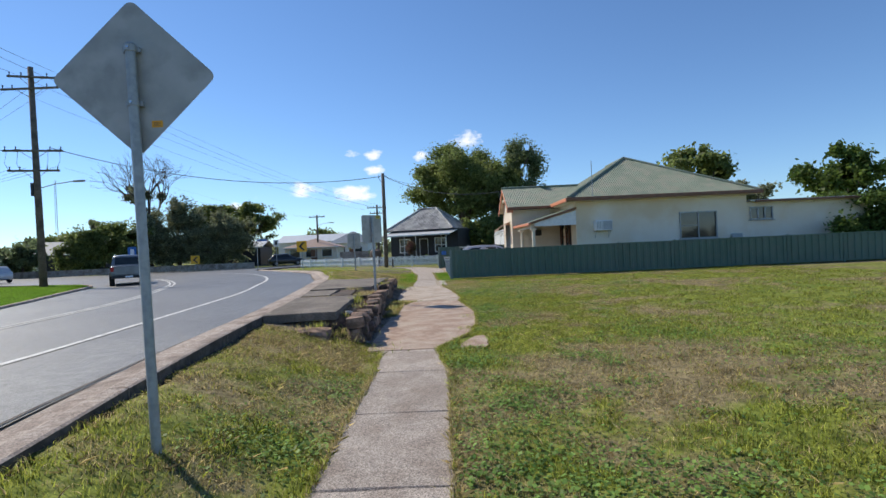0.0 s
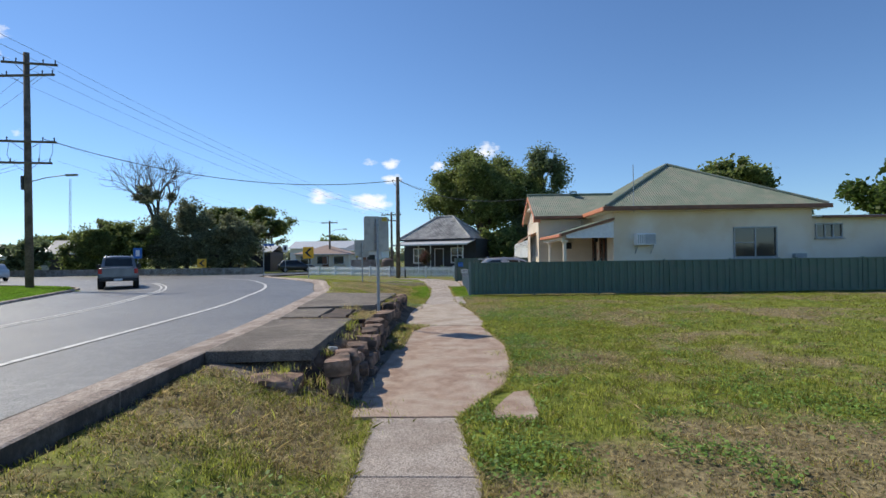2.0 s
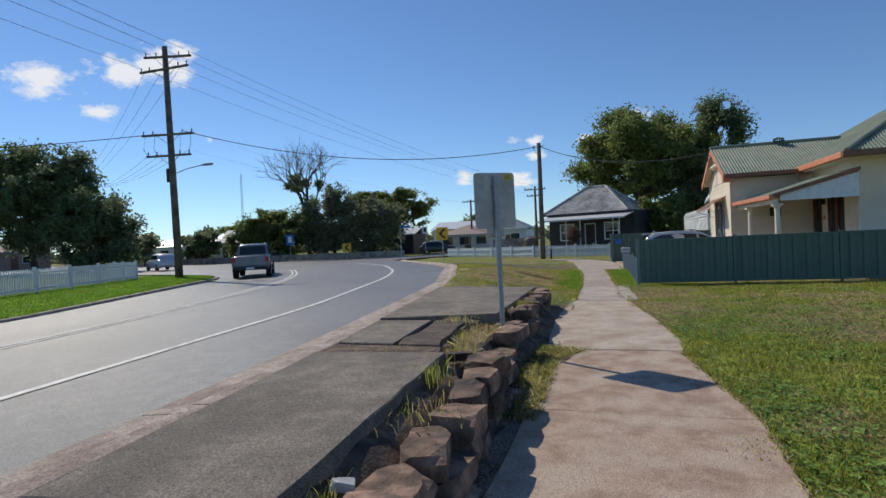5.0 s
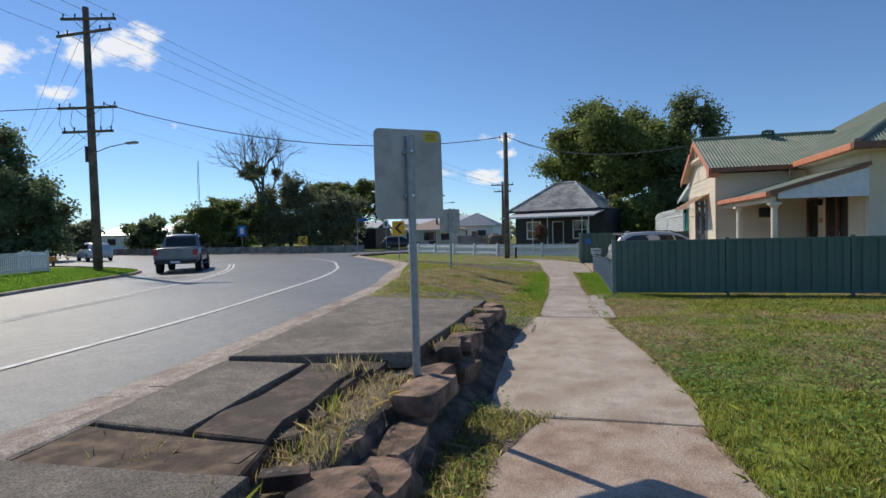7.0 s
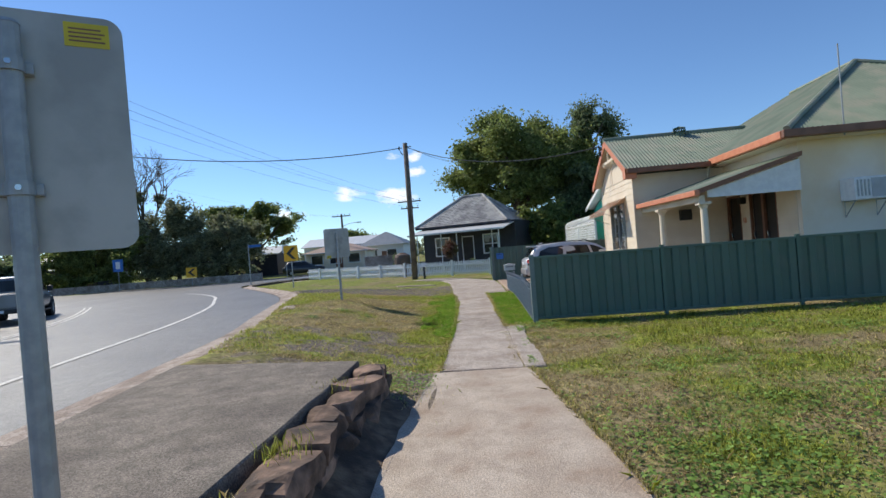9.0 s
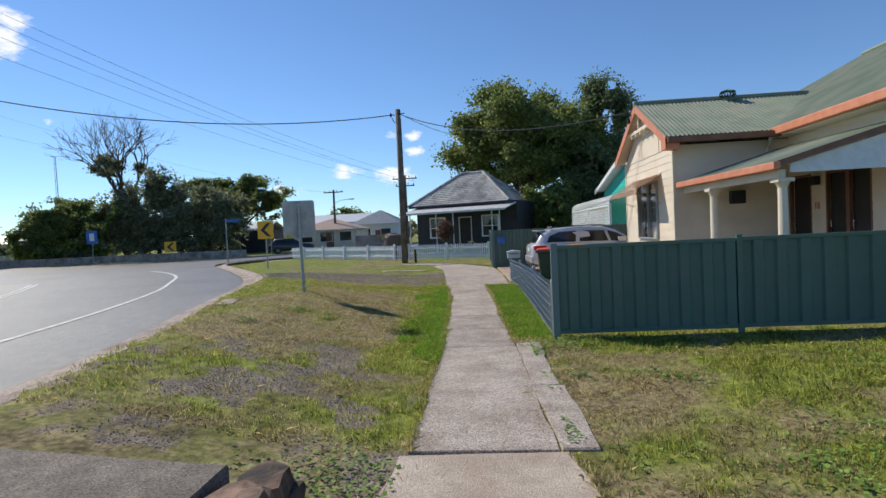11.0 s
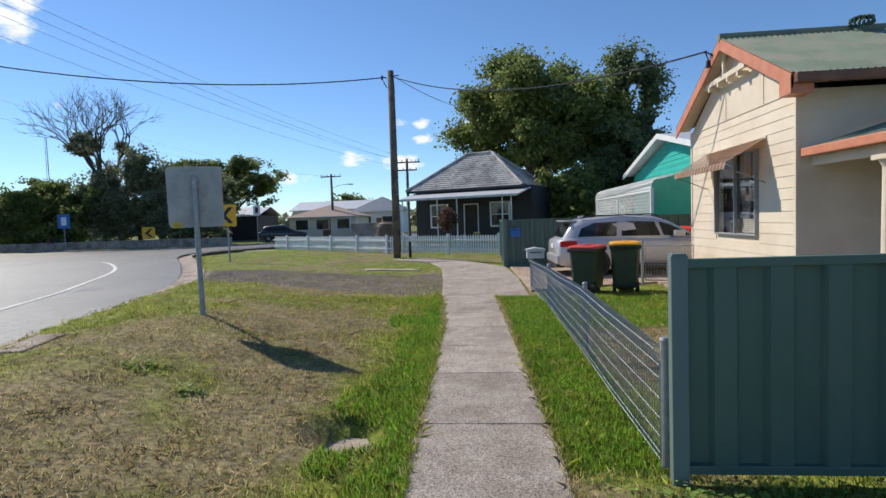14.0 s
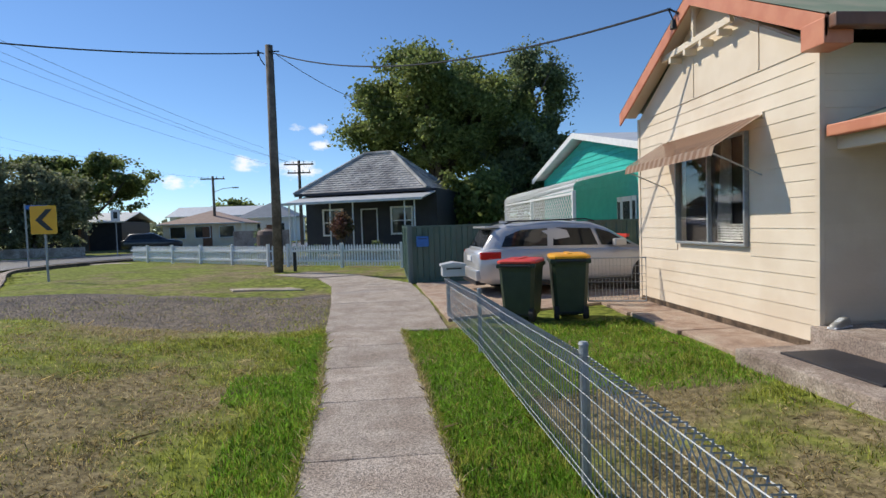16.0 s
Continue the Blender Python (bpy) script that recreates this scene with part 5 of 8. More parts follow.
def dark_house():
    # local x runs along the front from its near end, y goes in
    m = Matrix.Translation((1.7, 47.4, 0.2)) @ Matrix(((-0.93, 0.368, 0, 0), (0.368, 0.93, 0, 0), (0, 0, 1, 0), (0, 0, 0, 1)))
    h = thing("house", pose(0.5, 53, 0.2), "dark charcoal cottage with grey tiled hip roof and verandah", "house")

    def put(name, bm, material, parent=h, label="", smooth=False):
        bmesh.ops.transform(bm, matrix=m, verts=bm.verts[:])
        bmesh.ops.recalc_face_normals(bm, faces=bm.faces[:])
        return wpart(name, bm, material, parent, label, smooth)

    W, D = 7.25, 6.1
    bm = bmesh.new()
    for x0, x1, z0, z1 in ((-0.3, 0.85, 0, 2.95), (0.85, 1.95, 0, 0.9), (0.85, 1.95, 2.2, 2.95), (1.95, 2.6, 0, 2.95), (2.6, 3.45, 2.15, 2.95), (3.45, 4.35, 0, 2.95), (4.35, 5.45, 0, 0.9), (4.35, 5.45, 2.2, 2.95), (5.45, W - 0.9, 0, 2.95)):
        box(bm, x0, x1, 1.8, 1.95, z0, z1)
    box(bm, -0.3, -0.15, 1.95, D, 0, 2.95)
    box(bm, W - 1.05, W - 0.9, 1.95, D, 0, 2.95)
    box(bm, -0.15, W - 1.05, D - 0.15, D, 0, 2.95)
    put("wall", bm, M_DARKBRICK)
    for x in (1.4, 4.9):
        fr = bmesh.new()
        for a in ((-0.55, -0.47, 0, 1.3), (0.47, 0.55, 0, 1.3), (-0.47, 0.47, 0, 0.08), (-0.47, 0.47, 1.22, 1.3), (-0.47, 0.47, 0.62, 0.67)):
            box(fr, x + a[0], x + a[1], 1.74, 1.82, 0.9 + a[2], 0.9 + a[3], 0.004)
        f = put("window", fr, M_WHITE, h, "white painted sash window")
        put("pane", one_box(x - 0.47, x + 0.47, 1.80, 1.806, 0.98, 2.12), M_GLASS, f)
    d = put("door", one_box(2.65, 3.4, 1.84, 1.88, 0.05, 2.1), M_DARKIN, h, "dark front door")
    bm = bmesh.new()
    for a in ((2.6, 2.65, 0.05, 2.15), (3.4, 3.45, 0.05, 2.15), (2.65, 3.4, 2.1, 2.15)):
        box(bm, a[0], a[1], 1.76, 1.83, a[2], a[3])
    put("door_frame", bm, M_WHITE, d)
    put("verandah_floor", one_box(-0.1, 6.3, 0, 1.8, -0.2, 0.05, 0.01), M_KERB)
    bm = bmesh.new()
    slab3(bm, [(-0.25, -0.25, 2.45), (6.35, -0.25, 2.45), (6.35, 1.85, 2.85), (-0.25, 1.85, 2.85)], 0.06)
    vr = put("verandah_roof", bm, M_TIN, h, "pale tin verandah roof")
    put("gutter", one_box(-0.3, 6.4, -0.36, -0.25, 2.36, 2.47, 0.01), M_TIN, vr)
    for x in (0.15, 0.6, 3.0, 4.1, 5.85, 6.15):
        put("post", one_tube((x, 0.0, 0.05), (x, 0.0, 2.42), 0.035, 0.035, 8), M_WHITE)
    bm = bmesh.new()
    box(bm, -0.2, W - 0.6, 1.28, 1.38, 2.83, 2.96, 0.01)
    put("gutter", bm, M_DARKBRICK)
    hip_roof_tiles(h, m @ Matrix.Translation((3.35, 3.95, 0)), 6.0, 4.5, 2.9, 4.95, 0.35, M_TILE)


dark_house()


def lap_wall(put, x0, x1, z0, z1, y, pitch=0.18):
    z = z0
    while z < z1 - 0.01:
        t = min(pitch, z1 - z)
        bm = bmesh.new()
        p = [bm.verts.new(q) for q in ((x0, y, z), (x1, y, z), (x1, y - 0.022, z), (x0, y - 0.022, z), (x1, y - 0.004, z + t), (x0, y - 0.004, z + t))]
        bm.faces.new((p[0], p[1], p[2], p[3]))
        bm.faces.new((p[3], p[2], p[4], p[5]))
        put("weatherboard", bm, M_TEAL)
        z += pitch


def teal_house():
    # local x runs from the far end of the front to the near end, -y is out to the street
    m = pose(7.7, 43.8, -0.05, 0, 0, -90)
    h = thing("house", pose(10, 44, -0.05), "bright teal weatherboard cottage with white trimmed gable", "house")

    def put(name, bm, material, parent=h, label="", smooth=False):
        bmesh.ops.transform(bm, matrix=m, verts=bm.verts[:])
        bmesh.ops.recalc_face_normals(bm, faces=bm.faces[:])
        return wpart(name, bm, material, parent, label, smooth)

    L, R = -5.7, 5.7
    bm = bmesh.new()
    box(bm, L + 0.3, R - 0.3, 0, 0.14, 0, 3.4)
    box(bm, R - 0.44, R - 0.3, 0.14, 9, 0, 3.4)
    box(bm, L + 0.3, L + 0.44, 0.14, 9, 0, 3.4)
    box(bm, L + 0.44, R - 0.44, 8.86, 9, 0, 3.4)
    prism(bm, [(L + 0.3, 3.4), (R - 0.3, 3.4), ((L + R) / 2, 4.5)], 0.14)
    put("wall", bm, M_TEAL)
    lap_wall(put, L + 0.3, R - 0.3, 0.1, 3.4, -0.004)
    for i in range(6):
        z = 3.4 + 0.18 * i
        f = 0.18 * (i + 1.0) / 1.1
        c = (L + R) / 2
        hw = (R - L - 0.6) / 2 * max(0, 1 - f)
        lap_wall(put, c - hw, c + hw, z, z + 0.17, -0.004)
    for s in (L, R):
        bm = bmesh.new()
        c = (L + R) / 2
        slab3(bm, [(s, -0.45, 3.48), (c, -0.45, 4.68), (c, 9.2, 4.68), (s, 9.2, 3.48)], 0.05)
        put("roof", bm, M_TIN, h, "pale grey tin roof")
        bm = bmesh.new()
        slab3(bm, [(s, -0.5, 3.49), (c, -0.5, 4.69), (c, -0.45, 4.69), (s, -0.45, 3.49)], 0.2)
        put("barge_board", bm, M_WHITE)
    d = bmesh.new()
    for x0 in (2.85, 3.2, 3.9):
        w = 0.28 if x0 != 3.2 else 0.66
        box(d, x0, x0 + w, -0.07, -0.03, 0.35, 2.2, 0.006)
    dd = put("door", d, M_WHITE, h, "white door between narrow side windows")
    for x0, w in ((2.9, 0.18), (3.3, 0.46), (3.95, 0.18)):
        put("pane", one_box(x0, x0 + w, -0.08, -0.071, 0.9, 2.05), M_GLASS, dd)
    # curved white awning porch with lattice
    bm = bmesh.new()
    prof = [(-1.85, 2.38), (-1.82, 2.56), (-1.7, 2.70), (-1.45, 2.79), (0.0, 3.0)]
    a = [bm.verts.new((-5.75, y, z)) for y, z in prof]
    b = [bm.verts.new((3.95, y, z)) for y, z in prof]
    for k in range(len(prof) - 1):
        bm.faces.new((a[k], b[k], b[k + 1], a[k + 1]))
    bmesh.ops.solidify(bm, geom=bm.faces[:], thickness=0.05)
    po = put("porch_roof", bm, M_WHITE, h, "curved white metal porch roof")
    bm = bmesh.new()
    for x in (-5.65, -0.9, 3.85):
        box(bm, x - 0.05, x + 0.05, -1.85, -1.75, 0, 2.4, 0.006)
    box(bm, -5.65, 3.85, -1.84, -1.76, 0.95, 1.03)
    box(bm, -5.65, 3.85, -1.84, -1.76, 2.28, 2.36)
    put("post", bm, M_WHITE, po)
    bm = bmesh.new()
    for x0, x1 in ((-5.6, -0.95), (-0.85, 3.8)):
        n = 20
        for k in range(-8, n):
            for s in (1, -1):
                xa = x0 + (x1 - x0) * k / n
                xb = xa + 1.25
                za, zb = 1.03, 2.28
                pa, pb = max(x0, xa), min(x1, xb)
                if pb - pa < 0.05:
                    continue
                za2 = za + (pa - xa) / (xb - xa) * (zb - za)
                zb2 = za + (pb - xa) / (xb - xa) * (zb - za)
                if s < 0:
                    za2, zb2 = za + zb - za2, za + zb - zb2
                tube(bm, (pa, -1.8 + 0.006 * s, za2), (pb, -1.8 + 0.006 * s, zb2), 0.012, n=4, caps=False)
    put("lattice", bm, M_WHITE, po, "white diagonal lattice screen")
    rl = bmesh.new()
    for k in range(9):
        box(rl, 4.5 + 0.25 * k, 4.6 + 0.25 * k, -1.5, -1.46, 0.5, 1.15)
    box(rl, 4.45, 6.75, -1.52, -1.44, 1.1, 1.17)
    put("railing", rl, M_RED, h, "red painted porch railing")


teal_house()


# ---- fences ----
def steel_fence(name, a, b, z0, z1, count, label, gap=0.06, slope=0.0):
    """Ribbed steel sheet fence from plan a to b: a sheet, two rails and a post for each bay."""
    a, b = Vector(a), Vector(b)
    d = (b - a).normalized()
    nrm = Vector((-d.y, d.x))
    bay = (b - a).length / count
    f = thing(name, pose(a.x, a.y, z0, 0, 0, math.degrees(math.atan2(d.y, d.x))), label, "fence")
    rib = [(0.0, 0.0), (0.085, 0.0), (0.10, 0.036), (0.175, 0.036), (0.19, 0.0)]
    for k in range(count):
        rise = slope * k
        s0, s1 = bay * k + 0.03, bay * (k + 1) - 0.03
        bm = bmesh.new()
        n = int((s1 - s0) / 0.27)
        w = (s1 - s0) / n
        prev = None
        for i in range(n):
            for s, t in rib[: 4] if i < n - 1 else rib:
                x = s0 + i * w + s / 0.19 * w
                lo, hi = bm.verts.new((x, 0.016 - t, gap + rise)), bm.verts.new((x, 0.016 - t, z1 - z0 - 0.02 + rise))
                if prev:
                    bm.faces.new((prev[0], lo, hi, prev[1]))
                prev = (lo, hi)
        part("sheet", bm, M_CBOND, f)
        for zz in (gap - 0.015, z1 - z0 - 0.05):
            part("rail", one_box(s0, s1, -0.026, 0.026, zz + rise, zz + 0.05 + rise, 0.006), M_CBOND, f)
    for k in range(count + 1):
        top = z1 - z0 + 0.02 + slope * k
        p = part("post", one_box(bay * k - (0.034 if k else 0.045), bay * k + (0.034 if k else 0.045), -0.032, 0.032, -0.15, top, 0.006), M_CBPOST if k == 0 else M_CBOND, f)
        part("cap", one_box(bay * k - 0.038, bay * k + 0.038, -0.036, 0.036, top, top + 0.012, 0.004), M_CBPOST if k == 0 else M_CBOND, p)
    return f


steel_fence("steel_fence", (1.69, 24.6), (23.3, 24.6), 0.03, 1.27, 9, "dark green ribbed steel sheet fence along the vacant lot", slope=0.006)
steel_fence("steel_fence", (1.05, 38.15), (10.5, 38.6), 0.0, 1.47, 4, "tall dark green ribbed steel fence beside the driveway")
steel_fence("steel_fence", (1.0, 38.1), (0.95, 42.2), 0.02, 1.47, 2, "tall dark green ribbed steel fence facing the footpath")


def wire_fence():
    pts = [(1.675, 24.80), (1.65, 27.42), (1.60, 30.75), (1.47, 33.08)]
    tops = [0.76, 0.78, 0.70, 0.66]
    f = thing("wire_fence", pose(1.6, 29, 0), "low galvanised woven wire fence with looped top along the footpath", "fence")
    for (x, y), zt in zip(pts, tops):
        bm = bmesh.new()
        tube(bm, (x, y, -0.15), (x, y, zt + 0.02), 0.026, 0.026, 12)
        tube(bm, (x, y, zt + 0.02), (x, y, zt + 0.035), 0.030, 0.022, 12)
        wpart("post", bm, M_GALV, f, smooth=False)
    for (a, za), (b, zb) in zip(zip(pts, tops), list(zip(pts, tops))[1:]):
        a3, b3 = Vector((a[0] - 0.03, a[1], 0)), Vector((b[0] - 0.03, b[1], 0))
        run = (b3 - a3).length
        bm = bmesh.new()
        n = int(run / 0.052)
        for i in range(n + 1):
            t = i / n
            p = a3.lerp(b3, t)
            zt = za + (zb - za) * t - 0.03
            q = a3.lerp(b3, min(1, (i + 0.5) / n))
            # upright, then a slanted loop that rolls over the top
            tube(bm, (p.x, p.y, 0.06), (p.x, p.y, zt - 0.10), 0.0036, n=3, caps=False)
            tube(bm, (p.x, p.y, zt - 0.10), (q.x - 0.03, q.y, zt), 0.0036, n=3, caps=False)
            tube(bm, (q.x - 0.03, q.y, zt), (q.x + 0.04, q.y, zt - 0.005), 0.0036, n=3, caps=False)
            tube(bm, (q.x + 0.04, q.y, zt - 0.005), (p.x, p.y, zt - 0.10), 0.0036, n=3, caps=False)
        tagged(wpart("wire_mesh", bm, M_GALV, f), kind="stuff")
        for k, h in enumerate((0.06, 0.10, 0.2, 0.31, 0.43, 0.55, -0.10, -0.001, -0.007)):
            bm = bmesh.new()
            dx = 0.0 if k < 7 else (-0.03, 0.04)[k - 7]
            p0 = (a3.x + dx, a3.y, h if k < 6 else za - 0.03 + h)
            p1 = (b3.x + dx, b3.y, h if k < 6 else zb - 0.03 + h)
            bent(bm, [p0, ((p0[0] + p1[0]) / 2, (p0[1] + p1[1]) / 2, (p0[2] + p1[2]) / 2 - 0.012), p1], 0.0032, 4)
            wpart("wire", bm, M_GALV, f)
    return f


wire_fence()


def wire_gate(x, y, rz, w, h, label):
    g = thing("wire_gate", pose(x, y, 0, 0, 0, rz), label, "gate")
    bm = bmesh.new()
    bent(bm, [(0, 0, 0.08), (0, 0, h), (w, 0, h), (w, 0, 0.08), (0, 0, 0.08)], 0.014, 8)
    part("gate_frame", bm, M_GALV, g)
    bm = bmesh.new()
    for i in range(1, int(w / 0.06)):
        tube(bm, (0.06 * i, 0, 0.08), (0.06 * i, 0, h), 0.003, n=4, caps=False)
    for i in range(1, 6):
        tube(bm, (0, 0, h * i / 6), (w, 0, h * i / 6), 0.003, n=4, caps=False)
    part("gate_mesh", bm, M_GALV, g)
    part("gate_post", one_tube((-0.06, 0, -0.1), (-0.06, 0, h + 0.12), 0.03, n=10), M_GALV, g)
    return g


wire_gate(3.95, 33.6, -18, 0.95, 0.82, "small galvanised wire gate standing beside the bins")


def picket_fence():
    """White pickets along the dark cottage's street front."""
    line = [(0.92, 42.3), (-4.0, 45.25), (-12.4, 52.9)]
    f = thing("picket_fence", pose(-4, 45, 0.12), "white painted timber picket fence round the corner cottage", "fence")
    count = 0
    for (a, b), zt in zip(zip(line, line[1:]), (0.95, 0.95)):
        a, b = Vector((*a, 0)), Vector((*b, 0))
        run = (b - a).length
        d = (b - a).normalized()
        ang = math.degrees(math.atan2(d.y, d.x))
        zb = 0.12
        n = int(run / 0.115)
        joined = bmesh.new()
        me = None
        for i in range(n):
            p = a + d * (0.115 * i + 0.05)
            m = pose(p.x, p.y, zb, 0, 0, ang)
            out = [(-0.035, 0.06), (0.035, 0.06), (0.035, 0.74), (0.0, 0.80), (-0.035, 0.74)]
            if me is None:
                bm = bmesh.new()
                prism(bm, out, 0.018)
                me = bpy.data.meshes.new("picket")
                bm.to_mesh(me)
                bm.free()
                me.materials.append(M_WHITE)
            ob = new("picket", me)
            ob.parent = f
            ob.matrix_basis = pose(-4, 45, 0.12).inverted() @ m
        for z in (0.22, 0.58):
            bm = bmesh.new()
            box(bm, 0, run, 0.02, 0.06, z - 0.035, z + 0.035, 0.004, pose(a.x, a.y, zb, 0, 0, ang))
            wpart("rail", bm, M_WHITE, f)
        for i in range(int(run / 2.4) + 1):
            bm = bmesh.new()
            p = a + d * min(run, 2.4 * i)
            box(bm, -0.05, 0.05, 0.0, 0.1, -0.1, 0.85, 0.006, pose(p.x, p.y, zb, 0, 0, ang))
            wpart("post", bm, M_WHITE, f)
    return f


picket_fence()


def island_fence():
    """White steel picket fence on the far corner lot."""
    f = thing("picket_fence", pose(-26, 33, 0.08), "white metal picket fence round the far corner garden", "fence")
    line = [(-17.5, 14.0), (-25.2, 33.2), (-28.2, 34.0)]
    for a, b in zip(line, line[1:]):
        a, b = Vector((*a, 0)), Vector((*b, 0))
        run, d = (b - a).length, (b - a).normalized()
        ang = math.degrees(math.atan2(d.y, d.x))
        n = int(run / 0.14)
        me = None
        for i in range(n):
            p = a + d * (0.14 * i)
            if me is None:
                bm = bmesh.new()
                box(bm, -0.04, 0.04, -0.012, 0.012, 0.08, 1.02, 0.003)
                me = bpy.data.meshes.new("picket")
                bm.to_mesh(me)
                bm.free()
                me.materials.append(M_WHITE)
            ob = new("picket", me)
            ob.parent = f
            ob.matrix_basis = pose(-26, 33, 0.08).inverted() @ pose(p.x, p.y, 0.08, 0, 0, ang)
        for z in (0.2, 0.85):
            bm = bmesh.new()
            box(bm, 0, run, -0.02, 0.02, z - 0.03, z + 0.03, 0.003, pose(a.x, a.y, 0.08, 0, 0, ang))
            wpart("rail", bm, M_WHITE, f)
        for i in range(int(run / 2.4) + 1):
            p = a + d * min(run, 2.4 * i)
            bm = bmesh.new()
            box(bm, -0.06, 0.06, -0.06, 0.06, -0.1, 1.1, 0.006, pose(p.x, p.y, 0.08, 0, 0, ang))
            wpart("post", bm, M_WHITE, f)


island_fence()


# ---- road signs ----
def rounded(w, h, r, n=5):
    pts = []
    for cx, cz, a0 in ((w / 2 - r, h / 2 - r, 0), (-w / 2 + r, h / 2 - r, 90), (-w / 2 + r, -h / 2 + r, 180), (w / 2 - r, -h / 2 + r, 270)):
        for k in range(n + 1):
            a = radians(a0 + 90 * k / n)
            pts.append((cx + r * math.cos(a), cz + r * math.sin(a)))
    return pts


def road_sign(m, label, w, h, zc, post_h, face_mat=None, diamond=False, sticker=None, lean=0.0, back=True):
    """A sheet on a steel post. Local -y is the side that shows its back to the walker."""
    s = thing("road_sign", m, label, "road sign", "road signs")
    post = bmesh.new()
    tube(post, (0, 0.0, -0.3), (0, 0.0, post_h), 0.032, 0.032, 14)
    tube(post, (0, 0, post_h), (0, 0, post_h + 0.012), 0.034, 0.026, 14)
    part("post", post, M_GALV, s)
    bm = bmesh.new()
    turn = pose(0, 0.042, zc, 0, 45 if diamond else 0, 0)
    prism(bm, rounded(w, h, 0.05), 0.004, turn)
    plate = part("plate", bm, M_SIGNBACK, s, "bare grey metal sign back")
    if face_mat:
        bm = bmesh.new()
        prism(bm, rounded(w * 0.99, h * 0.99, 0.05), 0.002, pose(0, 0.047, zc, 0, 45 if diamond else 0, 0))
        part("face", bm, face_mat, plate, "reflective sign face")
    for dz in (-0.18, 0.18):
        bm = bmesh.new()
        tube(bm, (0, -0.004, zc + dz - 0.02), (0, -0.004, zc + dz + 0.02), 0.037, 0.037, 14)
        box(bm, -0.055, 0.055, 0.01, 0.042, zc + dz - 0.018, zc + dz + 0.018, 0.004)
        part("clamp", bm, M_GALV, s)
    for dz in (-0.18, 0.18):
        part("bolt", one_tube((0, -0.045, zc + dz), (0, -0.03, zc + dz), 0.009, n=6), M_CHROME, s)
    if sticker:
        x, z, sw, sh, mt = sticker
        st = part("sticker", one_box(x, x + sw, 0.0395, 0.0418, z, z + sh), mt, plate, "small maker's sticker with unreadable print")
        for k in range(4):
            part("print_line", one_box(x + 0.012, x + sw - 0.012 - 0.01 * (k % 2), 0.0388, 0.0394, z + sh * (0.2 + 0.17 * k), z + sh * (0.27 + 0.17 * k)), M_BROWN, st)
    return s


def ground_at(x, y):
    return float(land(np.array([x]), np.array([y]))[0])


road_sign(pose(-0.475, 4.95, ground_at(-0.475, 4.95), 0, -1.2, 6), "grey back of a diamond warning sign on a steel post", 0.745, 0.745, 2.485, 2.69, M_YELLOW, True, (0.09, 2.15, 0.07, 0.045, M_ORANGE))
road_sign(pose(-0.41, 15.72, 0.36, 0, -0.5, 36), "grey back of a rectangular road sign on a steel post", 0.585, 0.735, 1.61, 1.91, M_WHITE, False, (0.135, 1.88, 0.12, 0.075, M_STICKER))
road_sign(pose(-2.98, 28.0, ground_at(-2.98, 28.0), 0, -0.5, 24), "grey back of a rectangular road sign on a steel post", 0.64, 0.76, 1.48, 1.74, M_WHITE, False, (-0.28, 1.10, 0.11, 0.07, M_STICKER))


def chevron_sign(m, size, zc, label, lean=0):
    s = thing("chevron_sign", m, label, "road sign", "chevron signs")
    part("post", one_tube((0, 0.03, -0.3), (0, 0.03, zc + size * 0.4), 0.03, n=10), M_GALV, s)
    bm = bmesh.new()
    prism(bm, rounded(size, size, 0.04), 0.005, pose(0, -0.006, zc))
    part("plate", bm, M_YELLOW, s)
    k = size * 0.5
    out = [(-0.62 * k, 0), (0.22 * k, 0.74 * k), (0.68 * k, 0.74 * k), (-0.10 * k, 0), (0.68 * k, -0.74 * k), (0.22 * k, -0.74 * k)]
    bm = bmesh.new()
    for half in ([out[0], out[1], out[2], out[3]], [out[0], out[3], out[4], out[5]]):
        prism(bm, half, 0.003, pose(0, -0.010, zc))
    bmesh.ops.recalc_face_normals(bm, faces=bm.faces[:])
    part("arrow", bm, M_BLACK, s, "black chevron pointing along the bend")
    return s


chevron_sign(pose(-8.86, 40.3, ground_at(-8.86, 40.3), 0, 0, -10), 0.78, 1.70, "yellow chevron sign with black arrow on the verge")
chevron_sign(pose(-27.1, 63.0, 0.1, 0, 0, 20), 0.95, 1.22, "yellow chevron sign with black arrow beyond the bend")


def small_sign(m, w, h, zc, mt, label, cat="road sign"):
    s = thing("road_sign", m, label, cat)
    part("post", one_tube((0, 0.03, -0.3), (0, 0.03, zc + h * 0.4), 0.03, n=8), M_GALV, s)
    bm = bmesh.new()
    prism(bm, rounded(w, h, 0.03), 0.005)
    bmesh.ops.transform(bm, matrix=pose(0, -0.005, zc), verts=bm.verts[:])
    plate = part("plate", bm, mt, s)
    part("symbol", one_box(-w * 0.22, w * 0.22, -0.009, -0.006, zc - h * 0.28, zc + h * 0.3), M_WHITE if mt is M_BLUE else M_BLACK, plate)
    return s


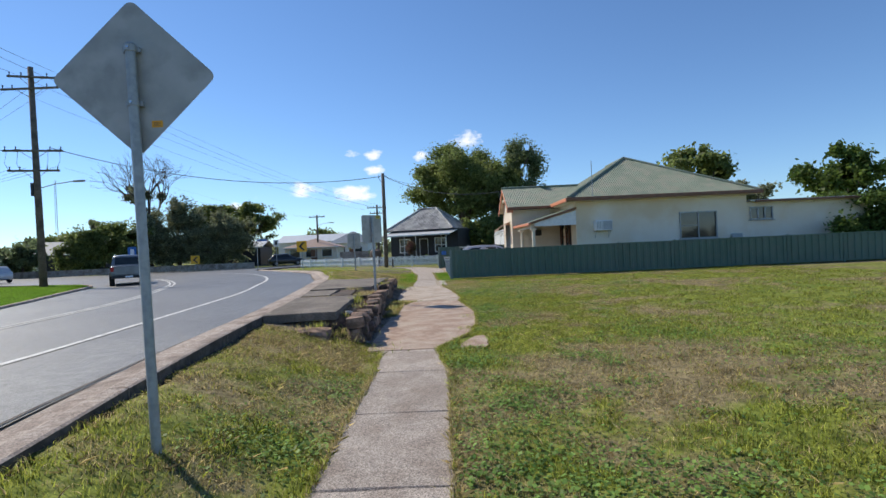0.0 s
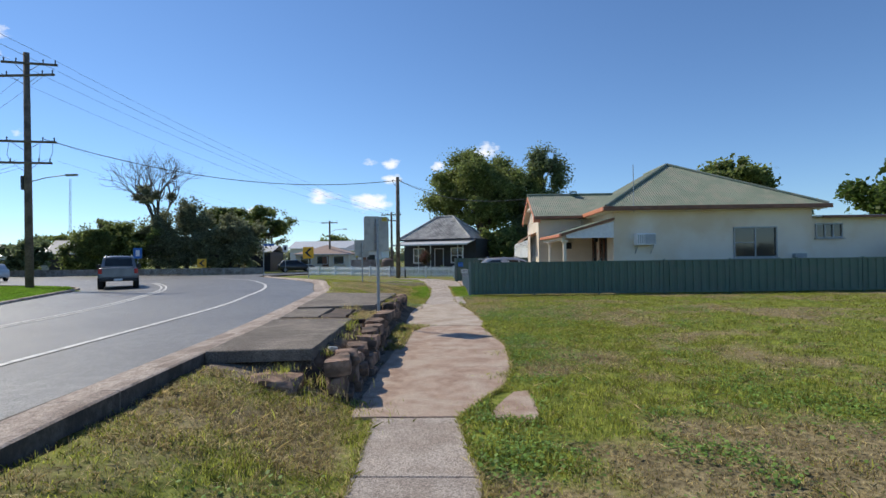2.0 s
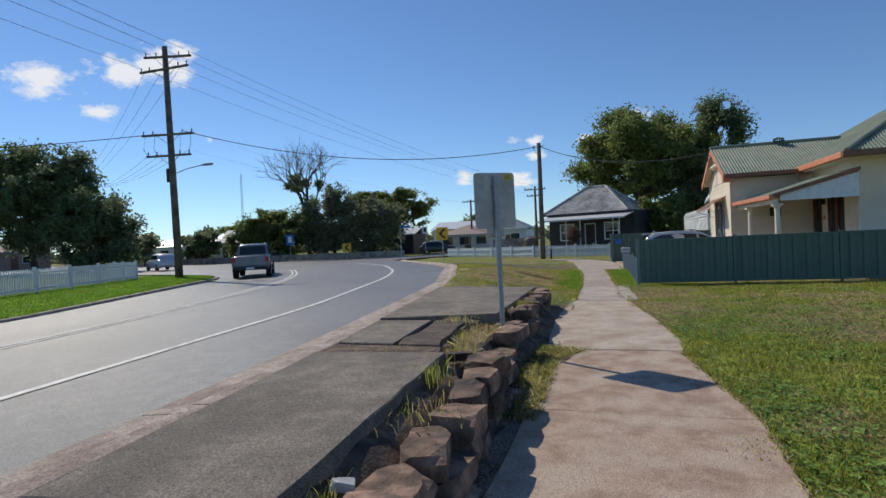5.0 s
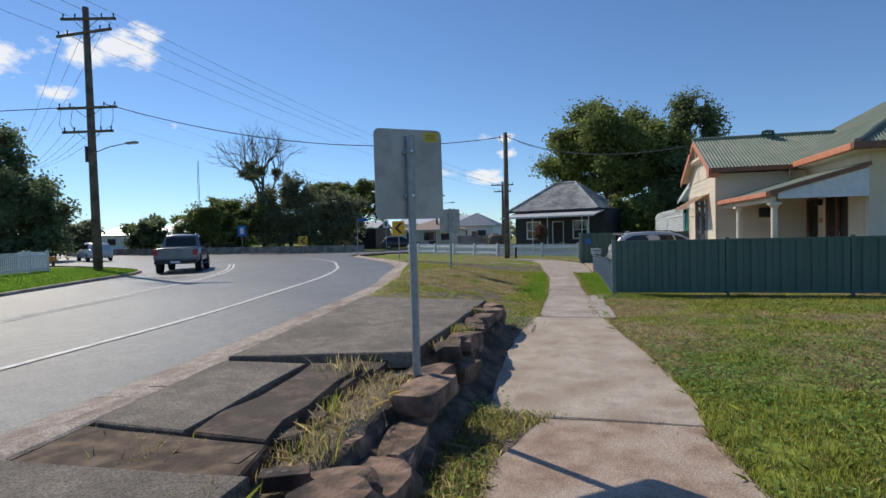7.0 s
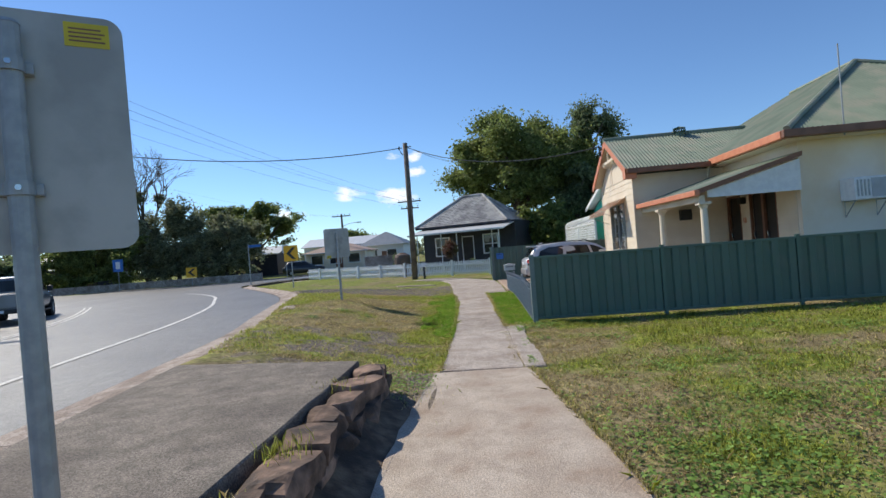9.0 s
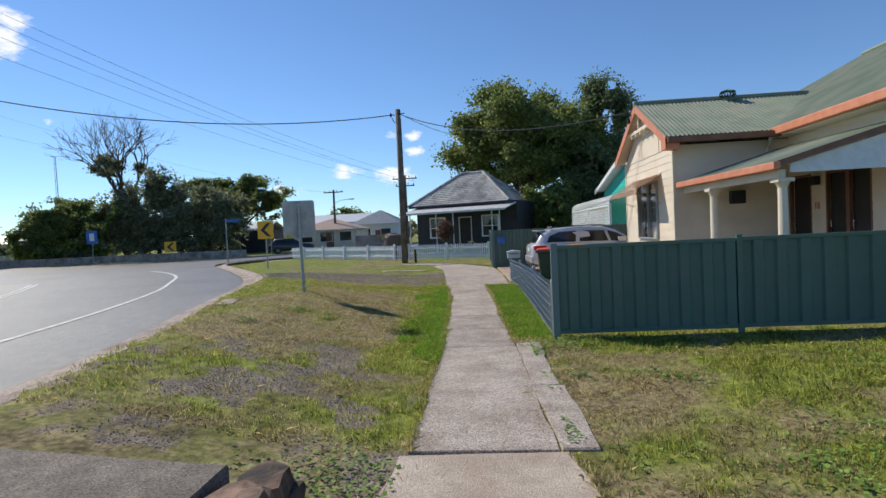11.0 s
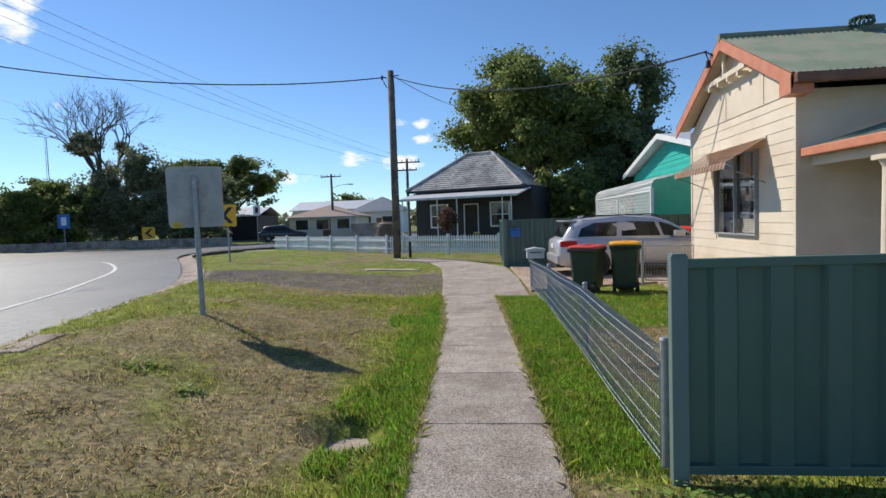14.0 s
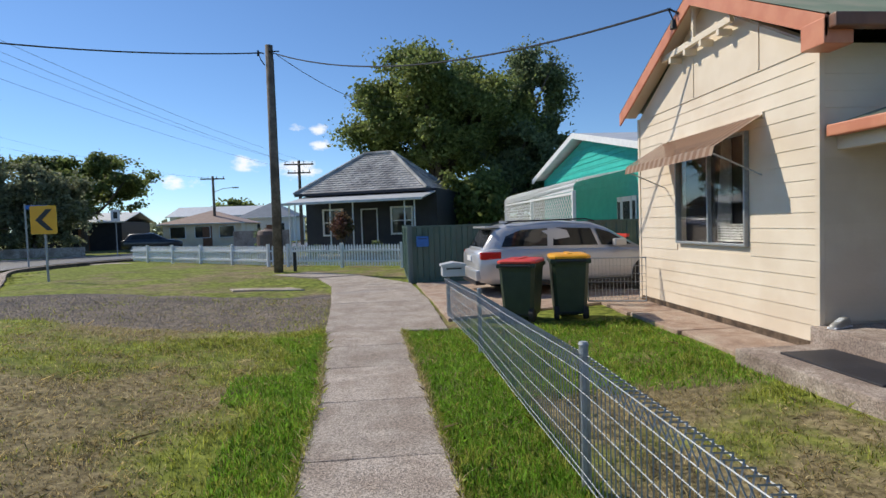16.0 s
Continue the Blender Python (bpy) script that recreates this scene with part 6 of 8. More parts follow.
small_sign(pose(-34.0, 62.5, 0.1, 0, 0, 24), 0.85, 1.15, 2.4, M_BLUE, "blue and white information sign beside the hedge")
small_sign(pose(-17.5, 62.0, 0.1, 0, 0, 5), 0.55, 0.75, 2.7, M_WHITE, "white road sign seen edge on beyond the junction")
st = thing("street_sign", pose(-15.45, 50.0, 0.1, 0, 0, 0), "blue street name blade on a tall steel post", "street sign")
part("post", one_tube((0, 0, -0.2), (0, 0, 2.9), 0.035, n=10), M_GALV, st)
part("blade", one_box(0.03, 0.9, -0.012, 0.012, 2.65, 2.83, 0.004), M_BLUE, st)
mb = solid("traffic_bollard", one_tube((-2.55, 42.3, 0.08), (-2.55, 42.3, 0.75), 0.06, 0.05, 10), M_BLACK, "short black bollard beside the timber pole", "bollard")


# ---- power poles and wires ----
def insulators(bm, x, z, y=0.0):
    tube(bm, (x, y, z), (x, y, z + 0.12), 0.035, 0.02, 8)
    tube(bm, (x, y, z + 0.12), (x, y, z + 0.2), 0.045, 0.03, 8)


def big_pole():
    p = thing("power_pole", pose(-22.9, 34.0, 0.02, 0, -1.0, 0), "tall weathered timber power pole with four crossarms", "power pole")
    part("pole", one_tube((0, 0, -0.5), (0, 0, 13.4), 0.22, 0.15, 14), M_POLE, p, smooth=True)
    arms = [(12.75, -1.15, 1.75, 0.5), (12.05, -1.85, 1.9, -0.25), (8.3, -1.75, 1.75, 0.15), (7.1, -1.6, 1.55, 0.0)]
    for z, x0, x1, yaw in arms:
        m = pose(0, -0.2, z, 0, 3, 20 * yaw)
        bm = bmesh.new()
        box(bm, x0, x1, -0.05, 0.05, -0.06, 0.06, 0.01, m)
        a = part("crossarm", bm, M_POLE, p)
        for x in (x0 + 0.12, x0 + 0.75, x1 - 0.75, x1 - 0.12):
            bm = bmesh.new()
            insulators(bm, x, 0.06)
            bmesh.ops.transform(bm, matrix=m, verts=bm.verts[:])
            part("insulator", bm, M_CABLE, a)
        bm = bmesh.new()
        tube(bm, m @ Vector((x0 * 0.45, 0.05, -0.03)), (0, -0.12, z - 0.55), 0.015, n=5)
        tube(bm, m @ Vector((x1 * 0.45, 0.05, -0.03)), (0, -0.12, z - 0.55), 0.015, n=5)
        part("brace", bm, M_POLE, a)
    bm = bmesh.new()
    bent(bm, [(0.1, 0, 6.05), (1.2, -0.2, 6.22), (2.6, -0.4, 6.3)], 0.028, 8)
    arm = part("lamp_arm", bm, M_GALV, p)
    bm = bmesh.new()
    box(bm, 2.5, 3.15, -0.52, -0.32, 6.22, 6.34, 0.04)
    part("lamp_head", bm, M_GALV, arm, "grey street lamp head, unlit")
    part("fuse_box", one_box(-0.33, -0.15, -0.15, 0.15, 5.6, 6.4, 0.03), M_CABLE, p)
    bm = bmesh.new()
    for x in (-1.6, -0.9, 0.9, 1.6):
        bent(bm, [(x, -0.2, 8.35), (x * 1.05, -0.3, 7.6), (x * 0.9, -0.25, 7.15)], 0.012, 5)
    part("jumper_wires", bm, M_CABLE, p)


big_pole()


def near_pole():
    p = thing("power_pole", pose(-3.02, 42.05, 0.1), "slim grey timber service pole beside the footpath", "power pole")
    part("pole", one_tube((0, 0, -0.4), (0.02, 0, 7.12), 0.145, 0.115, 14), M_POLE, p, smooth=True)
    bm = bmesh.new()
    bent(bm, [(-0.12, -0.05, 6.85), (-0.3, -0.08, 6.9), (-0.22, -0.08, 6.65), (-0.12, -0.06, 6.5)], 0.02, 6)
    tube(bm, (-0.30, -0.06, 6.78), (-0.30, -0.06, 6.95), 0.035, n=8)
    part("service_clamp", bm, M_CABLE, p)
    part("conduit", one_tube((0.15, 0.0, 0.3), (0.135, 0.0, 6.7), 0.016, n=6), M_CABLE, p)
    bm = bmesh.new()
    tube(bm, (0.02, -0.13, 6.9), (0.35, -0.13, 6.9), 0.02, n=6)
    part("hook", bm, M_CABLE, p)


near_pole()


def far_pole(x, y, hgt, label, lamp=False):
    p = thing("power_pole", pose(x, y, 0.1), label, "power pole")
    part("pole", one_tube((0, 0, -0.3), (0, 0, hgt), 0.17, 0.12, 10), M_POLE, p, smooth=True)
    for z, w in ((hgt - 0.35, 1.3), (hgt - 1.1, 1.0)) if not lamp else ((hgt - 0.3, 1.2),):
        a = part("crossarm", one_box(-w, w, -0.17, -0.07, z - 0.06, z + 0.06, 0.01), M_POLE, p)
        for k in (-0.9, -0.35, 0.35, 0.9):
            bm = bmesh.new()
            insulators(bm, k * w, z + 0.06, -0.12)
            part("insulator", bm, M_CABLE, a)
    if lamp:
        bm = bmesh.new()
        bent(bm, [(0.1, 0, hgt - 1.6), (0.9, 0, hgt - 1.3), (2.0, 0, hgt - 1.2)], 0.03, 6)
        la = part("lamp_arm", bm, M_GALV, p)
        part("lamp_head", one_box(1.9, 2.5, -0.1, 0.1, hgt - 1.28, hgt - 1.16, 0.03), M_GALV, la)


far_pole(-17.5, 82.0, 7.1, "far timber power pole with a street lamp arm", True)
far_pole(-7.5, 74.0, 7.5, "far timber power pole with two crossarms")
far_pole(-64.5, 62.0, 12.0, "far timber power pole with two crossarms")


def wire(name, a, b, sag, r=0.012, label="sagging black overhead cable between poles"):
    a, b = Vector(a), Vector(b)
    bm = bmesh.new()
    n = 26
    bent(bm, [a.lerp(b, k / n) + Vector((0, 0, -4 * sag * (k / n) * (1 - k / n))) for k in range(n + 1)], r, 5)
    return solid(name, bm, M_CABLE, label, "cable")


wire("overhead_cable", (-22.0, 33.9, 8.45), (-3.2, 42.0, 6.98), 1.15, 0.022)
wire("overhead_cable", (-2.9, 42.0, 6.98), (4.70, 32.1, 4.46), 0.6, 0.018, "sagging service cable from pole to house gable")
wire("overhead_cable", (-2.85, 42.0, 6.98), (1.6, 56.0, 8.3), 0.55, 0.012, "thin service cable from pole to corner cottage")
wire("overhead_cable", (-23.9, 33.9, 8.45), (-50, 20, 7.6), 0.6, 0.022)
for k, (dx, z) in enumerate(((-1.0, 12.95), (1.5, 12.95), (-1.7, 12.25), (1.75, 12.3))):
    wire("power_line", (-22.9 + dx * 0.95, 33.9, z), (-7.5 + dx * 0.6, 74.0, 7.4 - 0.5 * (k > 1)), 0.9, 0.008, "thin overhead power line between poles")
    wire("power_line", (-22.9 + dx * 0.95, 33.7, z), (-16 + dx, -25, 13.0), 1.0, 0.010, "thin overhead power line between poles")
for k in range(3):
    wire("power_line", (-24.3 + 1.3 * k, 33.7, 12.1), (-64.5 + 0.8 * k, 62, 11.7), 0.8, 0.009, "thin overhead power line between poles")
for k in range(4):
    wire("power_line", (-24.4 + 0.9 * k, 33.8, 7.3), (-64.5 + 0.6 * k, 61.8, 10.9), 1.0, 0.009, "thin overhead power line between poles")
for k in range(2):
    wire("power_line", (-21.6 + 0.4 * k, 33.8, 8.4 - k * 1.2), (-17.5 + k, 82, 6.9), 0.9, 0.004, "thin overhead power line between poles")


mast = thing("radio_mast", pose(-76.5, 110.0, 0), "thin grey lattice radio mast far behind the trees", "mast")
for dx, dy in ((-0.25, -0.15), (0.25, -0.15), (0.0, 0.28)):
    part("leg", one_tube((dx, dy, 0), (dx * 0.5, dy * 0.5, 18.5), 0.05, 0.035, 5), M_GALV, mast)
for k in range(24):
    z = 0.4 + 0.75 * k
    c = 1 - 0.5 * z / 18.5
    part("brace", one_tube((-0.25 * c, -0.15 * c, z), (0.25 * c, -0.15 * c, z + 0.55), 0.02, n=4), M_GALV, mast)

tank = thing("water_tank", pose(-4.5, 47.6, 0.15), "brown round-topped rainwater tank beside the corner cottage", "tank")
bm = bmesh.new()
for (z0, r0), (z1, r1) in zip(((0, 0.48), (0.1, 0.5), (1.15, 0.5), (1.3, 0.44)), ((0.1, 0.5), (1.15, 0.5), (1.3, 0.44), (1.4, 0.2))):
    tube(bm, (0, 0, z0), (0, 0, z1), r0, r1, 20)
part("body", bm, mat("brown_tank_plastic", (0.13, 0.085, 0.065), (0.16, 0.105, 0.08), 4, 0.6, 0.1, 30), tank)
part("lid", one_tube((0, 0, 1.39), (0, 0, 1.43), 0.22, 0.2, 14), M_BROWN, tank)


# ---- letterboxes ----
lb = thing("letterbox", pose(1.56, 33.15, 0), "small grey metal letterbox on the end fence post", "letterbox")
bm = bmesh.new()
box(bm, -0.18, 0.18, -0.15, 0.15, 0.66, 0.82, 0.01)
part("body", bm, M_TIN, lb)
bm = bmesh.new()
prism(bm, [(-0.20, 0.82), (0.20, 0.82), (0.20, 0.85), (0.0, 0.885), (-0.20, 0.85)], 0.35, pose(0, -0.175, 0))
part("lid", bm, M_TIN, lb)
part("slot", one_box(-0.12, 0.12, -0.158, -0.152, 0.775, 0.795), M_BLACK, lb)
lb = thing("letterbox", pose(1.25, 38.1, 0.95), "small blue letterbox fixed to the tall green fence", "letterbox")
part("body", one_box(-0.05, 0.25, -0.12, 0.0, 0, 0.26, 0.012), M_BLUE, lb)
part("slot", one_box(0.0, 0.2, -0.126, -0.121, 0.19, 0.21), M_BLACK, lb)


# ---- vehicles ----
def loft(bm, sections):
    rows = [[bm.verts.new(p) for p in s] for s in sections]
    for a, b in zip(rows, rows[1:]):
        for k in range(len(a) - 1):
            bm.faces.new((a[k], a[k + 1], b[k + 1], b[k]))
    bm.faces.new(rows[0])
    bm.faces.new(rows[-1][::-1])
    bmesh.ops.recalc_face_normals(bm, faces=bm.faces[:])
    return rows


def body_section(x, hw, zb, zm, zt, crown=0.03):
    half = [(0.70 * hw, zb), (0.93 * hw, zb + 0.04), (hw, zb + 0.18), (hw, zm), (0.965 * hw, zt - 0.03), (0.90 * hw, zt), (0.45 * hw, zt + crown * 0.8)]
    return [(x, y, z) for y, z in half] + [(x, 0, zt + crown)] + [(x, -y, z) for y, z in half[::-1]]


def cabin_section(x, hb, ht, zb, zt):
    half = [(hb, zb), (hb * 0.35 + ht * 0.65, zb + (zt - zb) * 0.68), (ht, zt - 0.06), (ht * 0.9, zt - 0.012), (ht * 0.5, zt + 0.01)]
    return [(x, y, z) for y, z in half] + [(x, 0, zt + 0.015)] + [(x, -y, z) for y, z in half[::-1]]


def wheel(parent, x, y, r=0.34, w=0.22):
    s = 1 if y > 0 else -1
    bm = bmesh.new()
    prof = [(0.62 * r, -w / 2), (0.93 * r, -w / 2), (r, -w / 2 + 0.04), (r, w / 2 - 0.04), (0.93 * r, w / 2), (0.62 * r, w / 2)]
    n = 28
    rings = []
    for k in range(n):
        a = 2 * math.pi * k / n
        rings.append([bm.verts.new((x + q * math.cos(a), y + t * s, r + q * math.sin(a))) for q, t in prof])
    for k in range(n):
        a, b = rings[k], rings[(k + 1) % n]
        for j in range(len(prof) - 1):
            bm.faces.new((a[j], b[j], b[j + 1], a[j + 1]))
    bmesh.ops.recalc_face_normals(bm, faces=bm.faces[:])
    tyre = part("wheel", bm, M_RUBBER, parent, "black tyre on alloy rim", True)
    bm = bmesh.new()
    tube(bm, (x, y + s * (w / 2 - 0.06), r), (x, y + s * (w / 2 - 0.05), r), 0.62 * r, 0.62 * r, 24)
    for k in range(5):
        a = 2 * math.pi * k / 5
        tube(bm, (x, y + s * (w / 2 - 0.03), r), (x + 0.58 * r * math.cos(a), y + s * (w / 2 - 0.02), r + 0.58 * r * math.sin(a)), 0.05, 0.035, 6)
    tube(bm, (x, y + s * (w / 2 - 0.05), r), (x, y + s * (w / 2 - 0.005), r), 0.07, 0.06, 10)
    part("rim", bm, M_GALV, tyre)


def pane_on(parent, pts, label="tinted window glass", material=None):
    bm = bmesh.new()
    bm.faces.new([bm.verts.new(p) for p in pts])
    bmesh.ops.solidify(bm, geom=bm.faces[:], thickness=0.006)
    return part("window", bm, material or M_GLASS, parent, label)


def parked_suv(m):
    c = thing("car", m, "silver station wagon car parked nose-in on the driveway", "car")
    secs = [(-2.2, 0.76, 0.34, 0.62, 0.90), (-2.14, 0.84, 0.28, 0.70, 0.98), (-1.9, 0.885, 0.24, 0.75, 1.02), (-1.3, 0.90, 0.22, 0.72, 1.0), (0.6, 0.90, 0.22, 0.70, 0.96), (1.3, 0.885, 0.22, 0.68, 0.93), (1.9, 0.84, 0.24, 0.62, 0.84), (2.2, 0.70, 0.3, 0.55, 0.70)]
    bm = bmesh.new()
    loft(bm, [body_section(*s) for s in secs])
    part("body", bm, M_CARSILVER, c, "", True)
    cab = [(-2.08, 0.74, 0.70, 0.98, 1.02), (-1.82, 0.80, 0.66, 0.98, 1.44), (-1.55, 0.82, 0.66, 0.98, 1.53), (-0.6, 0.83, 0.68, 0.96, 1.58), (0.2, 0.83, 0.66, 0.95, 1.54), (0.55, 0.83, 0.62, 0.94, 1.42), (1.28, 0.80, 0.70, 0.92, 0.96)]
    bm = bmesh.new()
    loft(bm, [cabin_section(*s) for s in cab])
    cb = part("cabin", bm, M_CARSILVER, c, "", True)
    for s in (1, -1):
        def side(x, z, hb=0.825, ht=0.665, zb=0.96, zt=1.55):
            f = (z - zb) / (zt - zb)
            y = hb + (hb * 0.35 + ht * 0.65 - hb) * f / 0.68 if f < 0.68 else (hb * 0.35 + ht * 0.65) + (ht - hb * 0.35 - ht * 0.65) * (f - 0.68) / 0.32
            return (x, s * (y + 0.012), z)
        pane_on(cb, [side(-1.72, 1.06), side(-0.78, 1.05), side(-0.74, 1.43), side(-1.3, 1.41), side(-1.62, 1.28)])
        pane_on(cb, [side(-0.66, 1.05), side(0.28, 1.03), side(0.16, 1.40), side(-0.62, 1.44)])
        pane_on(cb, [side(0.36, 1.03), side(1.0, 1.02), side(0.55, 1.30), side(0.26, 1.40)])
        bm = bmesh.new()
        bent(bm, [(-1.6, s * 0.60, 1.545), (-1.4, s * 0.60, 1.60), (0.1, s * 0.60, 1.61), (0.3, s * 0.60, 1.555)], 0.018, 6)
        part("roof_rail", bm, M_BLACK, c)
        bm = bmesh.new()
        box(bm, 0.55, 0.8, s * 0.86 - 0.02, s * 1.0 + 0.02 * s, 1.0, 1.16, 0.03)
        part("mirror", bm, M_CARSILVER, c)
        bm = bmesh.new()
        box(bm, -2.16, -1.74, min(s * 0.62, s * 0.885), max(s * 0.62, s * 0.885), 0.80, 0.96, 0.03)
        part("tail_light", bm, M_TAIL, c, "red tail light")
        for x in (-0.1, -1.0):
            part("door_handle", one_box(x - 0.1, x + 0.1, s * 0.905 - 0.015, s * 0.905 + 0.015, 0.84, 0.87, 0.008), M_CARSILVER, c)
        part("sill", one_box(-0.95, 0.95, s * 0.87 - 0.03, s * 0.87 + 0.03, 0.2, 0.3, 0.02), M_BLACK, c)
        for x in (-1.35, 1.35):
            wheel(c, x, s * 0.80)
            bm = bmesh.new()
            tube(bm, (x, s * 0.895, 0.36), (x, s * 0.905, 0.36), 0.39, 0.39, 24)
            part("wheel_arch", bm, M_BLACK, c)
    pane_on(cb, [(-2.075, 0.60, 1.06), (-2.075, -0.60, 1.06), (-1.86, -0.56, 1.42), (-1.86, 0.56, 1.42)], "tinted rear window")
    part("spoiler", one_box(-2.0, -1.7, -0.6, 0.6, 1.46, 1.51, 0.02), M_CARSILVER, c)
    part("rear_bumper", one_box(-2.25, -2.05, -0.8, 0.8, 0.34, 0.58, 0.05), M_CARSILVER, c)
    part("lower_bumper", one_box(-2.24, -2.02, -0.7, 0.7, 0.24, 0.36, 0.04), M_BLACK, c)
    part("number_plate", one_box(-2.225, -2.2, -0.19, 0.19, 0.74, 0.86, 0.005), M_WHITE, c, "white number plate, unreadable")
    part("wiper", one_tube((-2.09, -0.05, 1.1), (-2.05, 0.3, 1.12), 0.01, n=5), M_BLACK, c)
    part("aerial_fin", one_box(-1.55, -1.4, -0.015, 0.015, 1.56, 1.62, 0.006), M_CARSILVER, c)
    return c


parked_suv(pose(4.42, 35.95, 0.03, 0, 0, 3) @ Matrix.Diagonal((1.0, 1.0, 0.92, 1.0)))


def utility_truck(m):
    c = thing("utility_truck", m, "grey dual cab utility truck driving round the bend", "truck")
    secs = [(-2.65, 0.84, 0.55, 0.8, 1.12), (-2.6, 0.90, 0.5, 0.85, 1.15), (-0.95, 0.92, 0.45, 0.85, 1.15), (1.0, 0.92, 0.45, 0.85, 1.12), (1.9, 0.90, 0.45, 0.8, 1.08), (2.5, 0.84, 0.48, 0.75, 0.98), (2.65, 0.72, 0.5, 0.7, 0.85)]
    bm = bmesh.new()
    loft(bm, [body_section(*s) for s in secs])
    part("body", bm, M_UTE, c, "", True)
    cab = [(-0.95, 0.86, 0.72, 1.12, 1.16), (-0.85, 0.86, 0.70, 1.12, 1.72), (-0.3, 0.86, 0.72, 1.12, 1.80), (0.5, 0.86, 0.70, 1.1, 1.76), (0.8, 0.86, 0.66, 1.1, 1.62), (1.45, 0.84, 0.76, 1.08, 1.12)]
    bm = bmesh.new()
    loft(bm, [cabin_section(*s) for s in cab])
    cb = part("cabin", bm, M_UTE, c, "", True)
    pane_on(cb, [(-0.955, 0.66, 1.24), (-0.955, -0.66, 1.24), (-0.89, -0.62, 1.66), (-0.89, 0.62, 1.66)], "dark rear window")
    for s in (1, -1):
        pane_on(cb, [(-0.75, s * 0.862, 1.2), (0.0, s * 0.862, 1.2), (0.0, s * 0.785, 1.65), (-0.7, s * 0.785, 1.65)])
        pane_on(cb, [(0.08, s * 0.862, 1.2), (0.95, s * 0.855, 1.18), (0.55, s * 0.785, 1.62), (0.08, s * 0.785, 1.65)])
        part("tail_light", one_box(-2.67, -2.55, min(s * 0.72, s * 0.9), max(s * 0.72, s * 0.9), 0.85, 1.1, 0.02), M_TAIL, c, "red tail light")
        part("mirror", one_box(0.75, 0.95, s * 1.0 - 0.1, s * 1.0 + 0.1, 1.12, 1.34, 0.03), M_BLACK, c)
        for x in (-1.55, 1.65):
            wheel(c, x, s * 0.82, 0.39, 0.26)
            part("wheel_arch", one_tube((x, s * 0.915, 0.43), (x, s * 0.925, 0.43), 0.46, 0.46, 24), M_BLACK, c)
        part("side_step", one_box(-0.9, 1.1, s * 0.9 - 0.06, s * 0.9 + 0.06, 0.36, 0.42, 0.02), M_BLACK, c)
        bm = bmesh.new()
        bent(bm, [(-0.8, s * 0.62, 1.76), (-0.6, s * 0.62, 1.85), (0.4, s * 0.62, 1.85), (0.55, s * 0.62, 1.77)], 0.018, 6)
        part("roof_rail", bm, M_GALV, c)
    part("tray_cover", one_box(-2.55, -0.98, -0.78, 0.78, 1.155, 1.19, 0.01), M_BLACK, c)
    part("tailgate", one_box(-2.685, -2.655, -0.7, 0.7, 0.68, 1.14, 0.012), M_UTE, c)
    part("rear_bumper", one_box(-2.78, -2.6, -0.85, 0.85, 0.46, 0.62, 0.03), M_BLACK, c)
    part("number_plate", one_box(-2.795, -2.782, -0.19, 0.19, 0.5, 0.6), M_WHITE, c, "white number plate, unreadable")
    return c


utility_truck(pose(-17.9, 34.2, 0.02, 0, 0, 122))


def far_car(m, material, label):
    c = thing("car", m, label, "car")
    bm = bmesh.new()
    loft(bm, [body_section(*s) for s in [(-2.2, 0.76, 0.34, 0.62, 0.88), (-1.9, 0.88, 0.24, 0.75, 0.98), (1.0, 0.88, 0.22, 0.68, 0.93), (1.9, 0.84, 0.24, 0.62, 0.82), (2.2, 0.70, 0.3, 0.55, 0.70)]])
    part("body", bm, material, c, "", True)
    bm = bmesh.new()
    loft(bm, [cabin_section(*s) for s in [(-1.95, 0.78, 0.7, 0.95, 1.0), (-1.6, 0.8, 0.64, 0.95, 1.45), (0.1, 0.82, 0.64, 0.93, 1.5), (1.15, 0.78, 0.7, 0.9, 0.94)]])
    cb = part("cabin", bm, material, c, "", True)
    for s in (1, -1):
        pane_on(cb, [(-1.5, s * 0.81, 1.03), (0.7, s * 0.825, 1.0), (0.15, s * 0.73, 1.38), (-1.4, s * 0.73, 1.36)])
        for x in (-1.35, 1.35):
            wheel(c, x, s * 0.79, 0.32, 0.2)
    return c


far_car(pose(-19.1, 71.0, 0.1, 0, 0, 25), M_CARDARK, "dark car parked outside the far houses")
far_car(pose(-37.5, 47.5, 0.05, 0, 0, 150), M_CARSILVER, "silver car waiting in the side street")


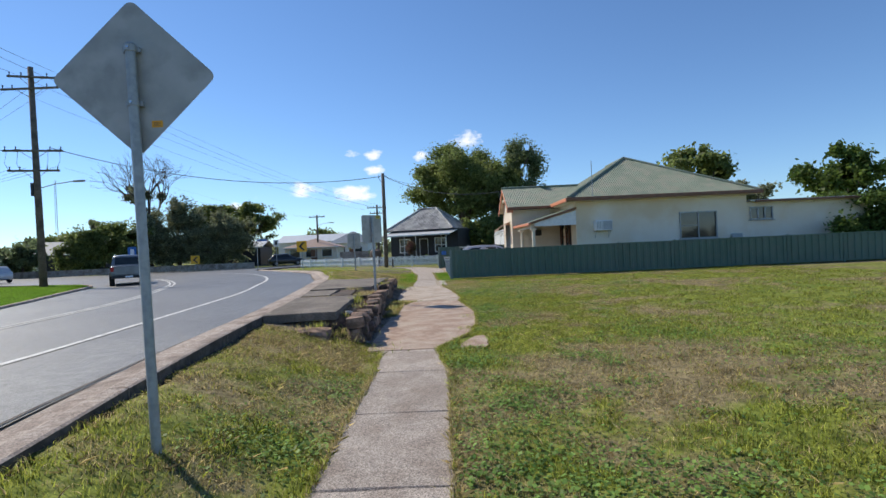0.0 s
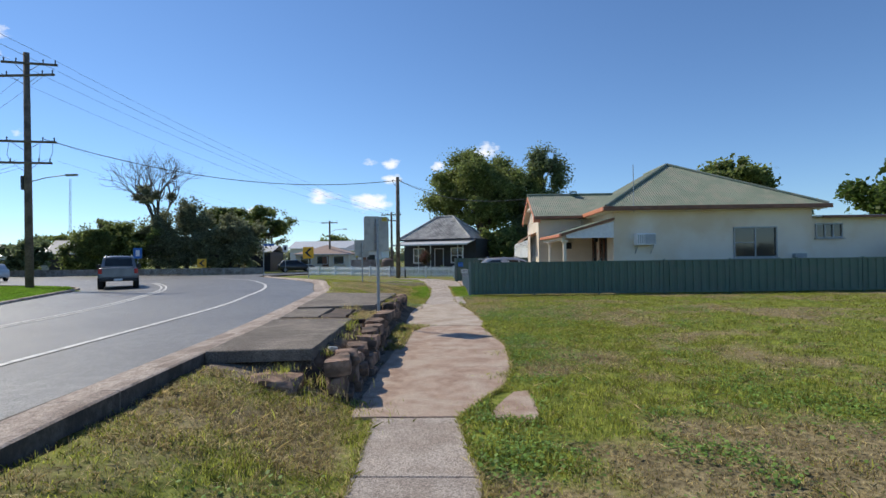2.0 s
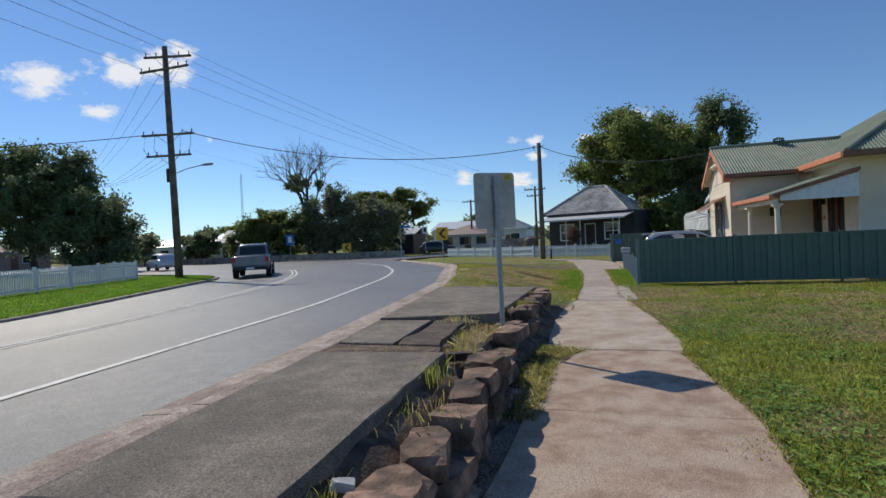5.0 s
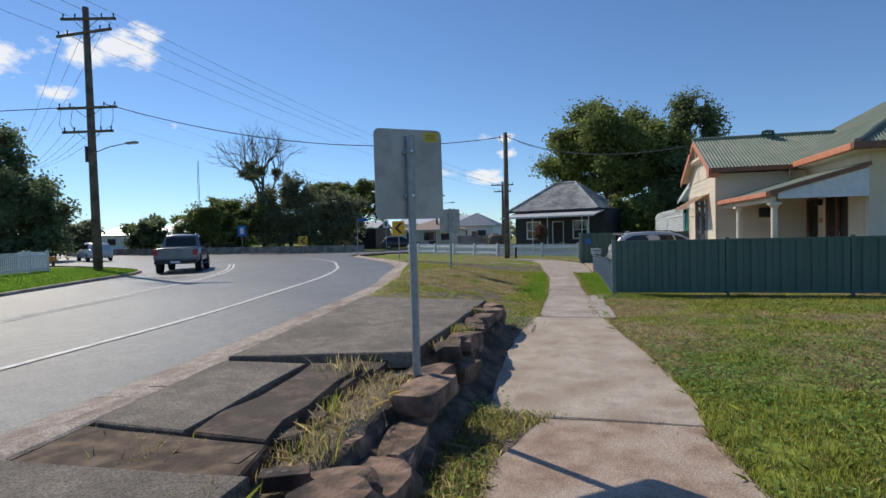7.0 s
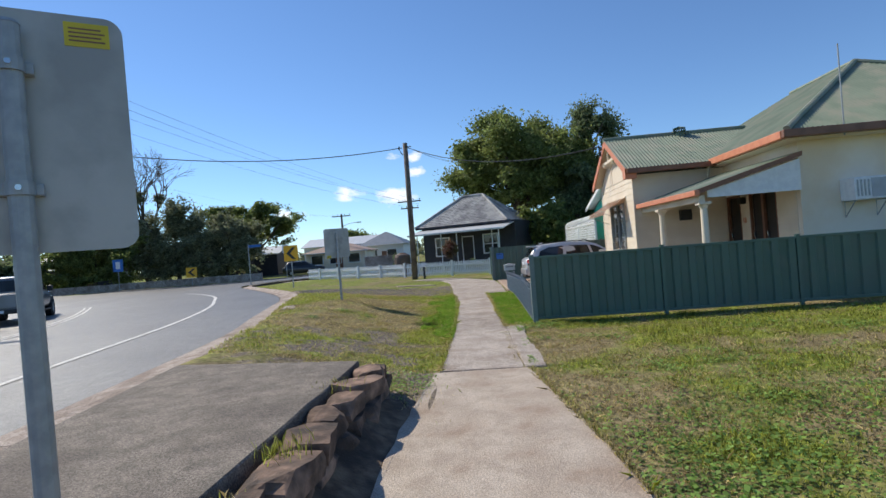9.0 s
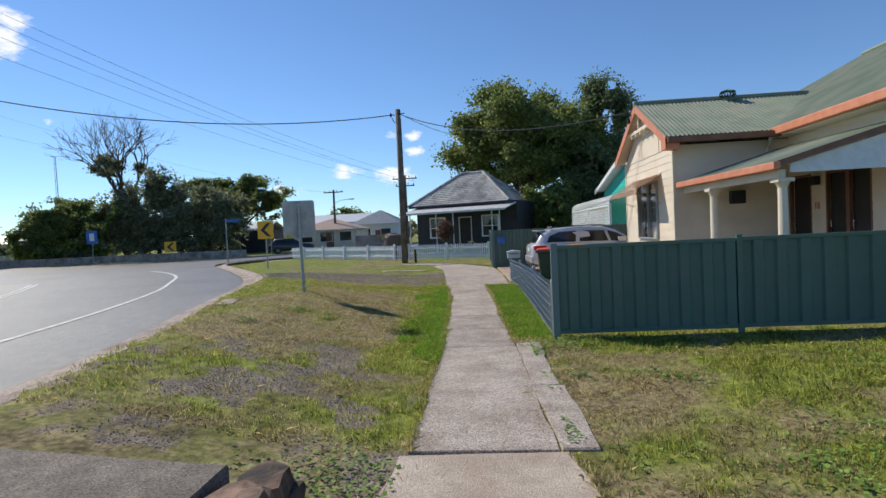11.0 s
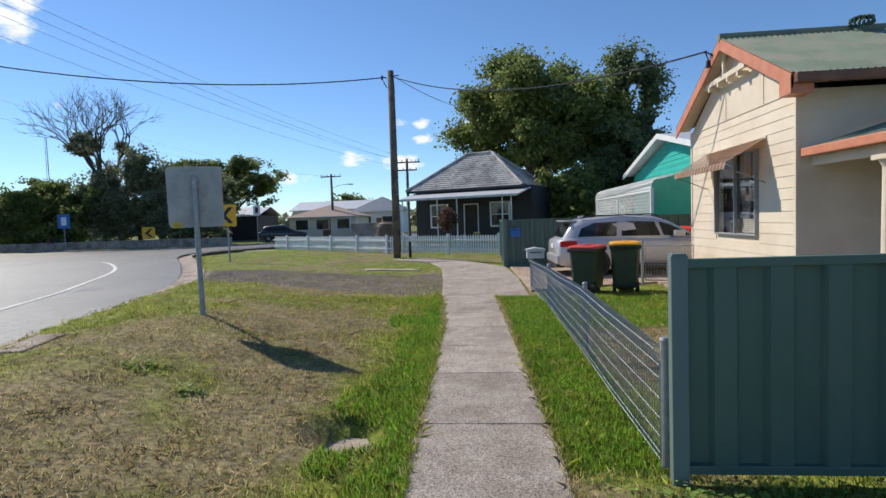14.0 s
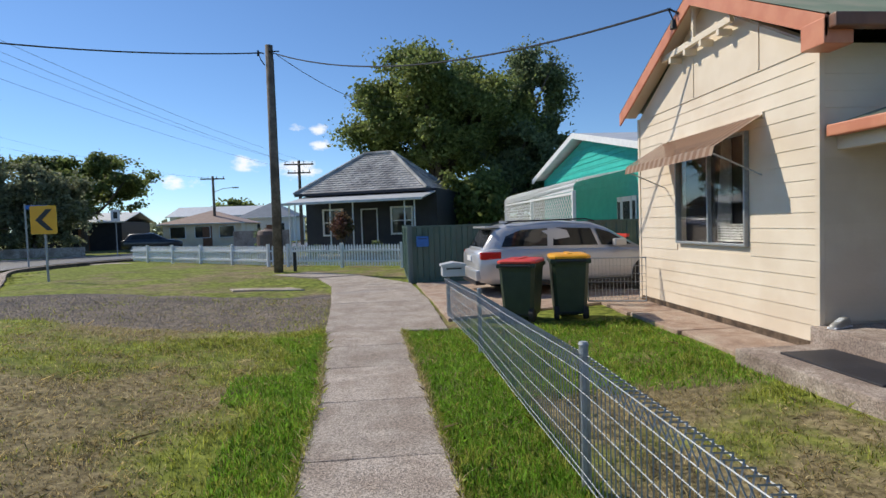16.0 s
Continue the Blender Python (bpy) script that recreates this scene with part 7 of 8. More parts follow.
# ---- wheelie bins ----
def wheelie_bin(m, lid_mat, label, w=0.56, d=0.66, h=0.93):
    b = thing("wheelie_bin", m, label, "bin", "bins in the front yard")
    bm = bmesh.new()
    rows = []
    for z, k in ((0.07, 0.80), (0.12, 0.84), (h * 0.8, 0.97), (h * 0.86, 1.0), (h * 0.94, 1.02), (h * 0.94, 0.95)):
        hx, hy = w / 2 * k, d / 2 * k
        c = 0.05
        ring = [(-hx + c, -hy), (hx - c, -hy), (hx, -hy + c), (hx, hy - c), (hx - c, hy), (-hx + c, hy), (-hx, hy - c), (-hx, -hy + c)]
        rows.append([bm.verts.new((x, y, z)) for x, y in ring])
    for a, q in zip(rows, rows[1:]):
        for k in range(8):
            bm.faces.new((a[k], a[(k + 1) % 8], q[(k + 1) % 8], q[k]))
    bm.faces.new(rows[0][::-1])
    bm.faces.new(rows[-1])
    body = part("body", bm, M_BINGREEN, b)
    part("rim", one_box(-w / 2 - 0.02, w / 2 + 0.02, -d / 2 - 0.03, d / 2 + 0.02, h * 0.86, h * 0.93, 0.012), M_BINGREEN, body)
    bm = bmesh.new()
    rows = []
    for z, k in ((h * 0.935, 1.06), (h * 0.965, 1.07), (h * 0.985, 1.0), (h * 1.0, 0.8), (h * 0.995, 0.5)):
        hx, hy = w / 2 * k, d / 2 * k
        c = 0.06 * k
        ring = [(-hx + c, -hy), (hx - c, -hy), (hx, -hy + c), (hx, hy - c), (hx - c, hy), (-hx + c, hy), (-hx, hy - c), (-hx, -hy + c)]
        rows.append([bm.verts.new((x, y, z)) for x, y in ring])
    for a, q in zip(rows, rows[1:]):
        for k in range(8):
            bm.faces.new((a[k], a[(k + 1) % 8], q[(k + 1) % 8], q[k]))
    bm.faces.new(rows[-1])
    bm.faces.new(rows[0][::-1])
    lid = part("lid", bm, lid_mat, b)
    part("lid_rib", one_box(-0.04, 0.04, -d * 0.4, d * 0.4, h * 0.985, h * 1.012, 0.01), lid_mat, lid)
    part("handle", one_tube((-w / 2 + 0.06, d / 2 + 0.06, h * 0.9), (w / 2 - 0.06, d / 2 + 0.06, h * 0.9), 0.016, n=8), M_BLACK, b)
    for s in (-1, 1):
        part("wheel", one_tube((s * (w / 2 - 0.10), d / 2 - 0.06, 0.1), (s * (w / 2 - 0.03), d / 2 - 0.06, 0.1), 0.1, n=16), M_RUBBER, b)
    part("axle", one_tube((-w / 2 + 0.1, d / 2 - 0.06, 0.1), (w / 2 - 0.1, d / 2 - 0.06, 0.1), 0.012, n=6), M_BLACK, b)
    part("front_foot", one_box(-w * 0.3, w * 0.3, -d / 2 * 0.82, -d / 2 * 0.6, -0.02, 0.09, 0.01), M_BINGREEN, b)
    part("number_mark", one_box(-0.05, 0.06, -d / 2 - 0.012, -d / 2 + 0.02, h * 0.70, h * 0.76), M_GALV, b, "worn pale painted number")
    return b


wheelie_bin(pose(2.57, 32.7, 0.0, 0, 0, 152), M_RED, "dark green wheelie bin with a red lid")
wheelie_bin(pose(3.31, 32.7, 0.0, 0, 0, 168), M_ORANGE, "dark green wheelie bin with a yellow lid", h=0.98)


# ---- loose odds and ends ----
sh = thing("shoe", pose(5.12, 29.62, 0.30, 0, 0, 200), "grey running shoe resting on the porch edge", "shoe")
bm = bmesh.new()
loft(bm, [[(x, y * w, z * hh) for y, z in ((-0.045, 0.022), (-0.045, 0.05), (-0.028, 0.09), (0.028, 0.09), (0.045, 0.05), (0.045, 0.022))] for x, w, hh in ((-0.14, 0.6, 0.9), (-0.11, 0.9, 1.15), (-0.03, 0.95, 1.1), (0.05, 1.05, 0.75), (0.12, 0.9, 0.55), (0.15, 0.5, 0.4))])
part("upper", bm, M_SIGNBACK, sh, "", True)
part("sole", one_box(-0.145, 0.15, -0.045, 0.045, 0.0, 0.022, 0.01), M_WHITE, sh)
bm = bmesh.new()
for k in range(4):
    tube(bm, (-0.02 + 0.022 * k, -0.03, 0.095 - 0.008 * k), (-0.01 + 0.022 * k, 0.03, 0.095 - 0.008 * k), 0.004, n=5)
part("laces", bm, M_WHITE, sh)

br = thing("brick", pose(-0.45, 13.72, 0.30, 0, 0, 25), "loose extruded clay brick with holes lying on the bank", "brick")
part("body", one_box(-0.115, 0.115, -0.055, 0.055, 0, 0.076, 0.006), M_SANDSTONE, br)
# solid brick: flat dark discs on top paint the shade inside its holes
for k in range(3):
    part("hole", one_tube((-0.07 + 0.07 * k, -0.002, 0.0755), (-0.07 + 0.07 * k, -0.002, 0.0775), 0.018, n=10), M_DARKIN, br)
bm = stone(random.Random(3), 0.34, 0.22, 0.10)
bmesh.ops.transform(bm, matrix=pose(-0.22, 13.85, 0.22, 4, -6, 40), verts=bm.verts[:])
solid("loose_block", bm, M_SANDSTONE, "loose flat sandstone block resting on the broken wall", "block")
bm = stone(random.Random(8), 0.11, 0.08, 0.045)
bmesh.ops.transform(bm, matrix=pose(-0.28, 11.0, 0.29, 5, 10, 20), verts=bm.verts[:])
solid("paper_scrap", bm, M_SIGNBACK, "crumpled greyish white litter caught on the wall", "litter")
solid("concrete_chunk", one_box(-0.4, 0.4, -0.14, 0.14, -0.1, 0.06, 0.03, pose(-3.72, 26.25, 0.45, 0, 0, 106)), M_KERB, "broken slab of concrete lying beside the kerb", "concrete")
solid("drain_lid", one_tube((-0.42, 25.32, -0.22), (-0.42, 25.32, ground_at(-0.42, 25.32) + 0.04), 0.245, 0.24, 28), M_PALESLAB, "round pale concrete service lid sunk in the grass", "lid")
bar = thing("barrier_board", pose(-31.7, 38.4, 0.08, 0, 0, 10), "low orange barrier board on short legs", "barrier")
part("board", one_box(-0.8, 0.8, -0.03, 0.03, 0.3, 0.62, 0.01), M_RUST, bar)
for x in (-0.6, 0.6):
    part("leg", one_box(x - 0.04, x + 0.04, -0.1, 0.1, 0, 0.32, 0.01), M_POLE, bar)


# ---- far houses ----
def far_house(x, y, rz, w, d, wall_h, roof_h, wall_mat, roof_mat, label, gable=False, windows=2):
    m = pose(x, y, 0.1, 0, 0, rz)
    h = thing("house", m, label, "house")
    part("wall", one_box(-w / 2, w / 2, 0, d, -0.3, wall_h), wall_mat, h)
    o = 0.4
    bm = bmesh.new()
    if gable:
        for s in (0, 1):
            y0, y1 = (-o, d / 2) if s == 0 else (d + o, d / 2)
            slab3(bm, [(-w / 2 - o, y0, wall_h), (w / 2 + o, y0, wall_h), (w / 2 + o, y1, wall_h + roof_h), (-w / 2 - o, y1, wall_h + roof_h)], 0.08)
    else:
        r = max(0.0, w / 2 - d / 2)
        c = [(-w / 2 - o, -o, wall_h), (w / 2 + o, -o, wall_h), (w / 2 + o, d + o, wall_h), (-w / 2 - o, d + o, wall_h)]
        rg = [(-r, d / 2, wall_h + roof_h), (r, d / 2, wall_h + roof_h)]
        for q in ((c[0], c[1], rg[1], rg[0]), (c[1], c[2], rg[1]), (c[2], c[3], rg[0], rg[1]), (c[3], c[0], rg[0])):
            slab3(bm, q, 0.1)
    bmesh.ops.recalc_face_normals(bm, faces=bm.faces[:])
    part("roof", bm, roof_mat, h)
    part("gutter", one_box(-w / 2 - o, w / 2 + o, -o - 0.1, -o, wall_h - 0.12, wall_h, 0.01), M_WHITE, h)
    for k in range(windows):
        xx = -w / 2 + w * (k + 0.6) / (windows + 0.2)
        bm = frame_box(pose(xx, -0.02, wall_h * 0.36), 1.5, 1.2, 0.07, 0.1)
        f = part("window", bm, M_WHITE, h)
        part("pane", one_box(xx - 0.68, xx + 0.68, -0.02, -0.012, wall_h * 0.36 + 0.07, wall_h * 0.36 + 1.13), M_GLASS, f)
    part("door", one_box(w * 0.06 - 0.45, w * 0.06 + 0.45, -0.03, -0.008, 0, 2.05), M_BROWN, h)
    return h


M_REDROOF = mat("faded_red_tile", (0.30, 0.22, 0.19), (0.36, 0.27, 0.23), 3, 0.8, 0.2, 20)
M_BLUEROOF = mat("blue_grey_roof", (0.13, 0.17, 0.22), (0.16, 0.20, 0.25), 2, 0.6)
far_house(-28.6, 78, 6, 7.4, 8, 2.7, 1.0, M_DARKBRICK, M_TIN, "low dark brick house with pale tin roof", True, 1)
far_house(-18.1, 80, 3, 7.4, 8, 2.3, 1.4, M_PALEWALL, M_REDROOF, "long pale rendered house with faded tile roof", False, 3)
far_house(-14.6, 92, -4, 6.4, 6, 3.0, 1.9, M_WHITE, M_BLUEROOF, "white house with blue grey hip roof", False, 2)
far_house(-23, 100, 0, 12, 9, 3.6, 1.4, M_WHITE, M_TIN, "pale far house with white tin roof", True, 2)
far_house(-62, 86, 24, 9, 8, 2.6, 2.2, M_PALEWALL, M_TIN, "pale cottage with tin roof in the side street", False, 2)
far_house(-52, 80, 24, 9, 9, 2.8, 2.0, M_DARKBRICK, M_BLUEROOF, "grey cottage with blue grey roof in the side street", True, 1)
far_house(-74, 88, 20, 10, 8, 2.7, 2.0, M_WHITE, M_TIN, "white cottage with tin roof in the side street", False, 2)
far_house(-84, 66, 60, 10, 9, 2.8, 2.0, M_REDROOF, M_REDROOF, "brick cottage behind the far trees", False, 2)
solid("low_wall", one_box(-60, -21, 64.6, 64.8, -0.1, 0.75, 0.01, pose(0, 0, 0)), M_KERB, "low grey garden wall under the hedge", "wall")
solid("boundary_fence", one_box(-11.2, -7.0, 66.0, 66.1, 0, 1.5, 0.01), M_KERB, "pale panel fence beyond the corner cottage", "fence")


# ---- trees ----
def cards_mesh(name, pts, nrm_up, size, material, rng, stretch=1.5):
    """Small leaf cards at points: a bent quad each, randomly turned."""
    n = len(pts)
    d = rng.normal(size=(n, 3))
    d[:, 2] = d[:, 2] * 0.7 - 0.25
    d /= np.linalg.norm(d, axis=1)[:, None]
    e = np.cross(d, rng.normal(size=(n, 3)))
    e /= np.linalg.norm(e, axis=1)[:, None]
    s = size * rng.uniform(0.6, 1.35, size=(n, 1))
    a, b = d * s * stretch * 0.5, e * s * 0.5
    v = np.stack([pts - a, pts + b * 0.9, pts + a, pts - b * 0.9], 1).reshape(-1, 3)
    f = np.arange(4 * n).reshape(n, 4)
    me = bpy.data.meshes.new(name)
    me.from_pydata(v.tolist(), [], f.tolist())
    me.materials.append(material)
    return me


def crown_points(blobs, count, rng, gap=0.0, gscale=0.8, shell=0.45):
    vol = np.array([b[3] * b[4] * b[5] for b in blobs]) ** 0.75
    pick = rng.choice(len(blobs), size=int(count * 1.9), p=vol / vol.sum())
    q = rng.normal(size=(len(pick), 3))
    q /= np.linalg.norm(q, axis=1)[:, None]
    q *= np.minimum(np.abs(rng.normal(0.62, 0.34, size=(len(pick), 1))), 1.55)
    b = np.array(blobs)[pick]
    pts = b[:, :3] + q * b[:, 3:6]
    wob = np.array([noise.noise(Vector(p) * gscale) for p in pts])
    keep = wob > gap - 0.25 + 0.0
    return pts[keep][:count]


def limb(bm, p0, p1, r0, r1, rng, bend=0.12, n=5, sides=7):
    p0, p1 = Vector(p0), Vector(p1)
    length = (p1 - p0).length
    off = Vector(rng.normal(size=3).tolist()) * length * bend
    pts, rad = [], []
    for i in range(n + 1):
        t = i / n
        pts.append(p0.lerp(p1, t) + off * math.sin(math.pi * t))
        rad.append(r0 + (r1 - r0) * t)
    rings = []
    for i, p in enumerate(pts):
        q = (pts[min(i + 1, n)] - pts[max(i - 1, 0)]).normalized().to_track_quat("Z", "Y")
        rings.append([bm.verts.new(p + q @ Vector((rad[i] * math.cos(2 * math.pi * k / sides), rad[i] * math.sin(2 * math.pi * k / sides), 0))) for k in range(sides)])
    for a, b in zip(rings, rings[1:]):
        for k in range(sides):
            bm.faces.new((a[k], a[(k + 1) % sides], b[(k + 1) % sides], b[k]))
    bm.faces.new(rings[-1])
    return pts


def tree(x, y, z, trunk_h, trunk_r, blobs, leaves, leaf, material, label, seed, gap=0.0, limbs=9, twigs=0, name="tree", shell=0.45, goals=None):
    """blobs: crown masses (x, y, z, rx, ry, rz) against the tree's foot."""
    rng = np.random.default_rng(seed)
    t = thing(name, pose(x, y, z), label, "tree" if name == "tree" else "shrub")
    bm = bmesh.new()
    top = Vector((0.02 * trunk_h, 0, trunk_h))
    limb(bm, (0, 0, -0.3), top, trunk_r, trunk_r * 0.6, rng, 0.03, 6, 10)
    ends = []
    for k in range(limbs):
        b = (goals or blobs)[k % len(goals or blobs)]
        goal = Vector((b[0] + b[3] * rng.uniform(-0.6, 0.6), b[1] + b[4] * rng.uniform(-0.6, 0.6), b[2] + b[5] * rng.uniform(-0.2, 0.7)))
        start = Vector((0, 0, trunk_h * rng.uniform(0.6, 1.0)))
        pts = limb(bm, start, goal, trunk_r * 0.5, trunk_r * 0.10, rng, 0.10, 5, 6)
        ends.append(pts)
        for _ in range(3 + twigs):
            s = pts[rng.integers(2, len(pts))]
            o = Vector((rng.normal(), rng.normal(), rng.uniform(-0.1, 1.0))).normalized() * rng.uniform(0.3, 0.6) * max(b[3], b[5]) * 0.8
            q = limb(bm, s, s + o, trunk_r * 0.12, trunk_r * 0.03, rng, 0.15, 3, 4)
            for _ in range(twigs):
                s2 = q[rng.integers(1, len(q))]
                o2 = Vector((rng.normal(), rng.normal(), rng.uniform(-0.2, 1.0))).normalized() * rng.uniform(0.3, 0.8)
                limb(bm, s2, s2 + o2, trunk_r * 0.04, trunk_r * 0.015, rng, 0.15, 2, 3)
    part("trunk", bm, M_BARK, t, "", True)
    pts = crown_points(blobs, leaves, rng, gap, shell=shell)
    ob = new("crown", cards_mesh("crown", pts, None, leaf, material, rng))
    ob.parent = t
    return t


def clumps(rx, ry, rz, z, n, seed, size=(0.24, 0.42)):
    """A crown as a cloud of overlapping lumps inside an ellipsoid."""
    rng = np.random.default_rng(seed)
    out = []
    for _ in range(n):
        q = rng.normal(size=3)
        q /= np.linalg.norm(q)
        k = rng.uniform(0.35, 0.82)
        s = rng.uniform(*size)
        out.append((q[0] * rx * k, q[1] * ry * k, z + q[2] * rz * k, rx * s, ry * s, rz * s * 0.9))
    return out


def bare_tree(x, y, z, label, seed):
    """Forking limbs down to fine twigs; leaves cling to the lower and middle forks."""
    rng = np.random.default_rng(seed)
    t = thing("tree", pose(x, y, z), label, "tree")
    bm = bmesh.new()
    leafy_at = []

    def fork(p, d, length, r, depth):
        q = p + d * length
        limb(bm, p, q, r, r * 0.66, rng, 0.07, 3, 7 if depth < 2 else 5 if depth < 4 else 3)
        if depth >= 1 and q.z < 10.6 and math.hypot(q.x, q.y) < 3.6 and rng.uniform() < 0.7:
            leafy_at.append(tuple(q))
        if depth == 6:
            return
        for k in range(3 if depth < 3 else 2 + int(rng.uniform() < 0.3)):
            side = Vector(rng.normal(size=3).tolist())
            side = (side - d * side.dot(d)).normalized()
            e = (d + side * rng.uniform(0.30, 0.75) + Vector((0, 0, 0.30 if depth < 3 else 0.08))).normalized()
            fork(p.lerp(q, rng.uniform(0.7, 1.0)), e, length * rng.uniform(0.66, 0.88), r * 0.58, depth + 1)

    fork(Vector((0, 0, -0.3)), Vector((0.03, 0, 1)), 5.2, 0.36, 0)
    part("trunk", bm, M_BARK, t, "", True)
    hubs = [(*p, 0.65, 0.6, 0.5) for p in leafy_at] + [(0.2, -0.3, 3.4, 1.7, 1.4, 2.2), (0.1, -0.3, 6.0, 1.3, 1.2, 1.8)]
    pts = crown_points(hubs, 30000, rng, 0.12, 0.6)
    ob = new("crown", cards_mesh("crown", pts, None, 0.13, M_LEAFOLIVE, rng))
    ob.parent = t
    return t


# the great tree behind the corner cottage, and the dark conifer beside it
tree(3.6, 57.0, 0.2, 4.2, 0.42, clumps(6.3, 5.0, 4.6, 7.7, 110, 11, (0.13, 0.27)) + [(5.0, 0.4, 8.0, 1.7, 1.5, 1.9), (5.4, 0.2, 6.4, 1.4, 1.4, 1.6)], 112000, 0.155, M_LEAF, "large spreading evergreen tree with dense glossy crown", 1, 0.0, 14, 1)
tree(9.7, 58.5, 0.2, 5.5, 0.30, clumps(3.0, 2.6, 5.2, 7.4, 44, 12, (0.16, 0.30)) + [(0.3, 0, 11.0, 0.9, 0.9, 1.5), (-0.6, 0, 10.0, 1.2, 1.2, 1.6), (1.6, 0, 9.6, 1.2, 1.2, 1.6)], 36000, 0.15, M_LEAFDARK, "tall dark conifer with ragged upright top", 2, 0.05, 10)
tree(4.5, 52.6, 0.2, 1.6, 0.10, clumps(2.6, 1.8, 2.0, 2.6, 20, 13), 9000, 0.2, M_LEAF, "low leafy tree filling the gap beside the cottage", 3, 0.0, 6)
tree(8.2, 56.0, 0.2, 2.6, 0.25, clumps(3.6, 2.4, 3.0, 4.2, 40, 43, (0.2, 0.36)), 30000, 0.17, M_LEAFDARK, "dark low tree filling the space under the great crown", 41, 0.0, 8)
# trees behind the gabled house
tree(24.0, 50.0, 0, 4, 0.3, clumps(4.0, 3.2, 2.6, 7.0, 34, 14, (0.16, 0.32)), 9000, 0.28, M_LEAF, "round leafy tree behind the house roof", 4, 0.0, 8)
tree(33.4, 45.0, 0, 3, 0.3, clumps(3.8, 3.2, 3.6, 5.2, 40, 15, (0.15, 0.32)), 10000, 0.26, M_LEAFBRIGHT, "sunlit bright green tree at the back of the lot", 5, 0.0, 8)
tree(34.6, 60.0, 0, 4, 0.2, clumps(2.6, 2.0, 2.0, 6.0, 8, 16), 2600, 0.26, M_LEAFOLIVE, "thin olive tree far behind the house", 6, 0.15, 7, 1)
tree(21.2, 26.6, 0, 1.4, 0.14, clumps(3.4, 1.6, 1.3, 2.1, 16, 17) + [(-1.9, -1.2, 1.5, 0.9, 0.5, 0.6), (-2.4, -1.35, 1.0, 0.35, 0.25, 0.5)], 13000, 0.13, M_LEAFBRIGHT, "overgrown green shrub leaning over the steel fence", 7, 0.0, 8, name="shrub")
# the wooded far side of the bend
bare_tree(-35.4, 70.0, 0.1, "half-dead tall tree with bare twiggy top", 8)
tree(-43.0, 70.5, 0.1, 4.5, 0.20, clumps(2.2, 1.8, 2.2, 6.0, 5, 19, (0.15, 0.25)), 500, 0.3, M_LEAFOLIVE, "bare twiggy tree beside the hedge", 9, 0.3, 12, 4)
tree(-40.0, 67.3, 0.1, 2.0, 0.25, clumps(7.2, 2.6, 3.5, 3.2, 76, 20, (0.14, 0.28)), 46000, 0.19, M_LEAF, "dense dark green hedge tree beside the bend", 10, 0.0, 8)
tree(-31.5, 68.2, 0.1, 2.6, 0.25, clumps(6.2, 2.6, 5.0, 4.2, 70, 21, (0.14, 0.28)), 40000, 0.19, M_LEAFOLIVE, "dark bushy tree overhanging the garden wall", 11, 0.0, 8)
tree(-25.6, 66.8, 0.1, 2.0, 0.2, clumps(5.0, 2.2, 4.2, 3.6, 60, 22, (0.14, 0.28)), 24000, 0.18, M_LEAFOLIVE, "olive green bushy tree beside the bend", 12, 0.0, 8)
tree(-27.6, 77.0, 0.1, 5.0, 0.35, clumps(7.4, 4.0, 3.7, 6.4, 70, 23, (0.11, 0.22)), 34000, 0.21, M_LEAF, "broad flat-topped tree behind the hedge", 13, 0.1, 11, 1)
tree(-48.5, 65.0, 0.1, 2.0, 0.2, clumps(4.2, 2.2, 2.4, 3.0, 12, 24), 6000, 0.3, M_LEAFDARK, "dark hedge tree at the corner", 14, 0.0, 8)
tree(-56.0, 63.5, 0.1, 2.0, 0.2, clumps(4.0, 2.2, 2.0, 2.6, 10, 29), 4500, 0.3, M_LEAFOLIVE, "straggling olive shrubs along the side street", 19, 0.05, 8)
# far side street, left
tree(-56.5, 50.0, 0.1, 4.0, 0.4, clumps(8.4, 5.0, 7.0, 8.2, 110, 25, (0.13, 0.26)), 70000, 0.22, M_LEAFDARK, "great dark tree above the corner garden", 15, 0.0, 10)
tree(-47.0, 49.0, 0.1, 2.0, 0.3, clumps(6.2, 3.6, 5.0, 3.6, 76, 26, (0.14, 0.28)), 32000, 0.2, M_LEAFDARK, "dense dark rounded tree in the corner garden", 16, 0.0, 8)
tree(-67.0, 47.0, 0.1, 4.0, 0.4, clumps(7.0, 5.0, 5.2, 7.2, 40, 35, (0.16, 0.32)), 14000, 0.34, M_LEAFDARK, "great dark tree above the corner garden", 20, 0.0, 10)
tree(-23.5, 112, 0.1, 3.0, 0.3, clumps(4.6, 4.0, 2.6, 4.2, 10, 27), 3500, 0.4, M_LEAF, "far rounded tree above the house roofs", 17, 0.0, 6)
tree(-72, 104, 0.1, 3.0, 0.3, clumps(7.0, 5.0, 3.2, 5.2, 10, 28), 4500, 0.5, M_LEAF, "far rounded tree behind the cottages", 18, 0.0, 6)
# shrubs in the corner cottage's garden
tree(-1.3, 46.6, 0.2, 0.7, 0.04, clumps(0.62, 0.55, 0.85, 1.3, 10, 31), 2600, 0.08, M_PINK, "rusty pink flowering shrub before the verandah", 31, 0.0, 8, 1, name="shrub")
tree(0.1, 46.0, 0.2, 0.2, 0.03, clumps(0.5, 0.45, 0.35, 0.4, 6, 32), 1400, 0.07, M_LEAFDARK, "small clipped dark green garden shrub", 32, 0.0, 5, name="shrub")
tree(-2.6, 46.9, 0.2, 0.2, 0.03, clumps(0.5, 0.45, 0.35, 0.4, 6, 33), 1400, 0.07, M_LEAFDARK, "small clipped dark green garden shrub", 33, 0.0, 5, name="shrub")
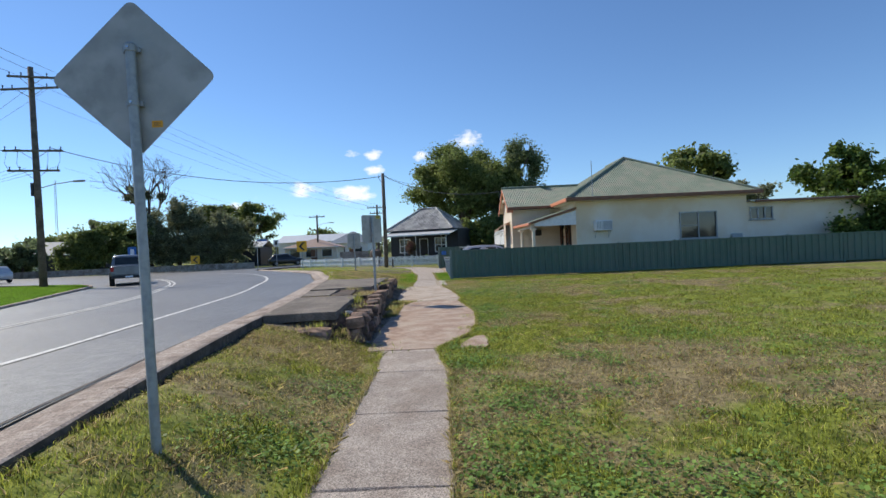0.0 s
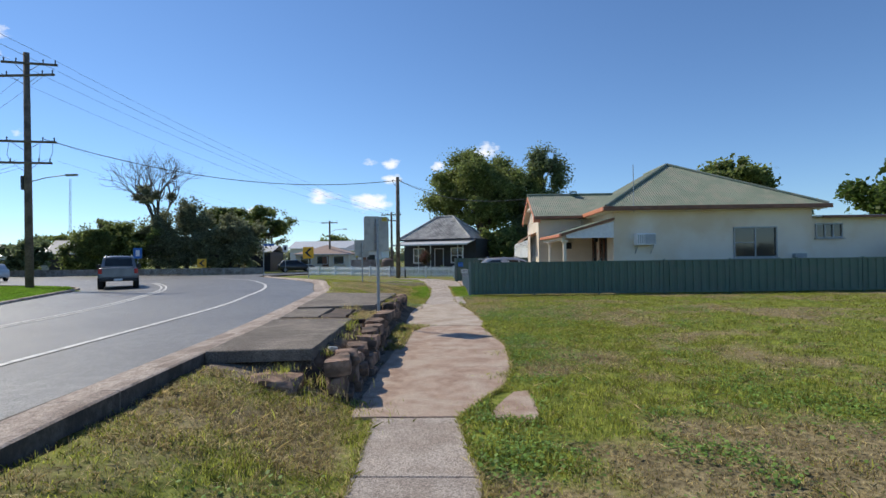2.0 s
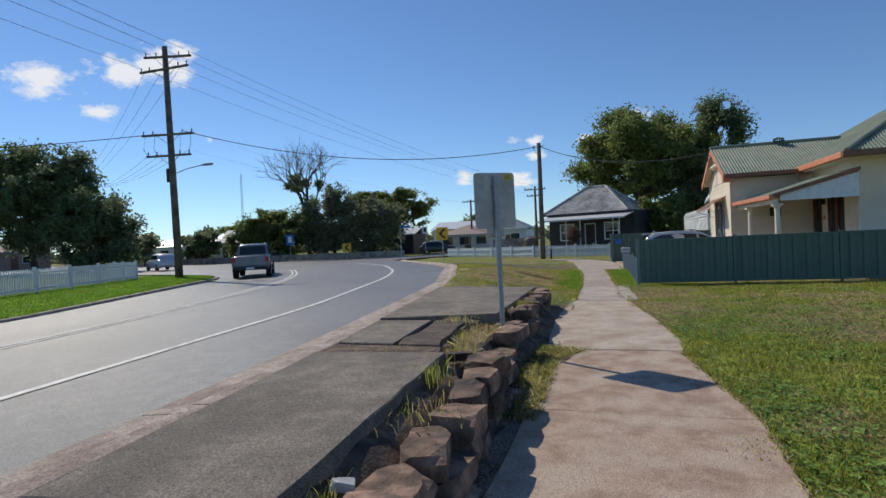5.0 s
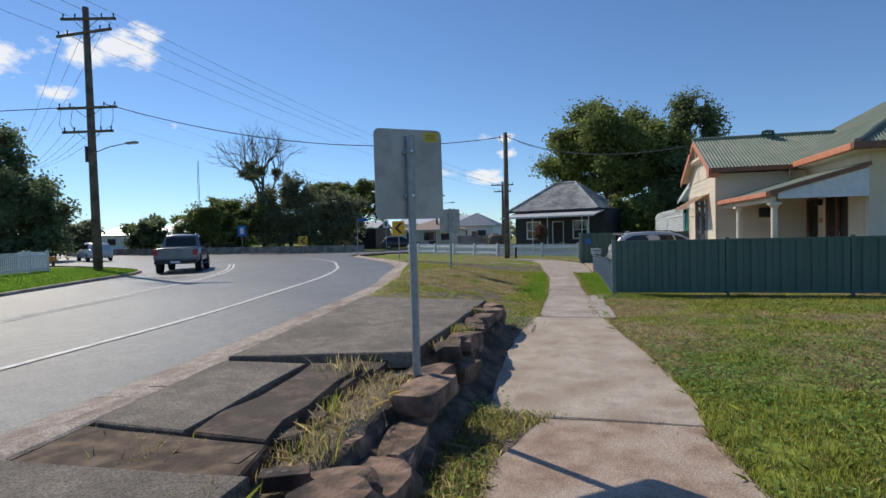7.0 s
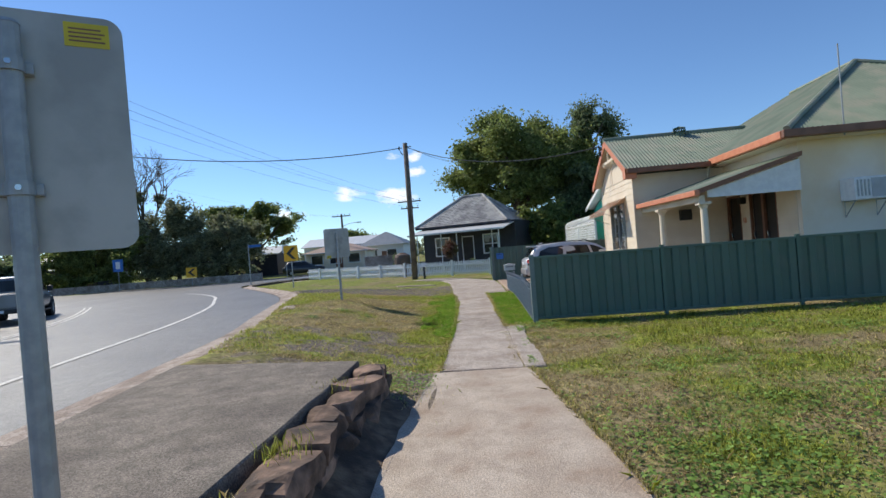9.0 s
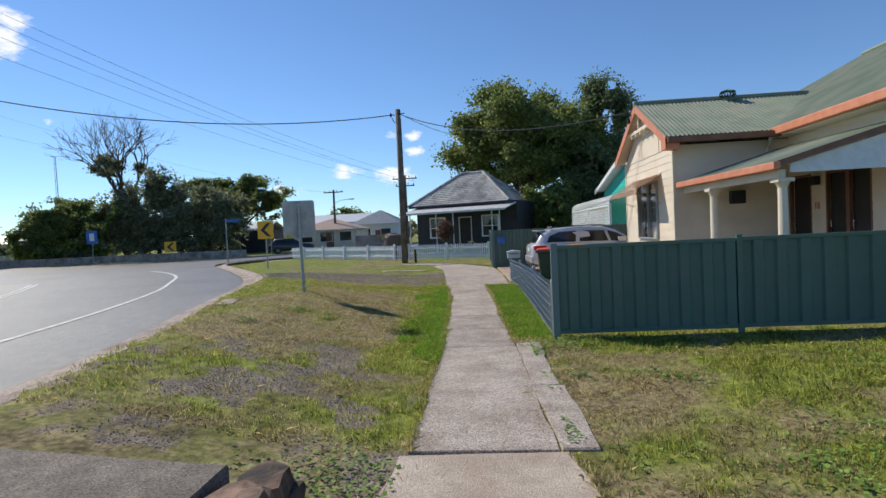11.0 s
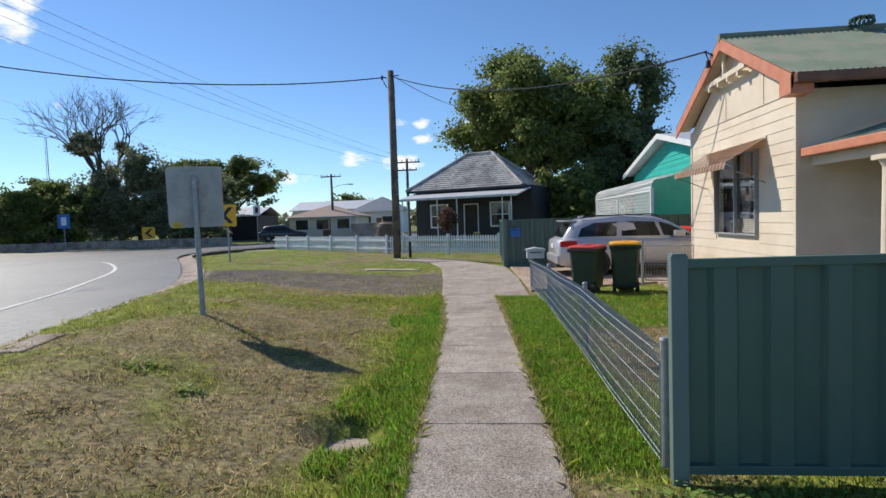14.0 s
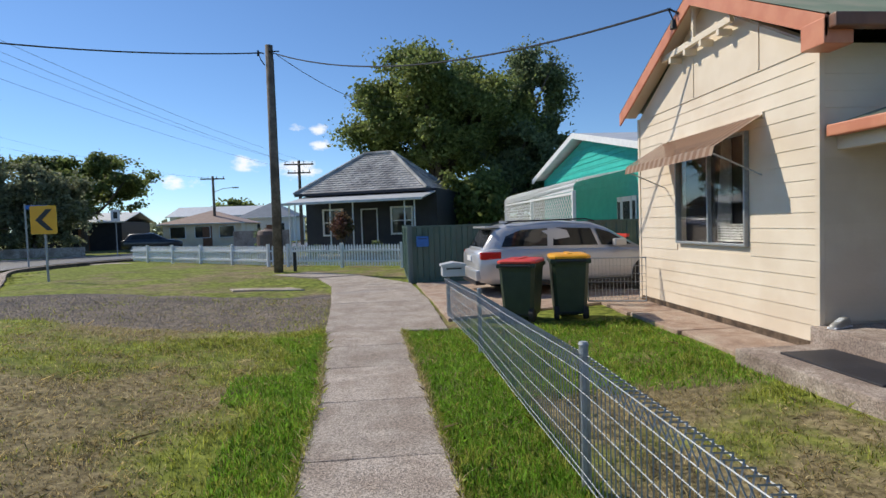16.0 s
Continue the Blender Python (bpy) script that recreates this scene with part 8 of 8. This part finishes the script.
tree(-4.6, 47.6, 0.2, 0.3, 0.03, clumps(0.7, 0.6, 0.6, 0.8, 6, 34), 1800, 0.08, M_LEAFDARK, "rounded dark shrub at the cottage corner", 34, 0.0, 5, name="shrub")


# ---- a line of low woods far off, all round ----
def far_woods():
    rng = np.random.default_rng(77)
    pts = []
    for k in range(420):
        a = 2 * math.pi * k / 420
        r = 190 + 30 * rng.uniform(-1, 1)
        h = 4.5 + 2.5 * noise.noise(Vector((math.cos(a) * 4, math.sin(a) * 4, 0)))
        c = np.array([r * math.sin(a), r * math.cos(a), h * 0.45])
        q = rng.normal(size=(46, 3))
        q /= np.linalg.norm(q, axis=1)[:, None]
        pts.append(c + q * np.array([3.0, 3.0, h * 0.55]) * rng.uniform(0.4, 1, size=(46, 1)))
    ob = new("far_woods", cards_mesh("far_woods", np.concatenate(pts), None, 1.7, M_LEAFOLIVE, rng, 1.2))
    tagged(ob, "distant belt of low green woods round the horizon", "woods", kind="stuff")


far_woods()


# ---- grass, weeds and clover ----
def blades(name, x, y, h, w, material, label, seed, lean=0.6, drop=0.005, z=None):
    rng = np.random.default_rng(seed)
    n = len(x)
    z = land(x, y) - drop if z is None else z
    a = rng.uniform(0, 2 * math.pi, n)
    la = rng.uniform(0, 2 * math.pi, n)
    ln_ = np.abs(rng.normal(0, lean, n)) * h
    base = np.stack([x, y, z], 1)
    side = np.stack([np.cos(a), np.sin(a), np.zeros(n)], 1) * (w / 2)[:, None]
    mid = base + np.stack([np.cos(la) * ln_ * 0.3, np.sin(la) * ln_ * 0.3, h * 0.6], 1)
    tip = base + np.stack([np.cos(la) * ln_, np.sin(la) * ln_, h], 1)
    v = np.stack([base - side, base + side, mid + side * 0.7, tip, mid - side * 0.7], 1).reshape(-1, 3)
    f = np.arange(5 * n).reshape(n, 5)
    me = bpy.data.meshes.new(name)
    me.from_pydata(v.tolist(), [], f.tolist())
    me.materials.append(material)
    for p in me.polygons:
        p.use_smooth = True
    up = np.repeat(np.stack([rng.normal(0, 0.42, n), rng.normal(0, 0.42, n), np.ones(n)], 1), 5, 0)
    up /= np.linalg.norm(up, axis=1)[:, None]
    me.normals_split_custom_set_from_vertices(up.tolist())
    return tagged(new(name, me), label, "grass", kind="stuff")


def grow():
    rng = np.random.default_rng(4)
    n = 760000
    y = rng.uniform(0.6, 36, n)
    off = np.abs(rng.normal(0, 1, n)) * 2.7
    left = rng.uniform(0, 1, n) < 0.5
    x = np.where(left, path_l(y) - off + 0.05, path_r(y) + off - 0.05)
    ok = (x > kerb_x(y) + 0.03) & (x < 9)
    ok &= ~((y > 9.9) & (y < 20.0) & (x < 0.15))
    ok &= ~((y > 9.5) & (y < 20.8) & (x < path_r(y)))
    ok &= ~((x > 4.0) & (y > 26.0)) & ~((y > 32.1) & (x > path_l(y))) & ~((x > 1.66) & (x < 2.08) & (y > 9.6) & (y < 10.6))
    ok &= ~((y > 20.7) & (y < 24.3) & (x > path_r(y)) & (x < path_r(y) + 0.30))
    ok &= np.hypot(x + 0.42, y - 25.32) > 0.31
    x, y = x[ok], y[ok]
    dry, bare = ground_tone(x, y)
    keep = rng.uniform(0, 1, len(x)) > bare * 0.8
    keep &= ~((y > 24.4) & (x < path_l(y) - 0.6) & (rng.uniform(0, 1, len(x)) < 0.1))
    x, y, dry = x[keep], y[keep], dry[keep]
    tuft = np.array([noise.noise(Vector((a * 2.6, b * 2.6, 5))) for a, b in zip(x, y)])
    keep = rng.uniform(-0.5, 0.6, len(x)) < tuft * 0.8 + 0.22
    x, y, dry, tuft = x[keep], y[keep], dry[keep], tuft[keep]
    isdry = rng.uniform(0, 1, len(x)) < np.clip(dry * 1.05 + 0.02, 0.10, 0.92)
    lush = np.clip(0.55 - dry, 0, 0.6)
    h = rng.uniform(0.016, 0.040, len(x)) * (1 + 1.4 * lush + 0.9 * np.clip(tuft, 0, 1))
    w = rng.uniform(0.004, 0.009, len(x))
    blades("grass", x[~isdry], y[~isdry], h[~isdry], w[~isdry], M_BLADE, "short green lawn grass beside the footpath", 5)
    blades("dry_grass", x[isdry], y[isdry], h[isdry] * 0.9, w[isdry] * 0.8, M_DRYBLADE, "short straw-coloured dry grass beside the footpath", 6, 1.5)
    # thick green strips close to the path and inside the wire fence
    m = 95000
    y = rng.uniform(22.6, 32.2, m)
    side = rng.integers(0, 3, m)
    u = rng.uniform(0, 1, m)
    x = np.where(side == 0, path_l(y) + 0.03 - 0.85 * u ** 1.5, np.where(side == 1, path_r(y) - 0.02 + (1.74 - path_r(y)) * u, 1.75 + 2.4 * u))
    ok = (side == 0) | ((side == 1) & (y > 24.75) & (x < 1.74)) | ((side == 2) & (y > 29.0))
    ok &= np.hypot(x + 0.42, y - 25.32) > 0.29
    edge = np.array([noise.noise(Vector((a * 1.7, b * 1.1, 2))) for a, b in zip(x, y)])
    ok &= (side > 0) | (edge * 0.9 + 0.75 > u + np.clip(24.0 - y, 0, 2))
    x, y = x[ok], y[ok]
    blades("grass", x, y, rng.uniform(0.03, 0.075, len(x)), rng.uniform(0.005, 0.010, len(x)), M_LUSH, "thick bright green grass along the path and fence", 15, 0.6)
    # longer straggling grass on the verge before the wall and along the lawn's edge
    m = 92000
    d_ = rng.uniform(0, 1, m) < 0.16
    c_ = rng.uniform(0, 1, m) < 0.45
    a_ = rng.uniform(0, 1, m) < 0.55
    y = np.where(a_, rng.uniform(3.0, 9.95, m), rng.uniform(3.0, 20, m))
    x = np.where(a_, rng.uniform(-1.7, 0.45, m), path_r(y) + np.abs(rng.normal(0, 0.9, m)))
    y = np.where(c_, rng.uniform(23.6, 32.3, m), y)
    x = np.where(c_, path_l(y) - 0.4 - 4.0 * rng.uniform(0, 1, m), x)
    y = np.where(d_, rng.uniform(8.0, 10.22, m), y)
    x = np.where(d_, rng.uniform(-1.75, 0.35, m), x)
    lump = np.array([noise.noise(Vector((p * 4.2, q * 4.2, 6))) + 0.6 * noise.noise(Vector((p * 1.4, q * 1.4, 2))) for p, q in zip(x, y)])
    ok = (lump > np.where(d_, -0.35, rng.uniform(-0.1, 0.7, m))) & (x > kerb_x(y) + 0.1) & ((x < path_l(y)) | (x > path_r(y))) & ~((x > 1.62) & (x < 2.1) & (y > 9.58) & (y < 10.62))
    x, y, lump = x[ok], y[ok], lump[ok]
    dry, _ = ground_tone(x, y)
    pick = rng.uniform(0, 1, len(x)) < np.clip(dry + 0.1, 0.1, 0.85)
    h = rng.uniform(0.02, 0.062, len(x)) * np.where(y > 23, 0.75, 1.0)
    w = rng.uniform(0.004, 0.009, len(x))
    blades("grass", x[~pick], y[~pick], h[~pick], w[~pick], M_BLADE, "straggling green grass clumps in the lawn", 17, 0.9)
    blades("dry_grass", x[pick], y[pick], h[pick] * 0.8, w[pick] * 0.8, M_DRYBLADE, "straggling straw clumps in the lawn", 18, 1.7)
    # fringe along the path
    m = 26000
    y = rng.uniform(0.6, 32.2, m)
    s = rng.uniform(0, 1, m) < 0.5
    d = np.abs(rng.normal(0, 0.035, m))
    x = np.where(s, path_l(y) + 0.03 - d, path_r(y) - 0.03 + d)
    ok = ~((y > 9.5) & (y < 20.8) & s) & ~((y > 20.7) & (y < 24.3) & ~s)
    x, y = x[ok], y[ok]
    dry, _ = ground_tone(x, y)
    pick = rng.uniform(0, 1, len(x)) < np.clip(dry, 0.15, 0.8)
    h = rng.uniform(0.03, 0.075, len(x))
    w = rng.uniform(0.004, 0.008, len(x))
    zz = path_z(y) + 0.01
    blades("grass", x[~pick], y[~pick], h[~pick], w[~pick], M_BLADE, "green grass fringe creeping over the path edge", 7, 0.8, z=zz[~pick])
    blades("dry_grass", x[pick], y[pick], h[pick], w[pick], M_DRYBLADE, "dry grass fringe creeping over the path edge", 8, 1.0, z=zz[pick])
    # coarser grass over the open lot, farther from the path
    m = 210000
    x, y = rng.uniform(3.2, 15, m), 2.5 + 22 * rng.uniform(0, 1, m) ** 1.2
    dry, _ = ground_tone(x, y)
    tuft = np.array([noise.noise(Vector((a * 2.1, b * 2.1, 5))) + 0.6 * noise.noise(Vector((a * 6, b * 6, 3))) for a, b in zip(x, y)])
    ok = rng.uniform(-0.6, 0.6, m) < tuft
    x, y, dry, tuft = x[ok], y[ok], dry[ok], tuft[ok]
    pick = rng.uniform(0, 1, len(x)) < np.clip(dry - 0.05, 0.08, 0.9)
    h = rng.uniform(0.02, 0.05, len(x)) * (1 + np.clip(tuft, 0, 1))
    w = rng.uniform(0.008, 0.016, len(x))
    blades("grass", x[~pick], y[~pick], h[~pick], w[~pick], M_BLADE, "tufted green grass across the open lot", 27, 0.9)
    blades("dry_grass", x[pick], y[pick], h[pick] * 0.8, w[pick] * 0.8, M_DRYBLADE, "tufted straw-coloured grass across the open lot", 28, 1.5)
    # bright grass on the far corner of the side street
    m = 60000
    y = rng.uniform(9, 36, m)
    kx = np.interp(y, [p[1] for p in LEFTKERB[::-1]][:11], [p[0] for p in LEFTKERB[::-1]][:11])
    x = kx - 0.25 - 7 * rng.uniform(0, 1, m) ** 1.3
    blades("grass", x, y, rng.uniform(0.04, 0.09, m), rng.uniform(0.012, 0.026, m), M_LUSH, "bright green mown grass on the far corner", 47, 0.6)
    # weedy dirt strip between the broken wall and the slabs
    m = 5200
    y = rng.uniform(13.2, 15.95, m)
    x = rng.uniform(-0.12, 0.36, m) + np.clip(y - 15.3, 0, 1) * rng.uniform(0, 0.8, m)
    pick = rng.uniform(0, 1, m) < 0.55
    h, w, zz = rng.uniform(0.025, 0.08, m), rng.uniform(0.004, 0.009, m), path_z(y) + 0.015
    blades("weeds", x[~pick], y[~pick], h[~pick], w[~pick], M_BLADE, "low green weeds along the foot of the wall", 37, 0.9, z=zz[~pick])
    blades("dry_weeds", x[pick], y[pick], h[pick], w[pick], M_DRYBLADE, "dry straw along the foot of the wall", 38, 1.2, z=zz[pick])
    m = 1500
    y, x = rng.uniform(13.7, 15.7, m), rng.uniform(-0.78, -0.33, m)
    blades("dry_weeds", x, y, rng.uniform(0.03, 0.09, m), rng.uniform(0.003, 0.007, m), M_DRYBLADE, "matted dry straw on the slumped bank", 39, 1.4, z=land(x, y) + 0.03)
    # clover and broad weeds
    rng = np.random.default_rng(9)
    px, py, pz = [], [], []
    for cx, cy, r, k in ((2.0, 5.2, 0.45, 1500), (1.9, 4.0, 0.35, 900), (2.1, 6.6, 0.5, 1200), (1.75, 8.6, 0.3, 1200), (1.7, 9.8, 0.28, 1300), (2.3, 12.6, 0.5, 1600), (2.4, 13.8, 0.5, 1300), (3.2, 16.6, 0.9, 2600), (3.4, 18.6, 0.9, 2400), (2.2, 18.0, 0.5, 1200), (0.15, 5.6, 0.35, 900), (0.3, 7.3, 0.3, 700), (0.15, 14.8, 0.2, 500), (0.2, 15.9, 0.2, 400), (-0.1, 20.3, 0.35, 700), (-2.4, 25.9, 0.08, 90), (-1.75, 25.6, 0.06, 70), (-2.6, 24.5, 0.08, 90), (5.5, 9.5, 0.9, 1500), (6.5, 7.5, 0.8, 1200), (1.7, 24.2, 0.25, 500), (2.2, 24.3, 0.2, 400)):
        px.append(rng.normal(cx, r, k))
        py.append(rng.normal(cy, r, k))
    m = 190000
    ax, ay = 1.3 + 10 * rng.uniform(0, 1, m) ** 1.6, rng.uniform(2.5, 24.3, m)
    keep = np.array([noise.noise(Vector((a * 0.75, b * 0.95, 21))) + 0.7 * noise.noise(Vector((a * 2.7, b * 2.7, 22))) for a, b in zip(ax, ay)]) > rng.uniform(0.12, 0.75, m)
    px.append(ax[keep])
    py.append(ay[keep])
    px, py = np.concatenate(px), np.concatenate(py)
    ok = ((px < path_l(py) - 0.02) | (px > path_r(py) + 0.0)) & (px > kerb_x(py) + 0.1) & ~((px > 1.62) & (px < 2.1) & (py > 9.58) & (py < 10.62))
    px, py = px[ok], py[ok]
    pz = land(px, py) + rng.uniform(0.008, 0.055, len(px))
    n = len(px)
    pts = np.stack([px, py, pz], 1)
    a = rng.uniform(0, 2 * math.pi, n)
    s = rng.uniform(0.010, 0.020, n)[:, None]
    t1 = np.stack([np.cos(a), np.sin(a), rng.normal(0, 0.3, n)], 1) * s
    t2 = np.stack([-np.sin(a), np.cos(a), rng.normal(0, 0.3, n)], 1) * s
    v = np.stack([pts - t1, pts + t2, pts + t1, pts - t2], 1).reshape(-1, 3)
    me = bpy.data.meshes.new("clover")
    me.from_pydata(v.tolist(), [], np.arange(4 * n).reshape(n, 4).tolist())
    me.materials.append(M_CLOVER)
    tagged(new("clover", me), "patches of low green clover growing in the lawn", "clover", kind="stuff")
    # tufts rooted in the broken wall and the slab joints
    rng = np.random.default_rng(10)
    tx, ty, tz, th, dryt = [], [], [], [], []
    for cx, cy, z0, hh, k, r, dd in ((-0.62, 10.2, 0.2, 0.16, 70, 0.06, 0), (-0.25, 10.3, 0.05, 0.18, 160, 0.14, 0.4), (-0.33, 10.9, 0.26, 0.16, 60, 0.06, 0.2), (-0.28, 12.2, 0.3, 0.14, 120, 0.14, 0.6), (-0.45, 12.9, 0.32, 0.24, 120, 0.08, 0.1), (-0.6, 13.45, 0.3, 0.22, 90, 0.06, 0.2), (-0.55, 14.2, 0.25, 0.25, 90, 0.06, 0.1), (-0.75, 14.8, 0.26, 0.25, 100, 0.06, 0.1), (-1.3, 13.8, 0.36, 0.1, 90, 0.12, 0.3), (-1.9, 14.0, 0.36, 0.08, 60, 0.12, 0.4), (-0.95, 15.55, 0.4, 0.16, 130, 0.12, 0.7), (-1.7, 15.5, 0.38, 0.08, 60, 0.12, 0.4), (-0.42, 16.6, 0.4, 0.12, 90, 0.08, 0.5), (-0.4, 17.4, 0.4, 0.16, 120, 0.08, 0.1), (-0.5, 18.8, 0.44, 0.1, 80, 0.08, 0.3), (-0.1, 14.4, 0.0, 0.16, 300, 0.22, 0.4), (0.1, 15.85, 0.0, 0.09, 200, 0.15, 0.4), (0.6, 15.83, -0.02, 0.06, 60, 0.12, 0.3), (1.5, 15.87, -0.02, 0.06, 90, 0.16, 0.4), (-0.1, 19.9, 0.05, 0.1, 250, 0.25, 0.6), (0.2, 9.75, -0.15, 0.12, 300, 0.25, 0.2), (-0.9, 10.12, 0.2, 0.08, 260, 0.22, 0.7), (-0.4, 9.85, -0.05, 0.11, 380, 0.16, 0.3), (-0.1, 9.9, -0.12, 0.10, 420, 0.18, 0.6), (1.88, 11.4, -0.12, 0.08, 400, 0.12, 0.15), (1.92, 13.0, -0.1, 0.08, 500, 0.12, 0.1), (1.85, 14.6, -0.06, 0.08, 400, 0.12, 0.2), (0.05, 12.2, -0.14, 0.08, 300, 0.1, 0.7), (-0.5, 9.75, 0.0, 0.14, 320, 0.3, 0.6), (-1.2, 9.8, 0.12, 0.1, 200, 0.25, 0.7), (1.6, 9.9, -0.16, 0.1, 300, 0.16, 0.1), (2.9, 25.0, 0.02, 0.09, 160, 0.5, 0.1), (1.9, 24.55, 0.0, 0.1, 180, 0.2, 0.1), (4.2, 24.5, 0.02, 0.07, 160, 0.6, 0.3), (7, 24.5, 0.03, 0.07, 160, 0.9, 0.3), (1.1, 21.5, 0.03, 0.07, 60, 0.05, 0.4), (1.12, 23.6, 0.03, 0.07, 70, 0.07, 0), (1.62, 28.3, 0.0, 0.13, 600, 0.02, 0), (1.5, 31.5, 0.0, 0.1, 200, 0.05, 0), (3.9, 31.8, 0.0, 0.12, 300, 0.2, 0), (4.4, 27.5, 0.0, 0.15, 300, 0.3, 0)):
        stretch_y = 2.0 if k == 600 else r * 1.3
        tx.append(rng.normal(cx, r, k))
        ty.append(rng.normal(cy, stretch_y, k))
        tz.append(np.full(k, z0 - 0.02))
        th.append(rng.uniform(0.3, 1.0, k) ** 1.3 * hh * 0.8)
        dryt.append(rng.uniform(0, 1, k) < dd)
    tx, ty, tz, th, dryt = (np.concatenate(q) for q in (tx, ty, tz, th, dryt))
    wd = rng.uniform(0.004, 0.009, len(tx))
    blades("weeds", tx[~dryt], ty[~dryt], th[~dryt], wd[~dryt], M_BLADE, "green weed tufts rooted in wall and slab joints", 11, 0.5, z=tz[~dryt])
    blades("dry_weeds", tx[dryt], ty[dryt], th[dryt], wd[dryt], M_DRYBLADE, "dry straw tufts rooted in wall and slab joints", 12, 0.7, z=tz[dryt])


grow()


# ---- loose gravel and crumbs on the bare patches ----
def gravel():
    rng = np.random.default_rng(21)
    n = 90000
    y = np.where(rng.uniform(0, 1, n) < 0.6, rng.uniform(20.3, 25, n), rng.uniform(32.5, 37.2, n))
    x = rng.uniform(-7.5, 0.2, n)
    _, bare = ground_tone(x, y)
    ok = (bare > rng.uniform(0.2, 0.9, n)) & (x > kerb_x(y) + 0.2) & (x < path_l(y))
    x, y = x[ok], y[ok]
    z = land(x, y)
    s = rng.uniform(0.004, 0.012, len(x))
    base = np.array([(1, 0, 0), (-0.5, 0.8, 0), (-0.5, -0.8, 0), (0.1, 0.05, 0.8)])
    a = rng.uniform(0, 6.28, len(x))
    c, si = np.cos(a), np.sin(a)
    v = np.empty((len(x), 4, 3))
    v[:, :, 0] = x[:, None] + s[:, None] * (base[:, 0] * c[:, None] - base[:, 1] * si[:, None])
    v[:, :, 1] = y[:, None] + s[:, None] * (base[:, 0] * si[:, None] + base[:, 1] * c[:, None])
    v[:, :, 2] = z[:, None] + s[:, None] * base[:, 2]
    f = (np.arange(len(x))[:, None, None] * 4 + np.array([(0, 1, 3), (1, 2, 3), (2, 0, 3)])).reshape(-1, 3)
    me = bpy.data.meshes.new("gravel")
    me.from_pydata(v.reshape(-1, 3).tolist(), [], f.tolist())
    me.materials.append(mat("gravel_stone", (0.12, 0.105, 0.09), (0.40, 0.355, 0.30), 40, 0.9))
    tagged(new("gravel", me), "loose grey gravel scattered over bare verge patches", "gravel", kind="stuff")


gravel()
